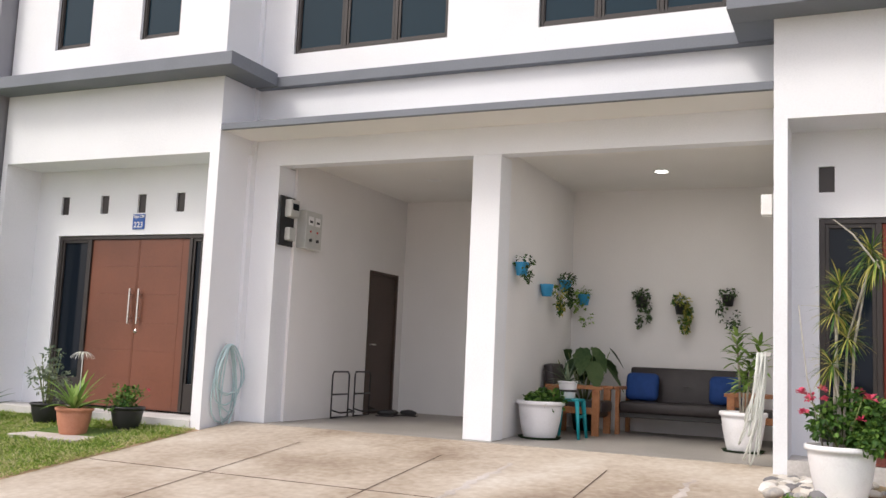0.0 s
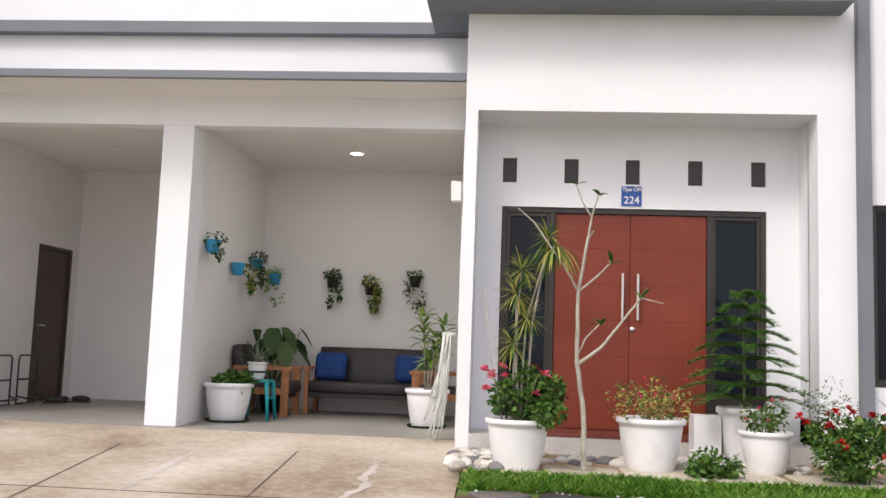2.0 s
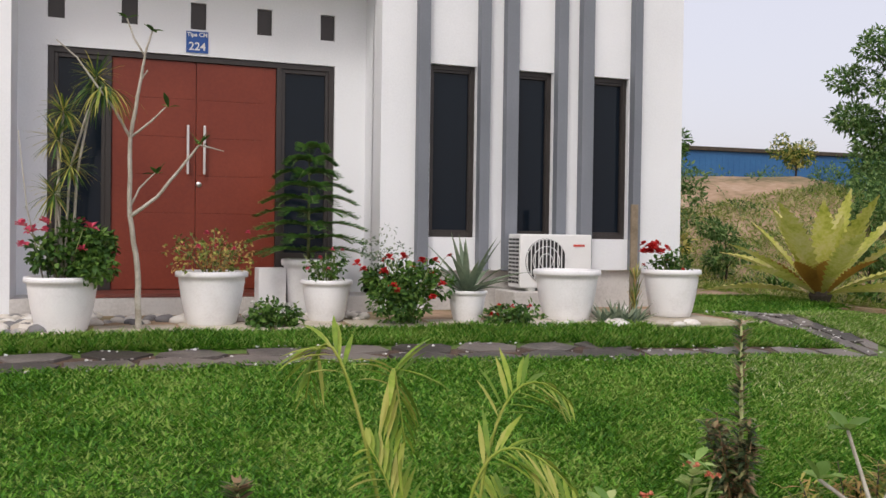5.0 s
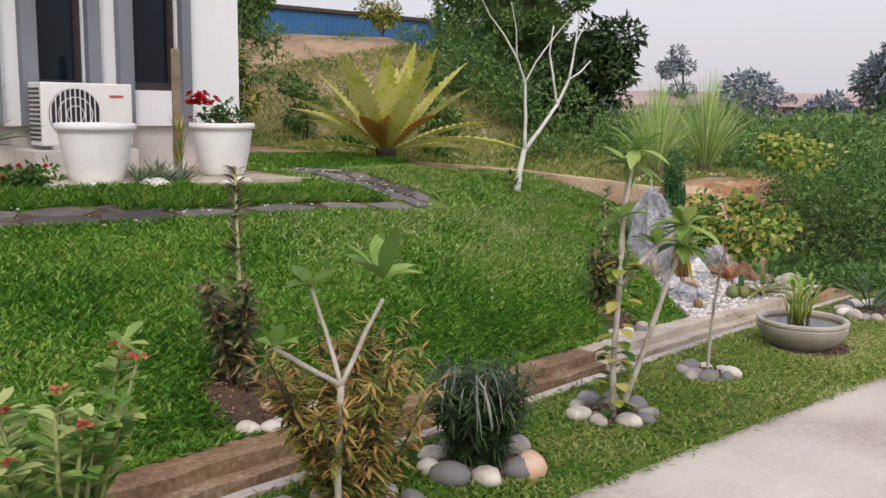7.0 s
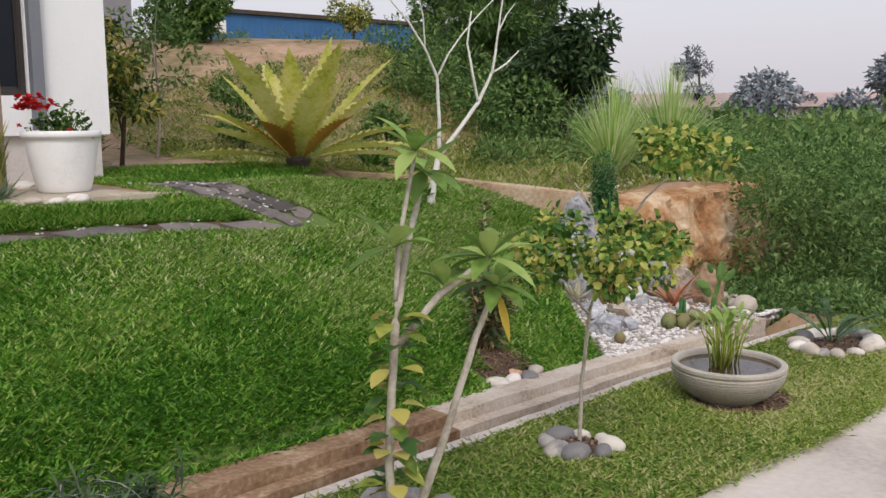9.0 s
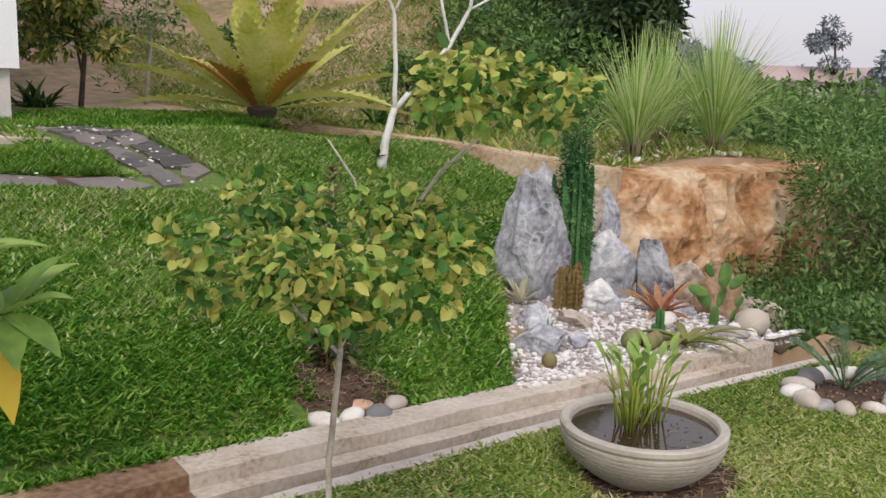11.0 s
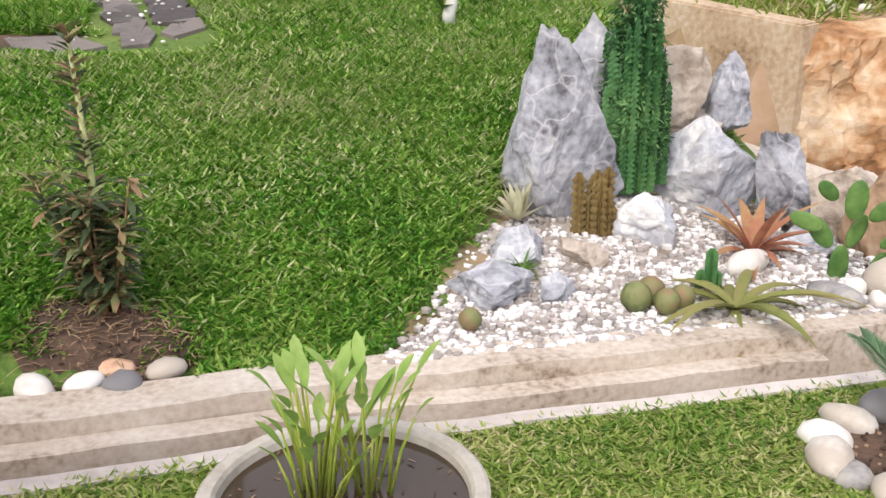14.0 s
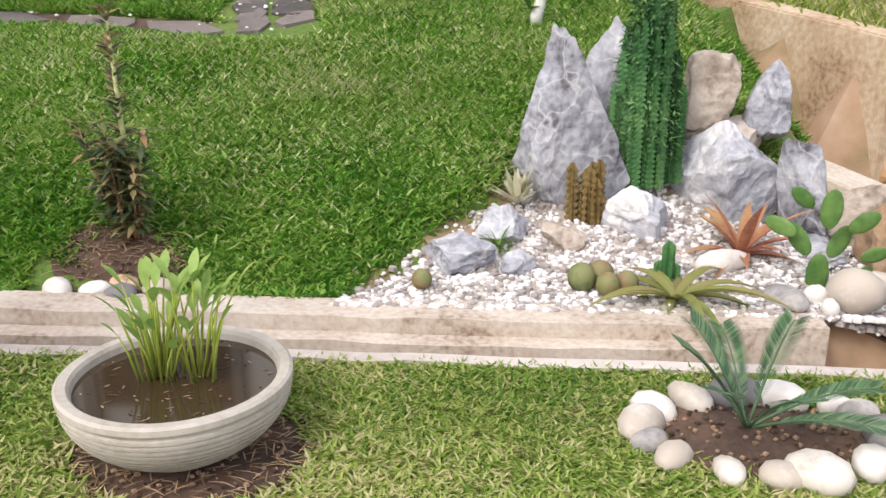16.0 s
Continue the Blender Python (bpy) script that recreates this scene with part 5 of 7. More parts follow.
# ---- stones ----
def stone_mesh(seed, rough=0.12, sub=2, jag=0.0):
    bm = bmesh.new()
    bmesh.ops.create_icosphere(bm, subdivisions=sub, radius=0.5)
    off = Vector((seed * 3.1, seed * 1.7, seed))
    for v in bm.verts:
        n = noise.noise(v.co * 1.6 + off)
        v.co *= 1 + rough * n * 2
        if jag:
            c = noise.cell(v.co * 2.2 + off) - 0.5
            v.co += v.normal * (jag * (noise.noise(v.co * 4 + off) * 0.5 + noise.noise(v.co * 9 + off) * 0.2))
    return bm


STONES = []
for k in range(6):
    me = bpy.data.meshes.new("stone")
    bmx = stone_mesh(k + 1)
    bmx.to_mesh(me)
    bmx.free()
    me.polygons.foreach_set("use_smooth", [True] * len(me.polygons))
    STONES.append(me)
STONE_SETS = {"stone": STONES, "stone_pale": [], "stone_rose": []}
for key in STONE_SETS:
    if key == "stone":
        for me in STONES:
            me.materials.append(M["stone"])
    else:
        for me in STONES[:4]:
            m2 = me.copy()
            m2.materials.clear()
            m2.materials.append(M[key])
            STONE_SETS[key].append(m2)


def stone(x, y, size, seed, mat="stone", z=None, group="stones round the plants", label="smooth rounded river stone"):
    rng = random.Random(seed)
    o = new("stone", rng.choice(STONE_SETS[mat]))
    zz = gz(x, y) if z is None else z
    o.matrix_world = pose(x, y, zz + size[2] * 0.32, rng.uniform(-8, 8), rng.uniform(-8, 8), rng.uniform(0, 360)) @ Matrix.Diagonal((*size, 1))
    return tagged(o, label=label, category="stone", group=group)


def ring(cx, cy, rx, ry, n, seed, size=0.12, mats=("stone",)):
    rng = random.Random(seed)
    for k in range(n):
        a = 2 * math.pi * k / n + rng.uniform(-0.12, 0.12)
        s = size * rng.uniform(0.8, 1.25)
        stone(cx + rx * math.cos(a), cy + ry * math.sin(a), (s * 1.15, s * 0.85, s * 0.75), seed * 100 + k, rng.choice(mats))
    bed = new_bed(cx, cy, rx, ry, seed)
    return bed


BITS, STRAW = Buf(), Buf()


def new_bed(cx, cy, rx, ry, seed, lift=0.035, mat="soil", straw=0):
    bm = bmesh.new()
    rr = random.Random(seed * 7)
    centre = bm.verts.new((cx, cy, gz(cx, cy) + lift + 0.008))
    last = None
    for q in (0.35, 0.7, 0.9, 1.08):
        row = []
        for k in range(24):
            a = k * math.pi / 12
            w = q * (1 + 0.12 * noise.noise((math.cos(a) * 2, math.sin(a) * 2, seed)))
            x, y = cx + rx * w * math.cos(a), cy + ry * w * math.sin(a)
            row.append(bm.verts.new((x, y, gz(x, y) + lift * (1 - q * q * 0.9) + 0.006 + 0.012 * noise.noise((x * 12, y * 12, seed)))))
        for k in range(24):
            if last:
                bm.faces.new((last[k], row[k], row[(k + 1) % 24], last[(k + 1) % 24]))
            else:
                bm.faces.new((centre, row[k], row[(k + 1) % 24]))
        last = row
    for k in range(int(2600 * rx * ry) + 60):
        a, q = rr.uniform(0, 6.28), math.sqrt(rr.random())
        x, y = cx + rx * q * math.cos(a), cy + ry * q * math.sin(a)
        BITS.ball((x, y, gz(x, y) + lift * (1 - q * q * 0.9) + 0.012), rr.uniform(0.003, 0.010), 0.7, 4, 3)
    for k in range(straw):
        a, q, d = rr.uniform(0, 6.28), math.sqrt(rr.random()) * 1.1, rr.uniform(0, 6.28)
        x, y = cx + rx * q * math.cos(a), cy + ry * q * math.sin(a)
        STRAW.leaf((x, y, gz(x, y) + lift * max(0, 1 - q * q * 0.9) + 0.018), (math.cos(d), math.sin(d), 0.15), rr.uniform(0.03, 0.07), 0.004, 0.3, 2)
    return structure("soil_bed", bm, M[mat], "dark crumbly soil bed")


ring(3.38, 2.62, 0.26, 0.2, 12, 1, 0.09)
ring(4.1, 2.74, 0.22, 0.17, 9, 2, 0.12)
ring(5.12, 2.86, 0.19, 0.16, 9, 3, 0.11)
ring(6.25, 3.03, 0.15, 0.12, 8, 4, 0.10)
ring(9.02, 3.21, 0.31, 0.20, 15, 5, 0.12, ("stone_pale", "stone", "stone"))
new_bed(6.92, 4.15, 0.25, 0.15, 11, 0.012, "soil", 420)
new_bed(3.7, 3.7, 0.24, 0.16, 12, 0.02, "soil", 60)
new_bed(7.56, 3.03, 0.30, 0.24, 13, 0.004, "soil", 300)
tagged(BITS.ob("soil_crumbs", M["soil_bits"], smooth=False), label="crumbs of soil and bark on the beds", kind="stuff")
tagged(STRAW.ob("dry_straw", M["straw"], smooth=False), label="dry straw clippings on the bare soil", kind="stuff")
stone(4.2, 2.56, (0.15, 0.13, 0.13), 900, "stone_rose")
ring(2.5, 2.68, 0.17, 0.14, 7, 6, 0.11)
for k, (x, y, s, m) in enumerate(((6.735, 4.0, 0.14, "stone_pale"), (6.862, 4.01, 0.115, "stone_pale"), (6.974, 3.985, 0.12, "stone"), (7.09, 4.05, 0.12, "stone_pale"), (6.94, 4.085, 0.12, "stone_rose"), (6.745, 4.12, 0.075, "stone_pale"),
                                (3.58, 3.56, 0.12, "stone"), (3.68, 3.52, 0.12, "stone_pale"), (3.78, 3.56, 0.12, "stone_pale"), (3.88, 3.60, 0.11, "stone"), (3.96, 3.64, 0.10, "stone"), (3.74, 3.64, 0.10, "stone_rose"))):
    stone(x, y, (s * 1.05, s * 0.78, s * 0.62), 300 + k, m, 0.062 if x > 6 else None)

# rock garden
def rock(x0, x1, y, deep, z0, z1, seed, mat="rock", label="jagged grey limestone rock in white gravel", taper=0.0, lean=0.0, sub=5, planes=11):
    """A cleaved rock that fills a span of x and z; it narrows by taper and shifts by lean towards its top."""
    bm = stone_mesh(seed, 0.22, sub, 0.0)
    rr = random.Random(seed)
    cuts = []
    for k in range(planes):
        a, e = rr.uniform(0, 6.28), rr.uniform(-0.4, 1.2)
        cuts.append((Vector((math.cos(a) * math.cos(e), math.sin(a) * math.cos(e), math.sin(e))), rr.uniform(0.22, 0.36)))
    off = Vector((seed * 1.3, 0, 0))
    for v in bm.verts:
        for n, lim in cuts:
            d = v.co.dot(n)
            if d > lim:
                v.co -= n * (d - lim) * 0.97
        out = v.co.normalized()
        ridge = 1 - abs(noise.noise(v.co * 4.5 + off)) * 2
        dd = noise.voronoi(v.co * 3.0 + off)[0]
        v.co += out * (0.06 * min(0.35, dd[1] - dd[0]) - 0.012 + 0.02 * ridge - 0.02 + 0.025 * noise.noise(v.co * 10 + off) + 0.012 * noise.noise(v.co * 24 + off))
    for ax in range(3):
        lo, hi = min(v.co[ax] for v in bm.verts), max(v.co[ax] for v in bm.verts)
        for v in bm.verts:
            v.co[ax] = (v.co[ax] - lo) / (hi - lo) - (0.5 if ax < 2 else 0.0)
    for v in bm.verts:
        q = 1 - taper * v.co.z ** 2.6
        v.co.x, v.co.y = v.co.x * q + lean * v.co.z ** 1.4, v.co.y * q
    lo, hi = min(v.co.x for v in bm.verts), max(v.co.x for v in bm.verts)
    for v in bm.verts:
        v.co.x = (v.co.x - (lo + hi) / 2) / (hi - lo)
    o = part("rock", bm, M[mat])
    o.matrix_world = pose((x0 + x1) / 2, y, z0) @ Matrix.Diagonal((x1 - x0, deep, z1 - z0, 1))
    return tagged(o, label=label, category="rock", group="rocks of the rock garden")


rock(8.34, 8.85, 4.98, 0.36, 0.08, 0.93, 11, label="tall jagged grey limestone rock with a pointed top", taper=0.42, lean=-0.13, planes=9)
rock(8.56, 8.92, 5.2, 0.28, 0.30, 0.95, 12, taper=0.4, lean=0.05)
rock(9.02, 9.57, 5.06, 0.36, 0.02, 0.52, 13, label="broad grey limestone boulder with chipped faces", taper=0.25, lean=0.12)
rock(9.48, 9.72, 5.0, 0.30, 0.02, 0.46, 14, taper=0.25, lean=-0.15)
rock(9.10, 9.35, 5.30, 0.26, 0.40, 0.80, 15, "rock_warm", "beige limestone rock resting on the boulders", lean=0.1)
rock(9.38, 9.62, 5.36, 0.22, 0.36, 0.74, 16, taper=0.3)
rock(9.05, 9.5, 5.34, 0.3, 0.1, 0.52, 26, "rock_warm", "brown limestone rock wedged behind the boulders")
rock(8.98, 9.12, 5.12, 0.14, 0.2, 0.38, 27)
rock(8.69, 8.99, 4.72, 0.28, 0.04, 0.33, 17, label="small pitted grey limestone rock", taper=0.25)
rock(8.47, 8.66, 4.56, 0.15, 0.08, 0.20, 21, "rock_warm", "small pale block of stone in the gravel", sub=4)
rock(8.20, 8.42, 4.60, 0.17, 0.10, 0.26, 18, taper=0.3, lean=-0.2)
rock(8.00, 8.30, 4.36, 0.22, 0.03, 0.22, 19, taper=0.3)
rock(8.31, 8.46, 4.35, 0.14, 0.03, 0.16, 20, sub=4)
rock(9.72, 10.12, 5.0, 0.28, -0.10, 0.28, 22, "rock_warm", "beige rock slab at the end of the rock garden", taper=0.2, lean=-0.1)
rock(9.52, 9.74, 4.8, 0.2, -0.06, 0.09, 23)
rock(9.76, 10.12, 4.75, 0.36, -0.35, 0.32, 24, "rock_brown", "rounded brown boulder under the wall", taper=0.2)
for k, (x, y, s) in enumerate(((9.16, 4.45, (0.27, 0.12, 0.11)), (9.32, 4.16, (0.25, 0.13, 0.09)), (9.56, 4.18, (0.20, 0.16, 0.18)), (9.46, 4.10, (0.08, 0.07, 0.08)), (9.44, 4.2, (0.09, 0.08, 0.09)), (8.62, 4.62, (0.07, 0.05, 0.05)), (9.68, 4.32, (0.14, 0.12, 0.1)))):
    stone(x, y, s, 400 + k, "stone" if k == 1 else "stone_pale", max(0.03, gz(x, y)), "stones of the rock garden")
gb2 = Buf()
rng = random.Random(81)
for k in range(9500):
    x = rng.uniform(7.72, 9.8)
    y = 4.0 + 1.2 * rng.random() ** 1.35
    if y > 4.06 + 1.45 * (x - 7.75) + rng.gauss(0, 0.03):
        continue
    r = rng.uniform(0.005, 0.011) + 0.014 * rng.random() ** 4
    gb2.ball((x, y, max(-0.02, gz(x, y)) + r * 0.5 + 0.008), r, 0.7, 5, 3)
gb2.ob("gravel", M["gravel"], smooth=False)
tagged(bpy.data.objects["gravel"], label="white gravel of the rock garden", kind="stuff")
structure("gravel_bed", grid_sheet([7.7 + 0.1 * i for i in range(22)], [4.02 + 0.1 * i for i in range(13)], lambda x, y: gz(x, y) + (0.012 if y < 4.08 + 1.45 * (x - 7.75) else -0.08)), M["gravel_dust"], "white gravel bed")


# cacti and bromeliads
def columnar(name, at, label, cols, mat, ribs=5, category="cactus", teeth=True, step=0.02):
    t = thing(name, at, label, category)
    for (x, y, h, r) in cols:
        b = Buf()
        n = max(8, int(h / step))
        prev = None
        for j in range(n + 1):
            z = h * j / n
            taper = 1.0 if j < n * 0.85 else math.sqrt(max(0.02, 1 - ((j - n * 0.85) / (n * 0.16)) ** 2))
            n0 = len(b.v)
            for k in range(ribs * 2):
                rr = r * taper * ((1.0 + (0.45 if j % 2 else -0.15) * teeth) if k % 2 == 0 else 0.42)
                a = math.pi * k / ribs + x * 7
                b.v.append(Vector((x + rr * math.cos(a), y + rr * math.sin(a), z)))
            if prev is not None:
                m = ribs * 2
                for k in range(m):
                    b.f.append((prev + k, prev + (k + 1) % m, n0 + (k + 1) % m, n0 + k))
            prev = n0
        b.f.append(tuple(prev + k for k in range(ribs * 2)))
        b.ob("column", M[mat], t, smooth=False)
    return t


rng = random.Random(83)
cols = []
for k in range(52):
    qx, qy = max(-0.17, min(0.17, rng.gauss(0, 0.075))), rng.uniform(-0.09, 0.09)
    cols.append((qx, qy, (0.94 - 2.6 * abs(qx) - rng.uniform(0, 0.28)), rng.uniform(0.013, 0.02)))
t = columnar("euphorbia", (8.91, 5.02, 0.24), "tall dense clump of green ribbed euphorbia between the rocks", cols, "cactus", 3, step=0.011)
leaf_mesh("foliage", *cloud(84, [(0, 0, 0.2 + 0.1 * k, 0.16 - 0.012 * k, 0.1, 0.12) for k in range(8)], 4200, 0.032, 0.010), M["cactus_leaf"], t)
columnar("cactus", (8.65, 4.74, 0.15), "clump of brown finger cactus before the tall rock", [(rng.uniform(-0.06, 0.06), rng.uniform(-0.04, 0.04), rng.uniform(0.12, 0.27), 0.021) for k in range(13)], "cactus_brown", 6, step=0.014)
columnar("cactus", (8.93, 4.3, 0.06), "small green columnar cactus in gravel", [(0, 0, 0.16, 0.025), (0.03, 0.01, 0.07, 0.02), (-0.03, 0.01, 0.08, 0.02)], "cactus", 6, teeth=False)
for (x, y, r) in ((8.61, 4.2, 0.05), (8.68, 4.24, 0.048), (8.70, 4.15, 0.042), (8.03, 4.17, 0.036), (8.77, 4.18, 0.04)):
    t = thing("ball_cactus", (x, y, 0.07), "small round ribbed cactus in white gravel", "cactus", "ball cacti")
    b = Buf()
    n0 = 0
    for j in range(9):
        th = math.pi * j / 8
        for k in range(24):
            rr = r * math.sin(th) * (1.08 if k % 2 else 0.9)
            b.v.append(Vector((rr * math.cos(k * math.pi / 12), rr * math.sin(k * math.pi / 12), r * 0.8 - r * 1.1 * math.cos(th) * -1)))
    for j in range(8):
        for k in range(24):
            b.f.append((j * 24 + k, j * 24 + (k + 1) % 24, (j + 1) * 24 + (k + 1) % 24, (j + 1) * 24 + k))
    b.ob("body", M["leaf_herb"], t)


def rosette(name, at, label, n, length, width, mat, seed, tilt=(0.2, 1.2), droop=0.7, category="bromeliad"):
    t = thing(name, at, label, category)
    rr = random.Random(seed)
    for k in range(n):
        lf = Buf()
        a, e = k * 2.4, rr.uniform(*tilt)
        lf.leaf((0, 0, 0.01), (math.cos(a) * math.cos(e), math.sin(a) * math.cos(e), math.sin(e)), length * rr.uniform(0.7, 1.1), width, droop, 7, 0.6, 0.7)
        lf.ob("leaf", M[mat], t)
    return t


M["brom_red"] = foliage("bromeliad_leaves", [(0.24, 0.08, 0.06), (0.42, 0.19, 0.11), (0.45, 0.34, 0.14)], isl=0.7)
M["brom_green"] = foliage("olive_bromeliad_leaves", [(0.10, 0.13, 0.03), (0.22, 0.25, 0.07), (0.30, 0.24, 0.10)], isl=0.7)
M["cream_leaf"] = foliage("cream_striped_leaves", [(0.06, 0.10, 0.04), (0.45, 0.44, 0.28), (0.6, 0.58, 0.42)], isl=1.0)
rosette("bromeliad", (9.26, 4.6, 0.05), "red and orange bromeliad in white gravel", 16, 0.33, 0.05, "brom_red", 91)
rosette("bromeliad", (8.93, 4.11, 0.06), "sprawling olive green bromeliad at the drain edge", 15, 0.40, 0.042, "brom_green", 92, (0.0, 0.8), 1.0)
rosette("agave", (8.375, 4.82, 0.19), "cream striped agave beside the tall rock", 20, 0.17, 0.035, "cream_leaf", 93, (0.4, 1.4), -0.1, "agave")
rosette("grass_tuft", (8.3, 4.5, 0.10), "low green tuft between small rocks", 40, 0.10, 0.008, "leaf", 94, category="herb")
t = thing("opuntia", (9.50, 4.38, 0.0), "green prickly pear with oval pads among rocks", "cactus")
rng = random.Random(95)
for k, (x, z, s, a) in enumerate(((0, 0.0, 1.2, 0), (0.05, 0.15, 1.0, 25), (-0.05, 0.16, 1.0, -35), (-0.12, 0.25, 0.9, -70), (0.0, 0.29, 1.1, 5), (0.10, 0.27, 0.9, 50), (-0.06, 0.36, 0.8, -50), (0.16, 0.16, 0.8, 80), (0.13, 0.05, 0.8, 60))):
    bm = bmesh.new()
    bmesh.ops.create_uvsphere(bm, u_segments=10, v_segments=7, radius=0.5)
    pad = part("pad", bm, M["pad"], t, smooth=True)
    pad.matrix_basis = pose(x * 0.9, rng.uniform(-0.03, 0.03), z * 0.95, 0, a, rng.uniform(-40, 40)) @ Matrix.Diagonal((0.075 * s, 0.02, 0.14 * s, 1)) @ Matrix.Translation((0, 0, 0.42))

# cycad
t = thing("cycad", (8.98, 3.22, 0.07), "young cycad with stiff feathery fronds in a stone ring", "cycad")
rng = random.Random(97)
for k in range(8):
    fb = Buf()
    a, e = k * 0.83, rng.uniform(0.5, 1.2)
    pts = [Vector((math.cos(a) * 0.40 * u * math.cos(e), math.sin(a) * 0.40 * u * math.cos(e), 0.44 * u * math.sin(e) - 0.13 * u * u)) for u in [q / 8 for q in range(9)]]
    fb.tube(pts, [0.005 - 0.0004 * q for q in range(9)], 4)
    for j in range(76):
        u = 0.22 + 0.77 * (j // 2) / 38
        i = min(7, int(u * 8))
        p = pts[i].lerp(pts[i + 1], u * 8 - i)
        d = (pts[i + 1] - pts[i]).normalized()
        s_ = d.cross(Vector((0, 0, 1))).normalized() * (1 if j % 2 else -1)
        fb.leaf(p, d * 0.8 + s_ + Vector((0, 0, 0.25)), 0.06 * math.sin(math.pi * (0.15 + 0.75 * (u - 0.22))), 0.007, 0.1, 2, 0.3)
    fb.ob("frond", M["cycad_leaf"], t)

# water bowl
t = thing("water_bowl", (7.52, 3.085, 0.05), "wide ribbed cement bowl of dark water with arrow-leaved water plants", "bowl")
prof = [(0.11, 0.0), (0.15, 0.004)]
for k in range(13):
    for w, dent in ((0.05, 0.0), (0.6, 0.0), (0.72, 0.006), (0.92, 0.006)):
        u = (k + w) / 13
        prof.append((0.15 + 0.14 * math.sin(u * math.pi / 2) - dent, 0.01 + 0.165 * u ** 1.25))
prof += [(0.293, 0.185), (0.293, 0.200), (0.285, 0.206), (0.262, 0.204), (0.255, 0.195), (0.245, 0.15), (0.0, 0.14)]
part("bowl", lathe(bmesh.new(), prof, 56), M["bowl"], t)
wb = bmesh.new()
bmesh.ops.create_circle(wb, cap_ends=True, segments=40, radius=0.2525, matrix=Matrix.Translation((0, 0, 0.178)))
part("water", wb, M["water"], t)
b, lf = Buf(), Buf()
rng = random.Random(101)
for k in range(46):
    a, q = rng.uniform(0, 6.28), rng.uniform(0.0, 0.05)
    cx = (-0.05 if k % 3 else 0.05) + math.cos(a) * q
    cy = 0.02 + math.sin(a) * q
    lean, h = rng.uniform(0.0, 0.10), rng.uniform(0.12, 0.27)
    tip = Vector((cx + math.cos(a) * lean, cy + math.sin(a) * lean, 0.17 + h))
    b, lf = Buf(), Buf()
    b.tube([(cx, cy, 0.16), ((cx + tip.x) / 2, (cy + tip.y) / 2, 0.17 + h * 0.6), tip], [0.004, 0.0035, 0.002], 5)
    lf.leaf(tip, (math.cos(a) * 0.5, math.sin(a) * 0.5, 0.9), rng.uniform(0.06, 0.09), 0.028, 0.5, 4, 0.4)
    so = b.ob("stalk", M["palm_leaf"], t)
    lf.ob("leaf", M["leaf_plum"], so)
db = Buf()
for k in range(110):
    a, q = rng.uniform(0, 6.28), 0.240 * math.sqrt(rng.random())
    d = rng.uniform(0, 6.28)
    db.leaf((q * math.cos(a), q * math.sin(a), 0.1795), (math.cos(d), math.sin(d), 0.01), rng.uniform(0.006, 0.022), rng.uniform(0.003, 0.007), 0.0, 2, 0.0)
tagged(db.ob("floating_debris", M["soil_bits"], t), label="brown rotting leaf bits on the water", kind="stuff")

# ---- carports ----
def hanging_plant(at, wall, pot_mat, leaf, seed, drop, n, label):
    """A half pot on a wall with a trailing plant. wall: the way from the wall into the room."""
    t = thing("wall_planter", at, label, "wall planter", "planters on the carport walls")
    w = Vector(wall)
    if pot_mat:
        p = part("pot", lathe(bmesh.new(), [(0.06, -0.08), (0.085, 0.06), (0.09, 0.07), (0.08, 0.07), (0.0, 0.05)], 18), M[pot_mat], t, smooth=True)
        p.matrix_basis = pose(w.x * 0.095, w.y * 0.095, 0)
    r = np.random.default_rng(seed)
    blobs = [(w.x * 0.12, w.y * 0.12, 0.09, 0.11, 0.11, 0.07)]
    for k in range(7):
        a = r.uniform(-0.12, 0.12)
        blobs.append((w.x * 0.15 + (a if abs(w.y) > 0.5 else 0), w.y * 0.15 + (a if abs(w.x) > 0.5 else 0), -r.uniform(0, drop), 0.03, 0.03, 0.09))
    leaf_mesh("foliage", *cloud(seed, blobs, n, 0.05, 0.035, -0.3), M[leaf], t)
    return t


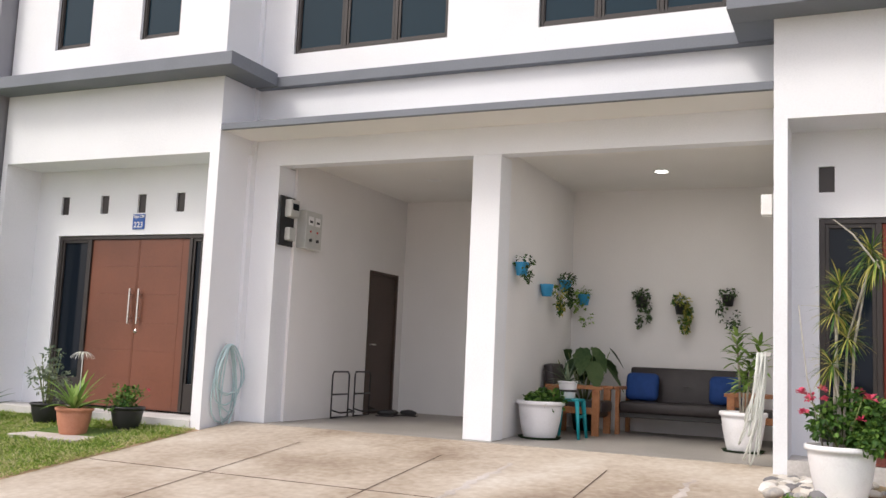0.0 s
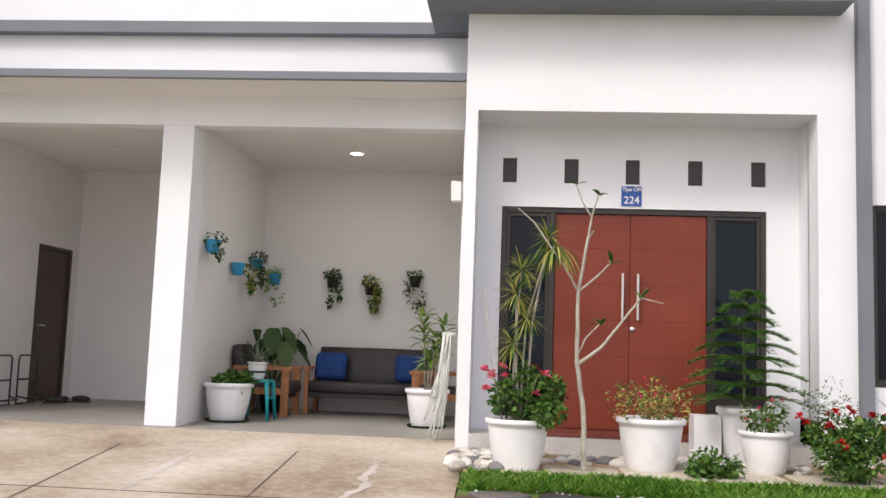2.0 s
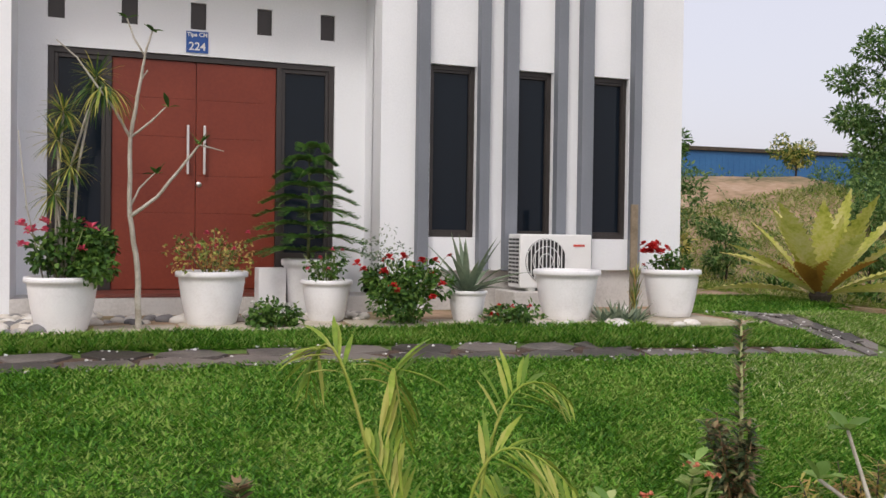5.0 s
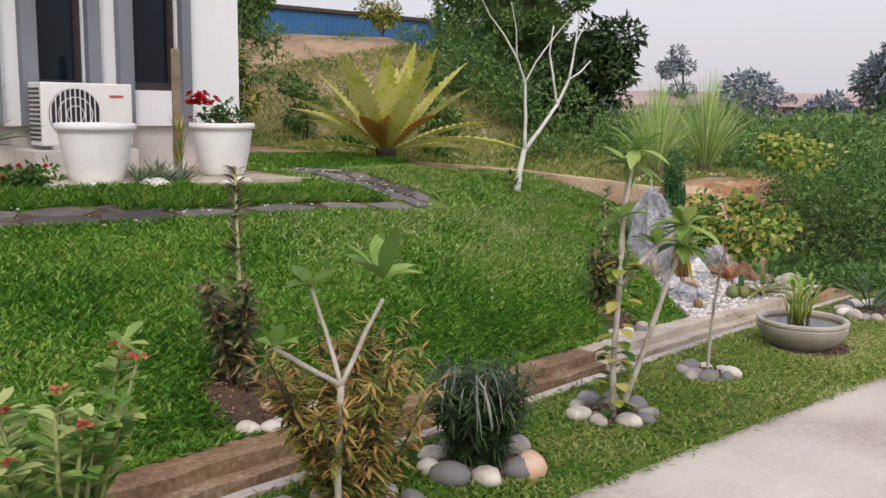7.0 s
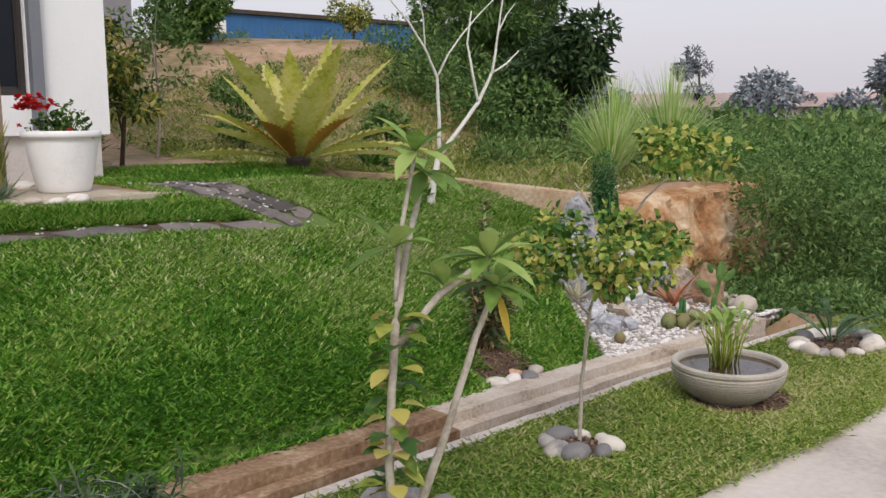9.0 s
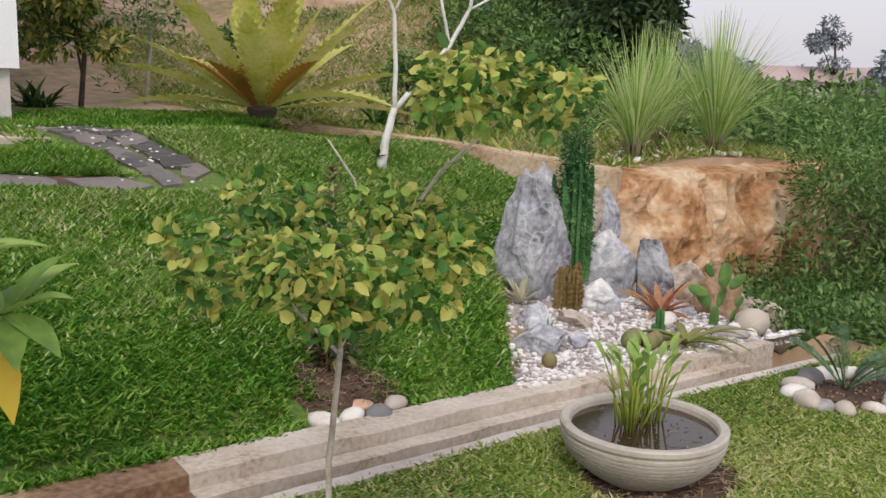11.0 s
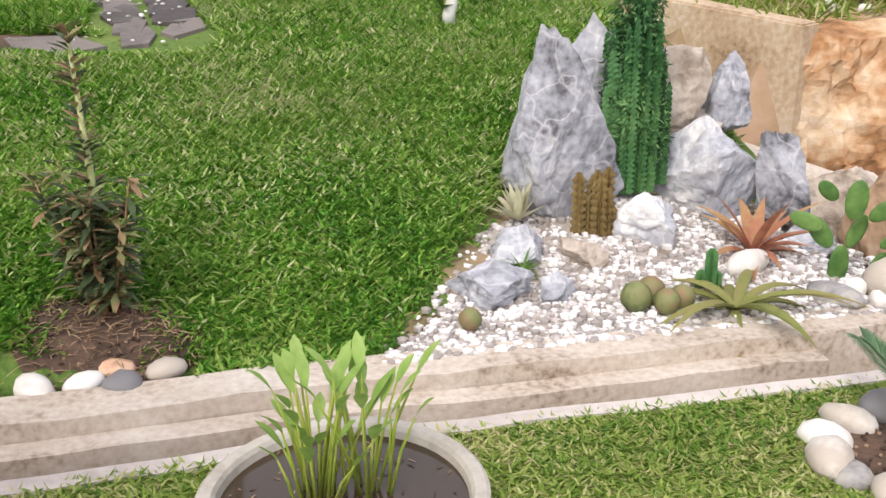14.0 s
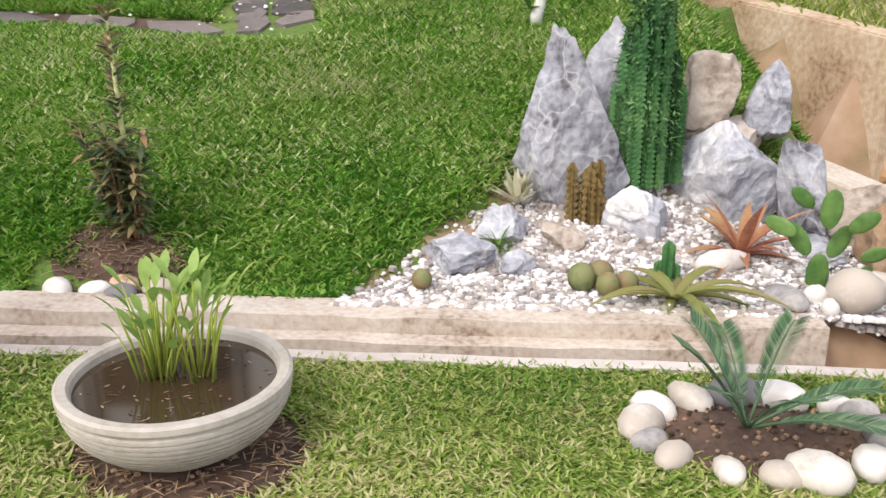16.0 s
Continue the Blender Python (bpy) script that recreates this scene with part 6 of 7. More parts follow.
WX = -3.06
for at, wall, pm, lf_, sd, dr, n, lab in (
        ((WX, 9.78, 2.97), (1, 0, 0), "blue_pot", "leaf_dark", 201, 0.1, 110, "blue wall planter with dark pointed leaves"),
        ((WX, 10.75, 2.80), (1, 0, 0), "blue_pot", "leaf_yellow", 202, 0.2, 0, "empty blue wall planter on the white wall"),
        ((WX, 11.15, 2.72), (1, 0, 0), None, "leaf_yellow", 207, 0.15, 170, "pale trailing creeper on the white wall"),
        ((WX, 11.55, 2.92), (1, 0, 0), "blue_pot", "leaf_dark", 203, 0.2, 230, "blue wall planter with a dark drooping plant"),
        ((-2.86, 12.2, 2.78), (0, -1, 0), "blue_pot", "leaf_plum", 204, 0.35, 150, "blue wall planter with a climbing variegated creeper"),
        ((-2.06, 12.2, 2.76), (0, -1, 0), "black_plastic", "leaf_dark", 205, 0.3, 260, "black wall planter with a dark trailing plant"),
        ((-1.54, 12.2, 2.68), (0, -1, 0), "black_plastic", "leaf_yellow", 206, 0.25, 420, "black wall planter with a bushy green fern"),
        ((-0.94, 12.2, 2.80), (0, -1, 0), "black_plastic", "leaf_dark", 208, 0.35, 170, "black wall planter with thin dark trailing stems")):
    if n:
        hanging_plant(at, wall, pm, lf_, sd, dr, n, lab)
    else:
        t = thing("wall_planter", at, lab, "wall planter", "planters on the carport walls")
        part("pot", lathe(bmesh.new(), [(0.06, -0.08), (0.085, 0.06), (0.09, 0.07), (0.08, 0.07), (0.0, 0.05)], 18), M[pm], t, smooth=True).matrix_basis = pose(0.095, 0, 0)


def armchair(name, at, turn, label, width, cushions, group=""):
    """Wooden armed seat with dark upholstery; it faces its own -y."""
    t = thing(name, at, label, "sofa" if width > 1 else "armchair", group, turn)
    w = width / 2
    for sx in (-1, 1):
        a, b = (sx * w, sx * (w - 0.05)) if sx < 0 else (w - 0.05, w)
        for y0 in (-0.33, 0.25):
            part("leg", blocks(((a, y0, 0), (b, y0 + 0.09, 0.56)), bevel=0.004), M["wood"], t)
        part("armrest", blocks(((a - 0.012, -0.36, 0.56), (b + 0.012, 0.36, 0.60)), bevel=0.005), M["wood"], t)
        part("side_rail", blocks(((a + 0.008, -0.24, 0.26), (b - 0.008, 0.25, 0.34)), bevel=0.004), M["wood"], t)
    part("seat", blocks(((-w + 0.055, -0.36, 0.28), (w - 0.055, 0.26, 0.42)), bevel=0.03), M["leather"], t, smooth=True)
    bk = part("backrest", blocks(((-w + 0.055, -0.06, 0.0), (w - 0.055, 0.06, 0.50)), bevel=0.03), M["leather"], t, smooth=True)
    bk.matrix_basis = pose(0, 0.27, 0.36, -10)
    n = 3 if width > 1 else 1
    for k in range(n):
        x = -w + (width) * (k + 0.5) / n
        part("button", blocks(((x - 0.05, 0.155, 0.62), (x + 0.05, 0.17, 0.63)), bevel=0.003), M["leather"], t)
    part("front_bar", blocks(((-w + 0.05, -0.30, 0.22), (w - 0.05, -0.26, 0.28)), bevel=0.004), M["black_metal"], t)
    return t


sofa = armchair("sofa", (-1.42, 11.75, FLOOR), 0, "dark leather sofa with wooden arms against the back wall", 1.62, 2)
for x in (-1.98, -0.92):
    t = thing("cushion", (x, 11.82, FLOOR + 0.43), "plump blue cloth cushion leaning on the sofa", "cushion", "cushions on the sofa")
    bm = blocks(((-0.21, -0.07, 0.0), (0.21, 0.07, 0.36)), bevel=0.06)
    part("cover", bm, M["cushion"], t, smooth=True).matrix_basis = pose(0, 0, 0, -14)
armchair("armchair", (-2.62, 11.15, FLOOR), 90, "wooden armchair with dark upholstery beside the potted plants", 0.62, 1)
armchair("armchair", (-0.48, 11.3, FLOOR), -90, "wooden armchair with dark upholstery near the pier", 0.62, 1)


def stool(at):
    t = thing("stool", at, "teal plastic stool carrying a small patterned pot", "stool")
    part("seat", blocks(((-0.15, -0.15, 0.43), (0.15, 0.15, 0.46)), bevel=0.012), M["teal"], t)
    for sx in (-1, 1):
        for sy in (-1, 1):
            b = Buf()
            b.tube([(sx * 0.17, sy * 0.17, 0.0), (sx * 0.13, sy * 0.13, 0.435)], [0.018, 0.03], 6)
            b.ob("leg", M["teal"], t)
        part("rail", blocks(((sx * 0.15 - 0.008, -0.13, 0.24), (sx * 0.15 + 0.008, 0.13, 0.27))), M["teal"], t)
    return t


stool((-2.52, 10.35, FLOOR))
t = pot((-2.55, 10.38, FLOOR + 0.46), 0.12, 0.20, "small white pot with black bands and a spiky aloe")
part("band", lathe(bmesh.new(), [(0.102, 0.075), (0.104, 0.078), (0.106, 0.098), (0.104, 0.1)], 24), M["black_plastic"], t, "black zigzag band")
lf = Buf()
rng = random.Random(211)
for k in range(26):
    a, e = k * 2.4, rng.uniform(0.2, 1.3)
    lf.leaf((0, 0, 0.17), (math.cos(a) * math.cos(e), math.sin(a) * math.cos(e), math.sin(e)), rng.uniform(0.22, 0.38), 0.02, 0.7, 5, 0.6, 0.6)
lf.ob("foliage", M["leaf_grey"], t)
t = pot((-2.76, 10.0, FLOOR), 0.28, 0.43, "large white plastic pot with low leafy plants on a green saucer", saucer=True)
rose(t, (0, 0, 0.36), 0.28, 0.16, 213, 0, "petal_red", "leaf", 420, leafsize=0.07)
t = pot((-0.55, 10.3, FLOOR), 0.255, 0.43, "large white plastic pot with a leafy variegated dracaena on a saucer", saucer=True)
st, lf = Buf(), Buf()
for x, h in ((-0.05, 0.95), (0.05, 0.7), (0.12, 0.85), (0.0, 0.45)):
    st.tube([(x * 0.5, 0, 0.34), (x, 0, 0.34 + h * 0.6), (x * 1.5, 0, 0.34 + h * 0.9)], [0.014, 0.012, 0.008], 6)
    for lvl in range(4):
        whorl(lf, (x * 1.4, 0, 0.34 + h * (0.65 + 0.1 * lvl)), 9, 0.2, 0.045, rng, (-0.1, 1.1), 0.6)
st.ob("cane", M["bark"], t)
lf.ob("foliage", M["leaf_plum"], t)
t = thing("alocasia", (-2.72, 11.75, FLOOR), "dark alocasia with big scalloped leaves behind the armchair", "houseplant")
part("pot", lathe(bmesh.new(), [(0.13, 0), (0.19, 0.3), (0.2, 0.32), (0.17, 0.3), (0, 0.28)], 24), M["black_plastic"], t, smooth=True)
st, lf = Buf(), Buf()
for k in range(13):
    a = k * 2.4
    q, h = rng.uniform(0.12, 0.42), rng.uniform(0.75, 1.15)
    tip = Vector((math.cos(a) * q, math.sin(a) * q * 0.6, h))
    st.tube([(0, 0, 0.28), tip * 0.6 + Vector((0, 0, 0.1)), tip], [0.012, 0.01, 0.006], 5)
    lf.leaf(tip + Vector((0, 0, 0.04)), (math.cos(a) * 0.5, math.sin(a) * 0.4, -0.55), rng.uniform(0.32, 0.46), 0.24, 0.3, 8, 0.25, 0.8, 0.1)
st.ob("stalk_growth", M["stem"], t)
lf.ob("foliage", M["leaf_dark"], t)

# electric meters
t = thing("meter_board", (-5.9, 9.27, 3.5), "black meter board with a grey electricity meter on the carport wall", "electricity meter")
part("board", blocks(((0.0, -0.19, -0.31), (0.02, 0.12, 0.31)), bevel=0.003), M["black_plastic"], t)
part("meter", blocks(((0.02, -0.10, 0.05), (0.12, 0.09, 0.27)), bevel=0.01), M["grey_box"], t)
part("meter_window", blocks(((0.121, -0.07, 0.14), (0.124, 0.06, 0.22))), M["glass"], t)
part("breaker", blocks(((0.02, -0.08, -0.24), (0.10, 0.06, -0.08)), bevel=0.01), M["grey_box"], t)
t = thing("switch_box", (-5.9, 9.68, 3.44), "grey control box with dials and small red lamps on the wall", "control box")
part("case", blocks(((0.0, -0.19, -0.24), (0.14, 0.19, 0.24)), bevel=0.008), M["grey_box"], t)
for y in (-0.08, 0.08):
    part("gauge", blocks(((0.14, y - 0.055, 0.06), (0.146, y + 0.055, 0.17)), bevel=0.002), M["white_gloss"], t)
    part("gauge_scale", blocks(((0.1465, y - 0.035, 0.09), (0.149, y + 0.035, 0.12))), M["black_plastic"], t)
    kb = part("knob", lathe(bmesh.new(), [(0.022, 0), (0.02, 0.02), (0, 0.02)], 14), M["black_plastic"], t)
    kb.matrix_basis = pose(0.14, y, -0.13, 0, 90)
    lp = part("signal_lamp", lathe(bmesh.new(), [(0.014, 0), (0.012, 0.012), (0, 0.014)], 12), M["red_mark"], t)
    lp.matrix_basis = pose(0.14, y, -0.02, 0, 90)
t = thing("switch_box", (-0.15, 8.96, 3.50), "small white switch box high on the carport wall", "control box")
part("case", blocks(((-0.10, -0.07, -0.1), (0.0, 0.07, 0.1)), bevel=0.008), M["white_gloss"], t)
part("flap", blocks(((-0.106, -0.06, 0.0), (-0.10, 0.06, 0.09)), bevel=0.002), M["grey_box"], t)

# folded rack and shoes
for dy in (10.32, 10.92):
    t = thing("metal_rack", (-5.74, dy, FLOOR), "black tubular metal rack standing against the wall", "rack", "racks by the side door")
    for k, pts in enumerate(([(0, 0, 0.02), (0, 0, 0.58), (0, 0.03, 0.62), (0, 0.40, 0.62), (0, 0.44, 0.58), (0, 0.44, 0.02), (0, 0, 0.02)], [(0, 0, 0.32), (0, 0.44, 0.32)], [(0, 0, 0.12), (0.12, 0.02, 0.09), (0.12, 0.42, 0.09), (0, 0.44, 0.12)])):
        b = Buf()
        b.tube(pts, [0.012] * len(pts), 6)
        b.ob("bar", M["black_metal"], t)
for k, (x, y, a) in enumerate(((-5.55, 11.5, 20), (-5.5, 11.62, 80), (-5.35, 11.85, 10))):
    t = thing("shoe", (x, y, FLOOR), "dark shoe on the carport floor by the side door", "shoe", "shoes by the side door", a)
    bm = stone_mesh(30 + k, 0.05)
    part("upper", bm, M["black_plastic"], t, smooth=True).matrix_basis = pose(0, 0, 0.05) @ Matrix.Diagonal((0.26, 0.1, 0.09, 1))
    part("sole", blocks(((-0.13, -0.045, 0.0), (0.13, 0.045, 0.02)), bevel=0.008), M["leather"], t)


def hose(at, mat, w, h, loops, seed, axis, label):
    t = thing("garden_hose", at, label, "garden hose")
    rr = random.Random(seed)
    b = Buf()
    pts = []
    for k in range(loops * 16 + 1):
        a = k * 2 * math.pi / 16
        lw, lh = w * (0.75 + 0.3 * math.sin(k / 16 * 2.1 + 1)), h * (0.8 + 0.2 * math.sin(k / 16 * 1.7))
        u, z = math.sin(a) * lw / 2 * (0.55 + 0.45 * (1 - math.cos(a)) / 2 * 1.4), -lh * (1 - math.cos(a)) / 2
        o = 0.02 + 0.012 * (k / 16)
        pts.append((u, -o, z) if axis == "y" else ((o, u, z) if axis == "x" else (-o - 0.20 * ((1 - math.cos(a)) / 2) ** 2 * (0.6 + 0.4 * math.sin(k / 16 * 2.7)), u, z)))
    b.tube(pts, [0.009] * len(pts), 6)
    b.ob("coil", M[mat], t)
    part("hook", blocks(((-0.01, -0.01, -0.03), (0.05, 0.01, 0.01)) if axis == "x" else ((-0.05, -0.01, -0.03), (0.01, 0.01, 0.01)), bevel=0.002), M["steel"], t)
    return t


hose((-6.35, 8.80, 1.95), "hose_blue", 0.58, 0.98, 7, 1, "x", "pale blue garden hose coiled on a hook at the pier")
hose((-0.17, 8.85, 2.08), "hose", 0.36, 1.05, 7, 2, "-x", "pale garden hose hung in long loops by the pier")
for x in (-4.68, -1.60):
    t = thing("ceiling_light", (x, 10.93, 4.30), "round recessed ceiling light, lit" if x > -2 else "round recessed ceiling light, off", "ceiling light")
    part("rim", lathe(bmesh.new(), [(0.085, -0.012), (0.1, -0.008), (0.1, 0.0), (0.08, 0.0), (0.08, -0.010)], 28), M["white_gloss"], t)
    lens = bmesh.new()
    bmesh.ops.create_circle(lens, cap_ends=True, segments=24, radius=0.078, matrix=Matrix.Translation((0, 0, -0.013)))
    part("diffuser", lens, M["lamp" if x > -2 else "white_gloss"], t)

# ---- outdoor unit ----
t = thing("outdoor_unit", (4.43, 7.98, 1.21), "white air conditioning outdoor unit with a round fan grille", "air conditioner")
part("case", blocks(((0, 0, 0.03), (0.76, 0.28, 0.54)), bevel=0.012), M["white_gloss"], t)
part("fan_recess", lathe(bmesh.new(), [(0.215, 0), (0.215, 0.004), (0.0, 0.004)], 36), M["black_plastic"], t).matrix_basis = pose(0.27, 0.0, 0.285, 90)
for k in range(11):
    xx = -0.2 + 0.04 * k
    hh = math.sqrt(max(0.0004, 0.21 ** 2 - xx * xx))
    part("grille_bar", blocks(((0.27 + xx - 0.004, -0.016, 0.285 - hh), (0.27 + xx + 0.004, -0.008, 0.285 + hh))), M["white_gloss"], t)
for r in (0.07, 0.14, 0.21):
    b = Buf()
    pts = [(0.27 + r * math.cos(a), -0.012, 0.285 + r * math.sin(a)) for a in [k * math.pi / 18 for k in range(37)]]
    b.tube(pts, [0.004] * 37, 5)
    b.ob("grille_ring", M["white_gloss"], t)
for k in range(12):
    for j in range(3):
        part("side_louvre", blocks(((-0.006, 0.03 + j * 0.08, 0.07 + k * 0.037), (-0.001, 0.09 + j * 0.08, 0.09 + k * 0.037))), M["black_plastic"], t)
part("badge", blocks(((0.56, -0.005, 0.425), (0.68, -0.001, 0.445))), M["red_mark"], t)
for x in (0.08, 0.62):
    part("foot", blocks(((x, -0.02, 0.0), (x + 0.07, 0.3, 0.03)), bevel=0.003), M["grey_box"], t)
structure("unit_pad", blocks(((4.34, 7.9, 0.9), (5.2, 8.36, 1.208)), bevel=0.01), M["plinth"], "cement pad under the outdoor unit")
for x, y in ((2.13, 8.24),):
    t = thing("plant_stand", (x, y, 0.98), "plain white box planter beside the pots", "planter")
    part("body", blocks(((-0.12, -0.12, 0), (0.12, 0.12, 0.44)), bevel=0.006), M["pot_white"], t)

# pebbles by the step
rng = random.Random(301)
for k in range(210):
    x, y = rng.uniform(-0.05, 2.9), rng.uniform(7.72, 8.36)
    if k < 80:
        x, y = rng.uniform(-0.08, 0.35), rng.uniform(7.2, 8.36)
    s = rng.uniform(0.07, 0.14)
    stone(x, y, (s * 1.2, s, s * 0.7), 3000 + k, rng.choice(["stone", "stone", "stone_pale"]), 0.975, "river stones by the step")
for k in range(34):
    x, y = rng.uniform(3.9, 5.9), rng.choice([rng.uniform(7.6, 8.2), rng.uniform(6.93, 7.1)])
    s = rng.uniform(0.08, 0.17)
    stone(x, y, (s * 1.3, s, s * 0.55), 3200 + k, "stone_pale", gz(x, y) - 0.01, "river stones by the wall")

# paving slabs round the pots
pav = thing("stone_edging", (0, 0, 0), "beige stone slabs laid under the pots", "paving")
rng = random.Random(303)
x = 0.3
while x < 6.0:
    w = rng.uniform(0.35, 0.7)
    y0, y1 = 6.98 + rng.uniform(-0.03, 0.05), 7.62 + rng.uniform(-0.1, 0.1)
    zt = min(gz(x + w / 2, 6.98), gz(x + w / 2, 7.3)) + 0.03
    bm = bmesh.new()
    c = [(x + rng.uniform(0, 0.03), y0), (x + w - rng.uniform(0.01, 0.04), y0 + rng.uniform(-0.04, 0.04)), (x + w - rng.uniform(0.01, 0.05), y1), (x + rng.uniform(0, 0.04), y1 + rng.uniform(-0.04, 0.04))]
    lo, hi = [bm.verts.new((*p, zt - 0.12)) for p in c], [bm.verts.new((*p, zt)) for p in c]
    bm.faces.new(hi)
    for k in range(4):
        bm.faces.new((lo[k], lo[(k + 1) % 4], hi[(k + 1) % 4], hi[k]))
    bmesh.ops.bevel(bm, geom=[e for e in bm.edges if e.verts[0] in hi and e.verts[1] in hi], offset=0.008, segments=1)
    part("slab", bm, M["paver"], pav)
    x += w + 0.005
for (xa, xb, ya, yb) in ((5.26, 6.06, 7.0, 7.75), (4.25, 4.8, 6.95, 7.6)):
    part("slab", blocks(((xa, ya, 0.88), (xb, yb, 1.0)), bevel=0.012), M["paver"], pav)

# slate path
path = thing("slate_path", (0, 0, 0), "path of uneven dark slate pieces with pale chips", "path")
rng = random.Random(305)


def slate(cx, cy, w, d, turn):
    bm = bmesh.new()
    n = rng.randint(5, 7)
    pts = []
    for k in range(n):
        a = 2 * math.pi * k / n + rng.uniform(-0.25, 0.25)
        q = rng.uniform(0.85, 1.12)
        ca, sa = math.cos(turn), math.sin(turn)
        px, py = w * q * math.cos(a), d * q * math.sin(a)
        pts.append((cx + px * ca - py * sa, cy + px * sa + py * ca))
    top = [bm.verts.new((p[0], p[1], gz(*p) + 0.018 + rng.uniform(-0.006, 0.008))) for p in pts]
    low = [bm.verts.new((p[0] * 1.0, p[1], gz(*p) - 0.04)) for p in pts]
    bm.faces.new(top)
    for k in range(n):
        bm.faces.new((low[k], low[(k + 1) % n], top[(k + 1) % n], top[k]))
    part("slate", bm, M["slate"], path)


x = 0.02
while x < 6.6:
    w = rng.uniform(0.22, 0.36)
    if x < 4.2:
        slate(x + w, 6.08 + rng.uniform(-0.03, 0.03), w * 1.02, 0.16, 0)
        slate(x + w + 0.1, 6.33 + rng.uniform(-0.03, 0.03), w * 0.95, 0.14, 0)
    else:
        slate(x + w, 6.12 + rng.uniform(-0.03, 0.03), w * 0.9, 0.12, 0)
    x += 2 * w * 0.97
for k in range(9):
    u = k / 8
    slate(7.08 - 0.38 * u, 6.4 + 1.25 * u, 0.15, 0.11, 1.2 + rng.uniform(-0.5, 0.5))
    slate(6.87 - 0.38 * u, 6.25 + 1.25 * u, 0.14, 0.10, 1.2 + rng.uniform(-0.5, 0.5))
structure("path_bed", grid_sheet([0.06 + 0.252 * i for i in range(27)], [5.93, 6.05, 6.2, 6.35, 6.47], lambda x, y: gz(x, y) + (0.004 if 5.94 < y < 6.46 else -0.03)), M["soil"], "dark grit under the slate path")
cb = Buf()
for k in range(190):
    x, y = rng.uniform(0.1, 7.1), rng.choice([5.95, 6.2, 6.45]) + rng.gauss(0, 0.03)
    cb.ball((x, y, gz(x, y) + 0.022), rng.uniform(0.006, 0.016), 0.5, 5, 3)
for k in range(70):
    u = rng.random()
    x, y = 6.87 - 0.38 * u + rng.gauss(0, 0.14), 6.5 + 1.25 * u
    cb.ball((x, y, gz(x, y) + 0.022), rng.uniform(0.006, 0.016), 0.5, 5, 3)
tagged(cb.ob("chips", M["gravel"], smooth=False), label="pale stone chips along the slate path", kind="stuff")

# the front of the next house
for at, r, h, mt, leaf, sd, lab, w, hh in (((-7.45, 7.6, 0.86), 0.21, 0.31, "terracotta", "leaf_plum", 311, "terracotta pot with broad strap leaves on a paving slab", 0.3, 0.45),
                                         ((-7.1, 8.05, 0.92), 0.20, 0.27, "black_plastic", "leaf", 312, "black pot with a small pink-flowered plant", 0.28, 0.25),
                                         ((-8.3, 8.0, 0.92), 0.20, 0.24, "black_plastic", "leaf_grey", 313, "black pot with a slender grey-green shrub", 0.26, 0.75)):
    t = pot(at, r, h, lab, mt, "pots before the next house")
    if sd == 311:
        lf, fl = Buf(), Buf()
        for k in range(30):
            a, e = k * 2.4, rng.uniform(0.5, 1.3)
            lf.leaf((0, 0, h - 0.05), (math.cos(a) * math.cos(e), math.sin(a) * math.cos(e), math.sin(e)), rng.uniform(0.35, 0.6), 0.05, 0.9, 6, 0.4, 0.8)
        for k in range(14):
            a = k * 0.45
            fl.leaf((0.05, 0, h + 0.62), (math.cos(a), math.sin(a), 0.5), 0.18, 0.012, 1.8, 5)
        fl.tube([(0.05, 0, h), (0.05, 0, h + 0.62)], [0.006, 0.005], 5)
        lf.ob("foliage", M[leaf], t)
        fl.ob("lily", M["petal_white"], t)
    else:
        rose(t, (0, 0, h * 0.85), w, hh, sd, 5 if sd == 312 else 0, "petal_pink", leaf, 330, 0.035, 0.05)
t = thing("lily_clump", (-9.3, 7.7, 0.9), "clump of strap leaves before the next house", "plant")
lf = Buf()
for k in range(30):
    a, e = k * 2.4, rng.uniform(0.4, 1.3)
    lf.leaf((0, 0, 0), (math.cos(a) * math.cos(e), math.sin(a) * math.cos(e), math.sin(e)), rng.uniform(0.4, 0.8), 0.05, 0.8, 6, 0.4, 0.8)
lf.ob("foliage", M["leaf"], t)
t = thing("paving_slab", (-7.45, 7.45, 0.83), "pale square paving slab in the grass", "paving slab")
part("slab", blocks(((-0.5, -0.3, -0.05), (0.5, 0.45, 0.045)), bevel=0.01), M["road"], t)

# driveway joints
structure("driveway_joint", blocks(*[((-6.25, y, drive_z(0, y) - 0.1), (-0.05, y + 0.014, drive_z(0, y) + 0.003)) for y in (6.66, 2.6)]), M["soil"], "dark open joint across the driveway")
for x in (-3.2, -1.53, -4.85):
    bm = bmesh.new()
    q = [bm.verts.new(p) for p in ((x, 2.7, drive_z(0, 2.7) + 0.004), (x + 0.012, 2.7, drive_z(0, 2.7) + 0.004), (x + 0.012, 8.2, drive_z(0, 8.2) + 0.004), (x, 8.2, drive_z(0, 8.2) + 0.004))]
    bm.faces.new(q)
    structure("driveway_joint", bm, M["soil"], "dark open joint along the driveway")

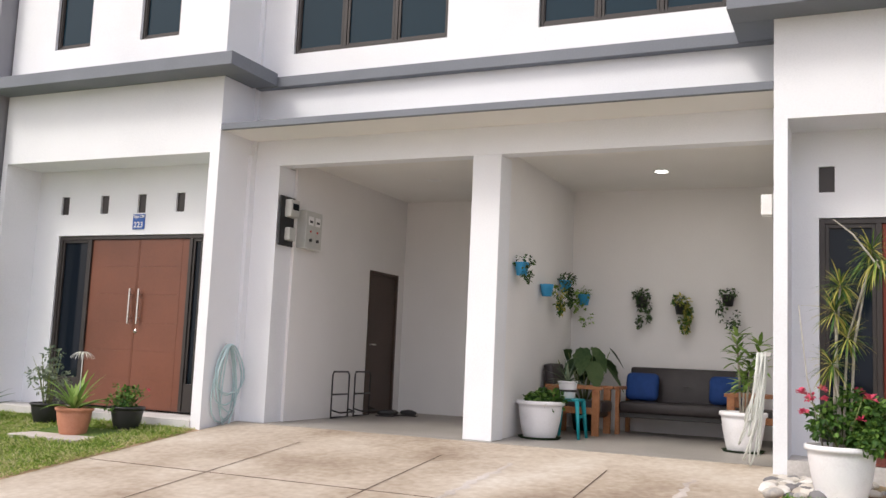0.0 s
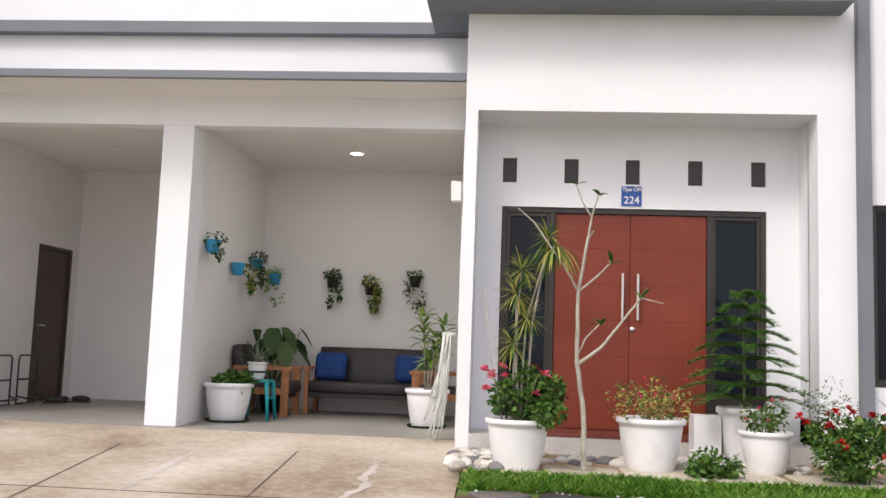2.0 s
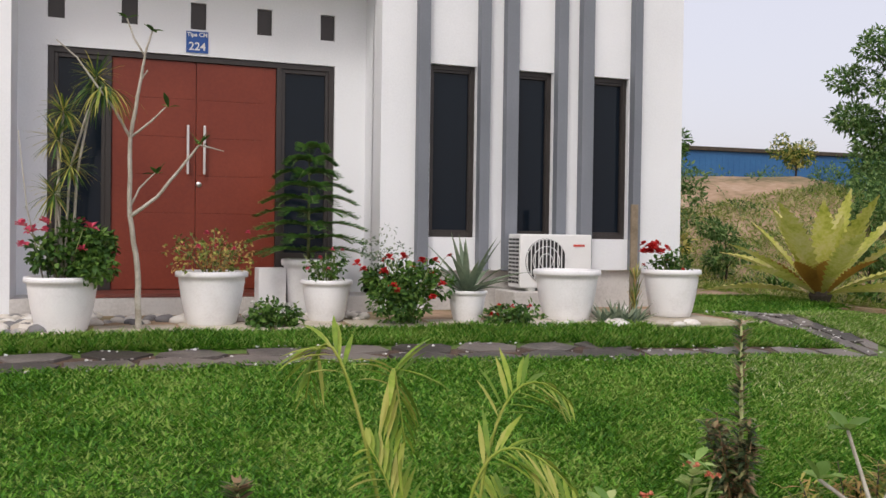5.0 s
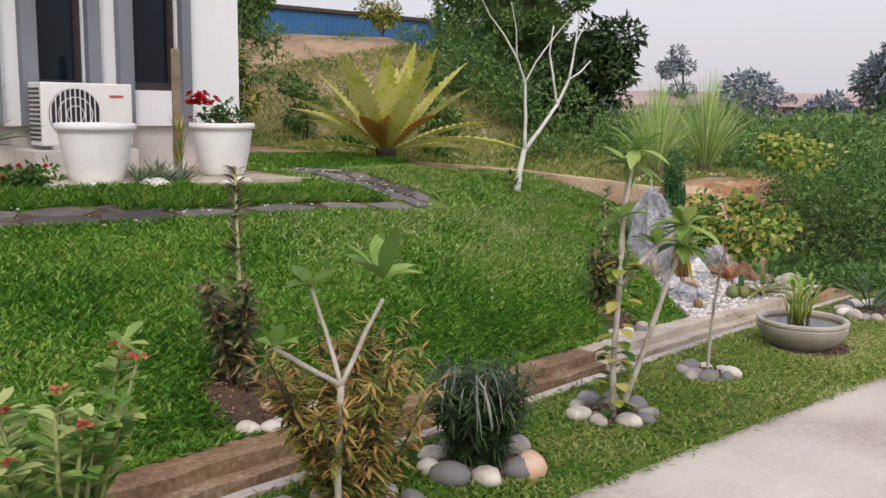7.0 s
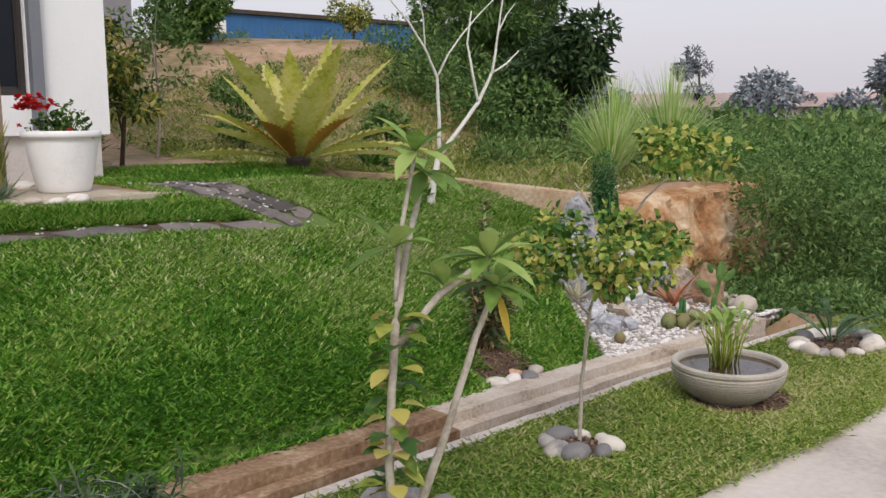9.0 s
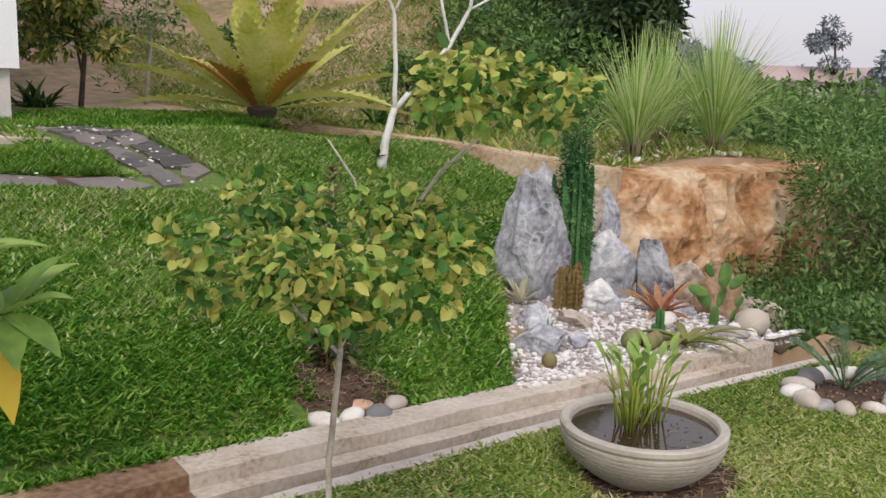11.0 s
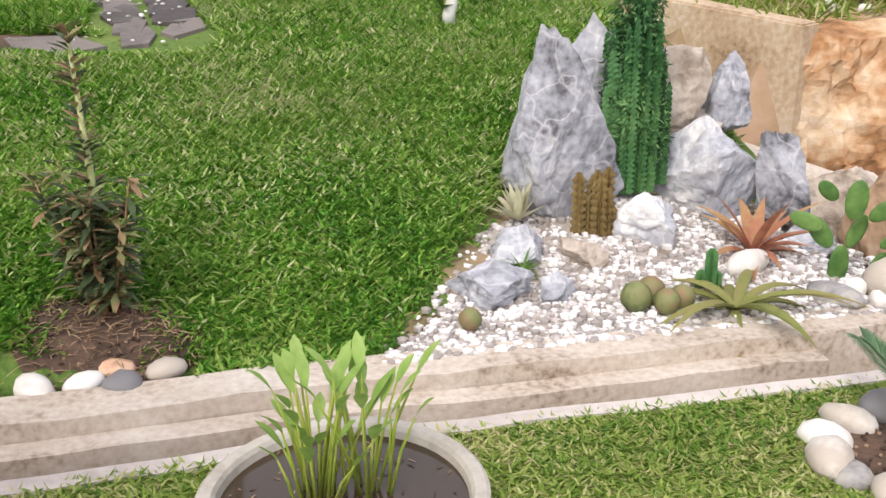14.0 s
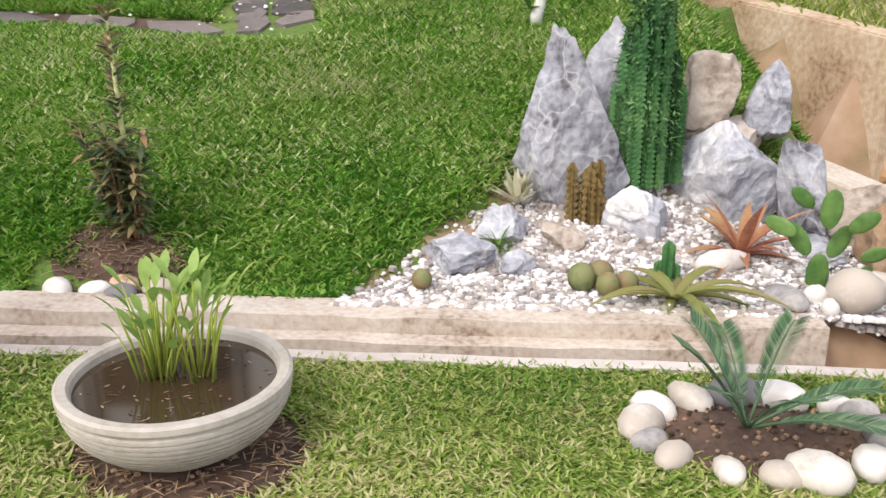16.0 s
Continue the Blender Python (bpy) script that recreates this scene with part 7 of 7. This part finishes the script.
for sx, sd in ((-2.48, 1), (-0.83, 2)):
    rr = random.Random(sd)
    bm = bmesh.new()
    cx, prev = sx + 0.06, None
    for k in range(26):
        y = 8.15 - 0.06 * k
        cx += rr.uniform(-0.035, 0.03)
        w = 0.012 + 0.04 * abs(math.sin(k * 0.9 + sd)) * (1 if 6 < k < 24 else 0.4)
        row = [bm.verts.new((q, y, drive_z(0, y) + 0.004)) for q in (cx - w, cx + w)]
        if prev:
            bm.faces.new((prev[0], prev[1], row[1], row[0]))
        prev = row
    structure("lime_stain", bm, M["road"], "pale lime stain along a crack in the driveway")

# ---- the rock face and the ground beyond ----
bm = bmesh.new()
rows = []
NU, NV = 90, 34
for j in range(NV + 1):
    row = []
    for i in range(NU + 1):
        x = 10.30 + 2.8 * i / NU
        v = j / NV
        y = 5.99 + 0.08 * v + 0.10 * smooth01(1 - (x - 10.3) / 0.25)
        for cx, rx, cz, rz, dp in ((10.95, 0.38, 0.55, 0.45, 0.24), (11.42, 0.13, 0.6, 0.5, 0.13), (11.60, 0.10, 0.6, 0.5, 0.12), (11.98, 0.25, 0.60, 0.33, 0.24), (12.55, 0.35, 0.5, 0.5, 0.12), (10.52, 0.14, 0.7, 0.4, 0.05)):
            q = ((x - cx) / rx) ** 2 + ((v - cz) / rz) ** 2
            if q < 1:
                y -= dp * math.sqrt(1 - q)
        crack = noise.voronoi((x * 2.6, v * 2.2, 3))[0]
        y -= 0.07 * noise.noise((x * 3, v * 4, 1)) + 0.07 * min(0.5, crack[1] - crack[0]) + 0.05 * (1 - 2 * abs(noise.noise((x * 7, v * 6, 2)))) + 0.03 * noise.noise((x * 19, v * 17, 3))
        row.append(bm.verts.new((x, y, -0.65 + (0.70 + 0.65 + 0.05 * noise.noise((x * 2.3, 0, 4))) * v)))
    rows.append(row)
for a, b in zip(rows, rows[1:]):
    for i in range(NU):
        bm.faces.new((a[i], a[i + 1], b[i + 1], b[i]))
mids = [bm.verts.new((v.co.x, 6.22, 0.745 + 0.03 * noise.noise((v.co.x * 5, 1, 1)))) for v in rows[-1]]
top = [bm.verts.new((v.co.x, 6.6, upper(v.co.x, 6.6) + 0.01)) for v in rows[-1]]
for i in range(NU):
    bm.faces.new((rows[-1][i], rows[-1][i + 1], mids[i + 1], mids[i]))
    bm.faces.new((mids[i], mids[i + 1], top[i + 1], top[i]))
o = structure("rock_face", bm, M["orange_rock"], "orange and cream eroded rock face below the bank")
t = thing("concrete_slab", (10.12, 5.45, -0.12), "weathered concrete footing sloping down below the wall", "concrete footing", turn=-38)
part("slab", blocks(((-0.7, -0.12, -0.5), (0.9, 0.12, 0.22)), bevel=0.02), M["drain"], t).matrix_basis = pose(0, 0, 0, 0, 14)


def reeds(at, h, r, n, seed):
    t = thing("tall_grass", at, "tall clump of arching green grass with a straw-coloured base", "ornamental grass", "tall grass clumps")
    rr = random.Random(seed)
    lf, b = Buf(), Buf()
    for k in range(n):
        a, q = rr.uniform(0, 6.28), rr.random()
        lf.leaf((0.08 * math.cos(a) * q, 0.08 * math.sin(a) * q, 0.12), (math.cos(a) * q * r, math.sin(a) * q * r, h * 0.8), h * rr.uniform(0.6, 1.2), 0.012, 2.1 * q * rr.random() + 0.5, 8, 0.3, 0.8)
    for k in range(60):
        a, q = rr.uniform(0, 6.28), rr.random()
        b.leaf((0.08 * math.cos(a) * q, 0.08 * math.sin(a) * q, 0), (math.cos(a) * 0.2, math.sin(a) * 0.2, 1), 0.25, 0.018, 0.1, 2)
    lf.ob("blade_growth", M["reed"], t)
    b.ob("straw", M["timber"], t)
    for k in range(9):
        a = 0.7 * k
        stone(at[0] + 0.26 * math.cos(a), at[1] + 0.2 * math.sin(a), (0.11, 0.09, 0.07), 3500 + seed * 10 + k, "stone_pale", None, "stones round the tall grass")


reeds((11.05, 6.62, upper(11.05, 6.62)), 0.92, 0.38, 330, 1)
reeds((12.0, 6.55, upper(12.0, 6.55)), 1.05, 0.42, 420, 2)
reeds((12.1, 7.3, upper(12.1, 7.3)), 0.95, 0.35, 300, 3)


def stuff_leaves(name, label, seed, blobs, n, length, width, mat, up=0.3):
    return leaf_mesh(name, *cloud(seed, blobs, n, length, width, up), M[mat], None, label, "stuff")


r = np.random.default_rng(5)


def area_blobs(n, x0, x1, y0, y1, s0, s1, zf=None, lift=0.3, keep=None):
    out = []
    while len(out) < n:
        x, y = r.uniform(x0, x1), r.uniform(y0, y1)
        if keep and not keep(x, y):
            continue
        s = r.uniform(s0, s1)
        z = (zf(x, y) if zf else gz(x, y)) + s * lift
        out.append((x, y, z, s * 1.15, s * 1.15, s * 0.8))
    return out


gully = area_blobs(210, 9.95, 15.5, 3.6, 5.75, 0.18, 0.40, lift=0.75, keep=lambda x, y: x > 9.95 + (y - 3.6) * 0.42)
stuff_leaves("undergrowth", "dense green weeds filling the hollow beyond the drain", 401, gully, 40000, 0.06, 0.024, "leaf_far", 0.5)
mid = area_blobs(230, 12.6, 26, 1.0, 13, 0.35, 0.8, lambda x, y: max(-0.3, gz(x, y)) + 0.05, keep=lambda x, y: y < 4.5 + (x - 12.6) * 0.9 and not (x < 13.6 and y > 5.5))
stuff_leaves("undergrowth", "rough green weeds and shrubs of the vacant plot", 402, mid, 42000, 0.12, 0.05, "leaf_far", 0.5)
far = area_blobs(190, 24, 60, 2, 30, 0.8, 1.6, lambda x, y: 0.0, 0.35, keep=lambda x, y: y < 0.95 * x - 4)
stuff_leaves("undergrowth", "shrubs and weeds of the far plot", 403, far, 26000, 0.3, 0.14, "leaf_far", 0.4)
def seen_side(x, y):
    return (x - 2.82) / (y - 0.51) > 1.22 and gz(x, y) < 0.75


thicket = area_blobs(200, 13.2, 25, 7, 17, 0.3, 0.75, lift=0.5, keep=seen_side)
stuff_leaves("undergrowth", "tangled green shrubs at the foot of the bank", 406, thicket, 36000, 0.11, 0.045, "leaf_far", 0.5)
hill = area_blobs(380, 10.5, 24, 8.5, 19, 0.12, 0.36, lift=0.35, keep=lambda x, y: (x - 2.82) / (y - 0.51) > 1.02)
stuff_leaves("bank_weeds", "low green weeds covering the slope of the bank", 409, hill, 42000, 0.10, 0.034, "leaf_far", 0.6)
tuft = area_blobs(26, 9.85, 10.7, 3.1, 4.1, 0.07, 0.16, lambda x, y: -0.02, 0.5)
stuff_leaves("undergrowth", "green weeds at the end of the drain", 410, tuft, 4200, 0.05, 0.02, "leaf_far", 0.5)
skirt = area_blobs(90, 13.5, 21, 10.5, 17, 0.3, 0.7, lift=0.9, keep=lambda x, y: 0.86 < (x - 2.82) / (y - 0.51) < 1.15)
stuff_leaves("undergrowth", "dark leafy shrubs under the trees on the bank", 407, skirt, 16000, 0.11, 0.045, "leaf_far", 0.5)
rank = []
for bx, by, bz, b0, b1, b2 in area_blobs(150, 11.6, 17, 3.4, 6.6, 0.2, 0.42, lambda x, y: -0.5, 0, keep=lambda x, y: y < 0.51 + (x - 2.82) / 1.84 and y < 1.28 + (x - 6.41) / 1.25):
    rank.append((bx, by, r.uniform(-0.3, 0.95), b0, b1, b2))
stuff_leaves("undergrowth", "rank green weeds before the rock face", 408, rank, 32000, 0.07, 0.026, "leaf_far", 0.5)
bank = area_blobs(260, 7, 24, 11.5, 24, 0.08, 0.35)
stuff_leaves("bank_weeds", "sparse weeds on the earth bank", 404, bank, 15000, 0.10, 0.03, "leaf_far", 0.6)
low = area_blobs(120, 8.6, 13.5, 8.6, 13, 0.06, 0.16)
stuff_leaves("bank_weeds", "low weeds behind the retaining wall", 405, low, 7000, 0.06, 0.015, "leaf_yellow", 0.8)


def tree(name, at, label, height, trunk, crown, n, leaf, mat, seed, count=30, size=0.5, bark="bark_dark"):
    t = thing(name, at, label, "tree")
    b = Buf()
    rr = random.Random(seed)
    b.tube([(0, 0, -0.2), (0.05 * height, 0, height * 0.35), (0.02 * height, 0.02 * height, height * 0.7)], [trunk, trunk * 0.75, trunk * 0.4], 8)
    bl = clumps(seed, (0, 0, height * 0.62), crown, count, size)
    for c in bl[::3]:
        b.tube([(0.03 * height, 0, height * rr.uniform(0.25, 0.5)), (c[0] * 0.6, c[1] * 0.6, c[2] * 0.85), (c[0], c[1], c[2])], [trunk * 0.4, trunk * 0.25, trunk * 0.1], 5)
    b.ob("trunk", M[bark], t)
    leaf_mesh("crown", *cloud(seed, bl, n, leaf, leaf * 0.4), M[mat], t)
    return t


tree("broadleaf_tree", (15.2, 10.9, gz(15.2, 10.9) - 0.03), "dense dark broadleaf tree beyond the retaining wall", 2.2, 0.08, (0.85, 0.85, 0.8), 5000, 0.17, "leaf_dark", 411, 26, 0.34)
tree("broadleaf_tree", (19.2, 17.0, gz(19.2, 17.0) - 0.03), "large feathery green tree on the bank", 6.2, 0.12, (2.0, 2.0, 2.3), 20000, 0.15, "leaf_far", 412, 70, 0.45)
tree("broadleaf_tree", (16.0, 13.2, gz(16.0, 13.2) - 0.03), "leafy green tree tangled with creepers", 3.9, 0.07, (1.2, 1.1, 1.5), 10000, 0.13, "leaf_far", 430, 44, 0.3)
tree("broadleaf_tree", (22.5, 19.5, gz(22.5, 19.5) - 0.03), "tall green tree beyond the bank", 4.0, 0.12, (1.3, 1.3, 1.4), 7000, 0.16, "leaf_dark", 413, 36, 0.7)
tree("sapling", (11.9, 17.8, gz(11.9, 17.8) - 0.03), "bushy young tree on the bank before the blue container", 1.5, 0.05, (0.75, 0.75, 0.95), 4600, 0.13, "leaf", 414, 22, 0.3)
tree("sapling", (8.3, 11.5, gz(8.3, 11.5) - 0.03), "thin young tree by the house with sparse leaves", 2.1, 0.025, (0.5, 0.5, 0.7), 900, 0.09, "leaf_far", 415, 12, 0.2, "bark")
tree("sapling", (7.3, 10.2, gz(7.3, 10.2) - 0.03), "low yellow-green bushy tree behind the house", 1.5, 0.03, (0.5, 0.45, 0.5), 2200, 0.10, "leaf_yellow", 431, 16, 0.2)
tree("sapling", (9.9, 12.2, gz(9.9, 12.2) - 0.03), "small leafy shrub on the foot of the bank", 1.1, 0.02, (0.35, 0.35, 0.4), 1200, 0.09, "leaf_far", 432, 10, 0.16)
tree("sapling", (11.2, 10.6, gz(11.2, 10.6) - 0.03), "small leafy shrub on the foot of the bank", 1.0, 0.02, (0.3, 0.3, 0.35), 1000, 0.09, "leaf_far", 433, 10, 0.15)
tree("sapling", (15.8, 17.5, gz(15.8, 17.5) - 0.03), "small pale green tree on the bank", 0.9, 0.03, (0.5, 0.5, 0.5), 1300, 0.10, "leaf_yellow", 416, 10, 0.22)
# far trees take the leaf colour with haze painted in
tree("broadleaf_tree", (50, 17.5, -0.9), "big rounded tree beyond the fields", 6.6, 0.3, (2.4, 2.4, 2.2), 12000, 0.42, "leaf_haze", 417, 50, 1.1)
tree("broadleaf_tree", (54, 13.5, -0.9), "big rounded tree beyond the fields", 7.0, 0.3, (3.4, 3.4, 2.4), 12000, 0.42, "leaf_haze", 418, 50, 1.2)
tree("slender_tree", (83, 52, 0.0), "tall thin haze-tinted tree on the horizon", 8.8, 0.2, (2.0, 2.0, 2.2), 1500, 0.45, "leaf_haze", 419, 10, 0.9)
hz = []
for k in range(120):
    a = r.uniform(0.60, 1.4)
    d = r.uniform(95, 120)
    s = r.uniform(1.6, 2.8)
    hgt = 2.7 + 1.4 * math.sin(a * 23) * math.sin(a * 9) + r.uniform(-1.0, 0.7)
    hz.append((d * math.sin(a), d * math.cos(a), max(0.5, hgt * r.uniform(0.3, 1.0)), s, s, s * 0.8))
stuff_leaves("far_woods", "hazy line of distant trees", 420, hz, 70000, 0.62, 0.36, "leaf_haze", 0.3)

for at, label in (((5.9, 9.4, 0.98), "low leafy green plant beside the house"), ((7.0, 10.6, 1.0), "low leafy green plant on the bank foot"), ((10.4, 9.8, 0.9), "small green shrub behind the wall"), ((9.6, 10.6, 0.95), "small green shrub behind the wall")):
    t = thing("leafy_plant", at, label, "plant")
    lf = Buf()
    for k in range(60):
        a, e = k * 2.4, rng.uniform(0.3, 1.3)
        lf.leaf((rng.uniform(-0.12, 0.12), rng.uniform(-0.12, 0.12), 0), (math.cos(a) * math.cos(e), math.sin(a) * math.cos(e), math.sin(e)), rng.uniform(0.2, 0.45), 0.05, 0.8, 4, 0.4, 0.8)
    lf.ob("foliage", M["leaf"], t)
structure("garden_kerb", blocks(((6.6, 9.5, 0.85), (8.3, 9.62, 0.985)), bevel=0.01), M["drain"], "pale concrete kerb at the back of the lawn")

# container, far house
t = thing("shipping_container", (18.2, 30.2, 3.36), "blue steel container with a dark roof edge on the bank", "container", turn=-3)
part("body", blocks(((0, 0, 0), (13.5, 2.5, 1.75)), bevel=0.02), M["blue_steel"], t)
for k in range(54):
    part("rib", blocks(((0.1 + 0.25 * k, -0.012, 0.1), (0.2 + 0.25 * k, -0.001, 1.62))), M["blue_steel"], t)
part("roof_edge", blocks(((-0.1, -0.12, 1.751), (13.6, 2.6, 1.90)), bevel=0.01), M["bark_dark"], t, "dark roof edge")
part("notice", blocks(((1.0, -0.06, 1.05), (1.45, -0.045, 1.5))), M["white_gloss"], t)
t = thing("far_building", (13.4, 34, 2.6), "plain grey and white building beyond the bank", "building")
part("wall", blocks(((0, 0, 0), (4.6, 8, 4.2)), bevel=0.02), M["neighbour"], t)
part("white_wall", blocks(((-4, 0.5, 0), (-0.01, 8, 3.4)), bevel=0.02), M["wall"], t)
part("roof", blocks(((-4.2, -0.2, 4.201), (4.8, 8.2, 4.4)), bevel=0.02), M["door_red"], t, "red roof edge")
part("window", blocks(((3.4, -0.03, 1.2), (4.1, -0.002, 2.4))), M["glass"], t)
for k in range(4):
    t = thing("far_house", (84 + k * 7, 54 - k * 6.5, 0), "low far house with a reddish roof paled by painted haze", "house", "far houses", -50)
    part("wall", blocks(((-5, -3, 0), (5, 3, 2.2)), bevel=0.02), M["plinth"], t)
    bm = bmesh.new()
    v = [bm.verts.new(p) for p in ((-5.5, -3.6, 2.2), (5.5, -3.6, 2.2), (5.5, 3.6, 2.2), (-5.5, 3.6, 2.2), (-5.5, 0, 3.6), (5.5, 0, 3.6))]
    for f in ((0, 1, 5, 4), (2, 3, 4, 5), (3, 0, 4), (1, 2, 5), (3, 2, 1, 0)):
        bm.faces.new([v[i] for i in f])
    part("roof", bm, M["roof_haze"], t)


# ---- grass ----
def grass(name, n, place, length, width, seed, mat, label, lean=0.9, tall=None):
    g = np.random.default_rng(seed)
    pts = []
    xy = place(g, n)
    z = np.array([gz(a, b) for a, b in xy])
    pos = np.column_stack([xy, z + 0.004])
    a = g.uniform(0, 2 * np.pi, len(xy))
    a += 1.2 * np.array([noise.noise((p[0] * 4, p[1] * 4, seed + 5)) for p in xy])
    up = g.uniform(0.1, 1.5, len(xy)) ** 1.3 / lean
    way = np.column_stack([np.cos(a), np.sin(a), up])
    nrm = np.column_stack([-np.cos(a) * up, -np.sin(a) * up, np.ones(len(xy))])
    patch = np.array([noise.noise((p[0] * 1.3, p[1] * 1.3, seed)) for p in xy])
    return leaf_mesh(name, pos, way, nrm, length * g.uniform(0.55, 1.35, len(xy)) * (1 + 0.35 * patch), width * g.uniform(0.7, 1.3, len(xy)), M[mat], None, label, "stuff")


def on_path(x, y):
    return ((np.abs(x - (6.87 - 0.304 * (y - 6.5))) < 0.32) & (y > 6.3) & (y < 7.8)) | ((y > 5.93) & (y < np.where(x < 4.3, 6.5, 6.28)) & (x < 6.9)) | ((np.hypot(x - 6.98, y - 6.3) < 0.27))


def lawn_place(g, n):
    x = g.uniform(0.07, 9.6, n * 2)
    y = g.uniform(3.0, 6.02, n * 2)
    yd = np.array([drain_y(a) for a in x]) + 0.02
    edge = np.array([cliff_edge(a) for a in x])
    ok = (y > yd) & (y < edge) & ~((x > 7.70) & (y < np.minimum(4.07 + 1.45 * (x - 7.72), 5.25) + g.normal(0, 0.04, n * 2))) & (np.hypot(x - 6.9, (y - 4.2) * 1.5) > 0.19 + g.normal(0, 0.03, n * 2)) & ~((x > 6.62) & (x < 7.18) & (y < 4.1)) & (np.hypot(x - 3.7, (y - 3.7) * 1.4) > 0.22)
    xy = np.column_stack([x, y])[ok]
    d = np.hypot(xy[:, 0] - 6.5, xy[:, 1] - 2.5)
    keep = g.random(len(xy)) < np.clip(1.25 - d / 7.5, 0.45, 1)
    return xy[keep][:n]


def pale_lawn_place(g, n):
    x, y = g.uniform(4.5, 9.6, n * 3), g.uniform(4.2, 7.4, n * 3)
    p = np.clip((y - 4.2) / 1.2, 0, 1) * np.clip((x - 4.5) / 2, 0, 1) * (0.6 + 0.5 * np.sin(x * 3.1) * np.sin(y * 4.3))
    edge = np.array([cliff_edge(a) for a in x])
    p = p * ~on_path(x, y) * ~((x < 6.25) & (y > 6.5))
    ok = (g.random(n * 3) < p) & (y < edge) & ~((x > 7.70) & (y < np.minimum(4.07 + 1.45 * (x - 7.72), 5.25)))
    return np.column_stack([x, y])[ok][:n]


grass("lawn_grass", 95000, pale_lawn_place, 0.052, 0.012, 511, "grass_pale", "paler yellow-green patches of the lawn", 0.8)
grass("lawn_grass", 215000, lawn_place, 0.047, 0.0115, 501, "grass", "dense green broad-bladed lawn grass")


def strip_place(g, n):
    x = np.concatenate([g.uniform(6.0, 10.4, n), g.uniform(7.0, 10.4, n)])
    y = g.uniform(2.2, 3.9, n * 2)
    yd = np.array([drain_y(a) for a in x]) - 0.45
    re_ = np.array([road_edge(a) for a in x]) - 0.02 + g.normal(0, 0.025, len(x))
    ok = (y < yd) & (y > re_)
    for cx, cy, rx, ry in ((3.38, 2.62, 0.27, 0.21), (4.1, 2.74, 0.23, 0.18), (5.12, 2.86, 0.18, 0.16), (6.25, 3.03, 0.16, 0.13), (9.03, 3.23, 0.29, 0.19), (7.56, 3.04, 0.30, 0.25), (2.5, 2.68, 0.17, 0.14)):
        ok &= np.hypot((x - cx) / rx, (y - cy) / ry) > 1
    return np.column_stack([x, y])[ok][:n]


grass("strip_grass", 84000, strip_place, 0.036, 0.0085, 502, "grass_dry", "short yellow-green grass of the strip beside the road", 1.3)


def green_strip_place(g, n):
    """The greener stretch of the strip, and green patches further on."""
    x = np.concatenate([g.uniform(2.2, 7.0, n * 2), g.uniform(8.0, 9.9, n // 2)])
    y = np.concatenate([g.uniform(2.2, 3.9, n * 2), g.normal(3.35, 0.16, n // 2)])
    yd = np.array([drain_y(a) for a in x]) - 0.45
    re_ = np.array([road_edge(a) for a in x]) - 0.02 + g.normal(0, 0.025, len(x))
    ok = (y < yd) & (y > re_)
    for cx, cy, rx, ry in ((3.38, 2.62, 0.27, 0.21), (4.1, 2.74, 0.23, 0.18), (5.12, 2.86, 0.18, 0.16), (6.25, 3.03, 0.16, 0.13), (9.02, 3.21, 0.31, 0.20), (2.5, 2.68, 0.17, 0.14)):
        ok &= np.hypot((x - cx) / rx, (y - cy) / ry) > 1
    return np.column_stack([x, y])[ok]


grass("strip_grass", 38000, green_strip_place, 0.038, 0.0085, 507, "grass_strip", "short dense green grass of the strip beside the road", 1.3)


def band_place(g, n):
    x, y = g.uniform(0.08, 6.6, n), g.uniform(6.26, 6.98, n)
    ok = ((y > 6.48) | (x > 4.3)) & ~((x > 5.15) & (y > 6.72))
    return np.column_stack([x, y])[ok]


grass("hedge_grass", 46000, band_place, 0.075, 0.009, 503, "grass", "thick band of green grass between slate and pots", 0.7)


def back_place(g, n):
    x, y = g.uniform(6.2, 9.9, n), g.uniform(5.9, 9.4, n)
    ok = ~on_path(x, y) & (y < np.where(x > 8.5, 6.0 + (10.285 - x) * 1.95, 9.5))
    return np.column_stack([x, y])[ok]


grass("lawn_grass", 56000, back_place, 0.06, 0.009, 504, "grass", "green lawn grass at the back of the garden")


def left_place(g, n):
    x, y = g.uniform(-10.5, -6.3, n), g.uniform(5.5, 8.3, n)
    ok = ~((np.abs(x + 7.45) < 0.5) & (np.abs(y - 7.52) < 0.38))
    return np.column_stack([x, y])[ok]


grass("lawn_grass", 26000, left_place, 0.06, 0.012, 505, "grass_dry", "patchy grass before the next house")


def wild_place(g, n):
    x, y = g.uniform(8.4, 20.0, n), g.uniform(6.0, 15.5, n)
    ok = (y > np.where(x < 10.285, 6.2 + 1.95 * (10.285 - x), 6.25))
    return np.column_stack([x, y])[ok]


grass("wild_grass", 62000, wild_place, 0.12, 0.013, 506, "grass_dry", "thin dry grass behind the retaining wall", 0.7)
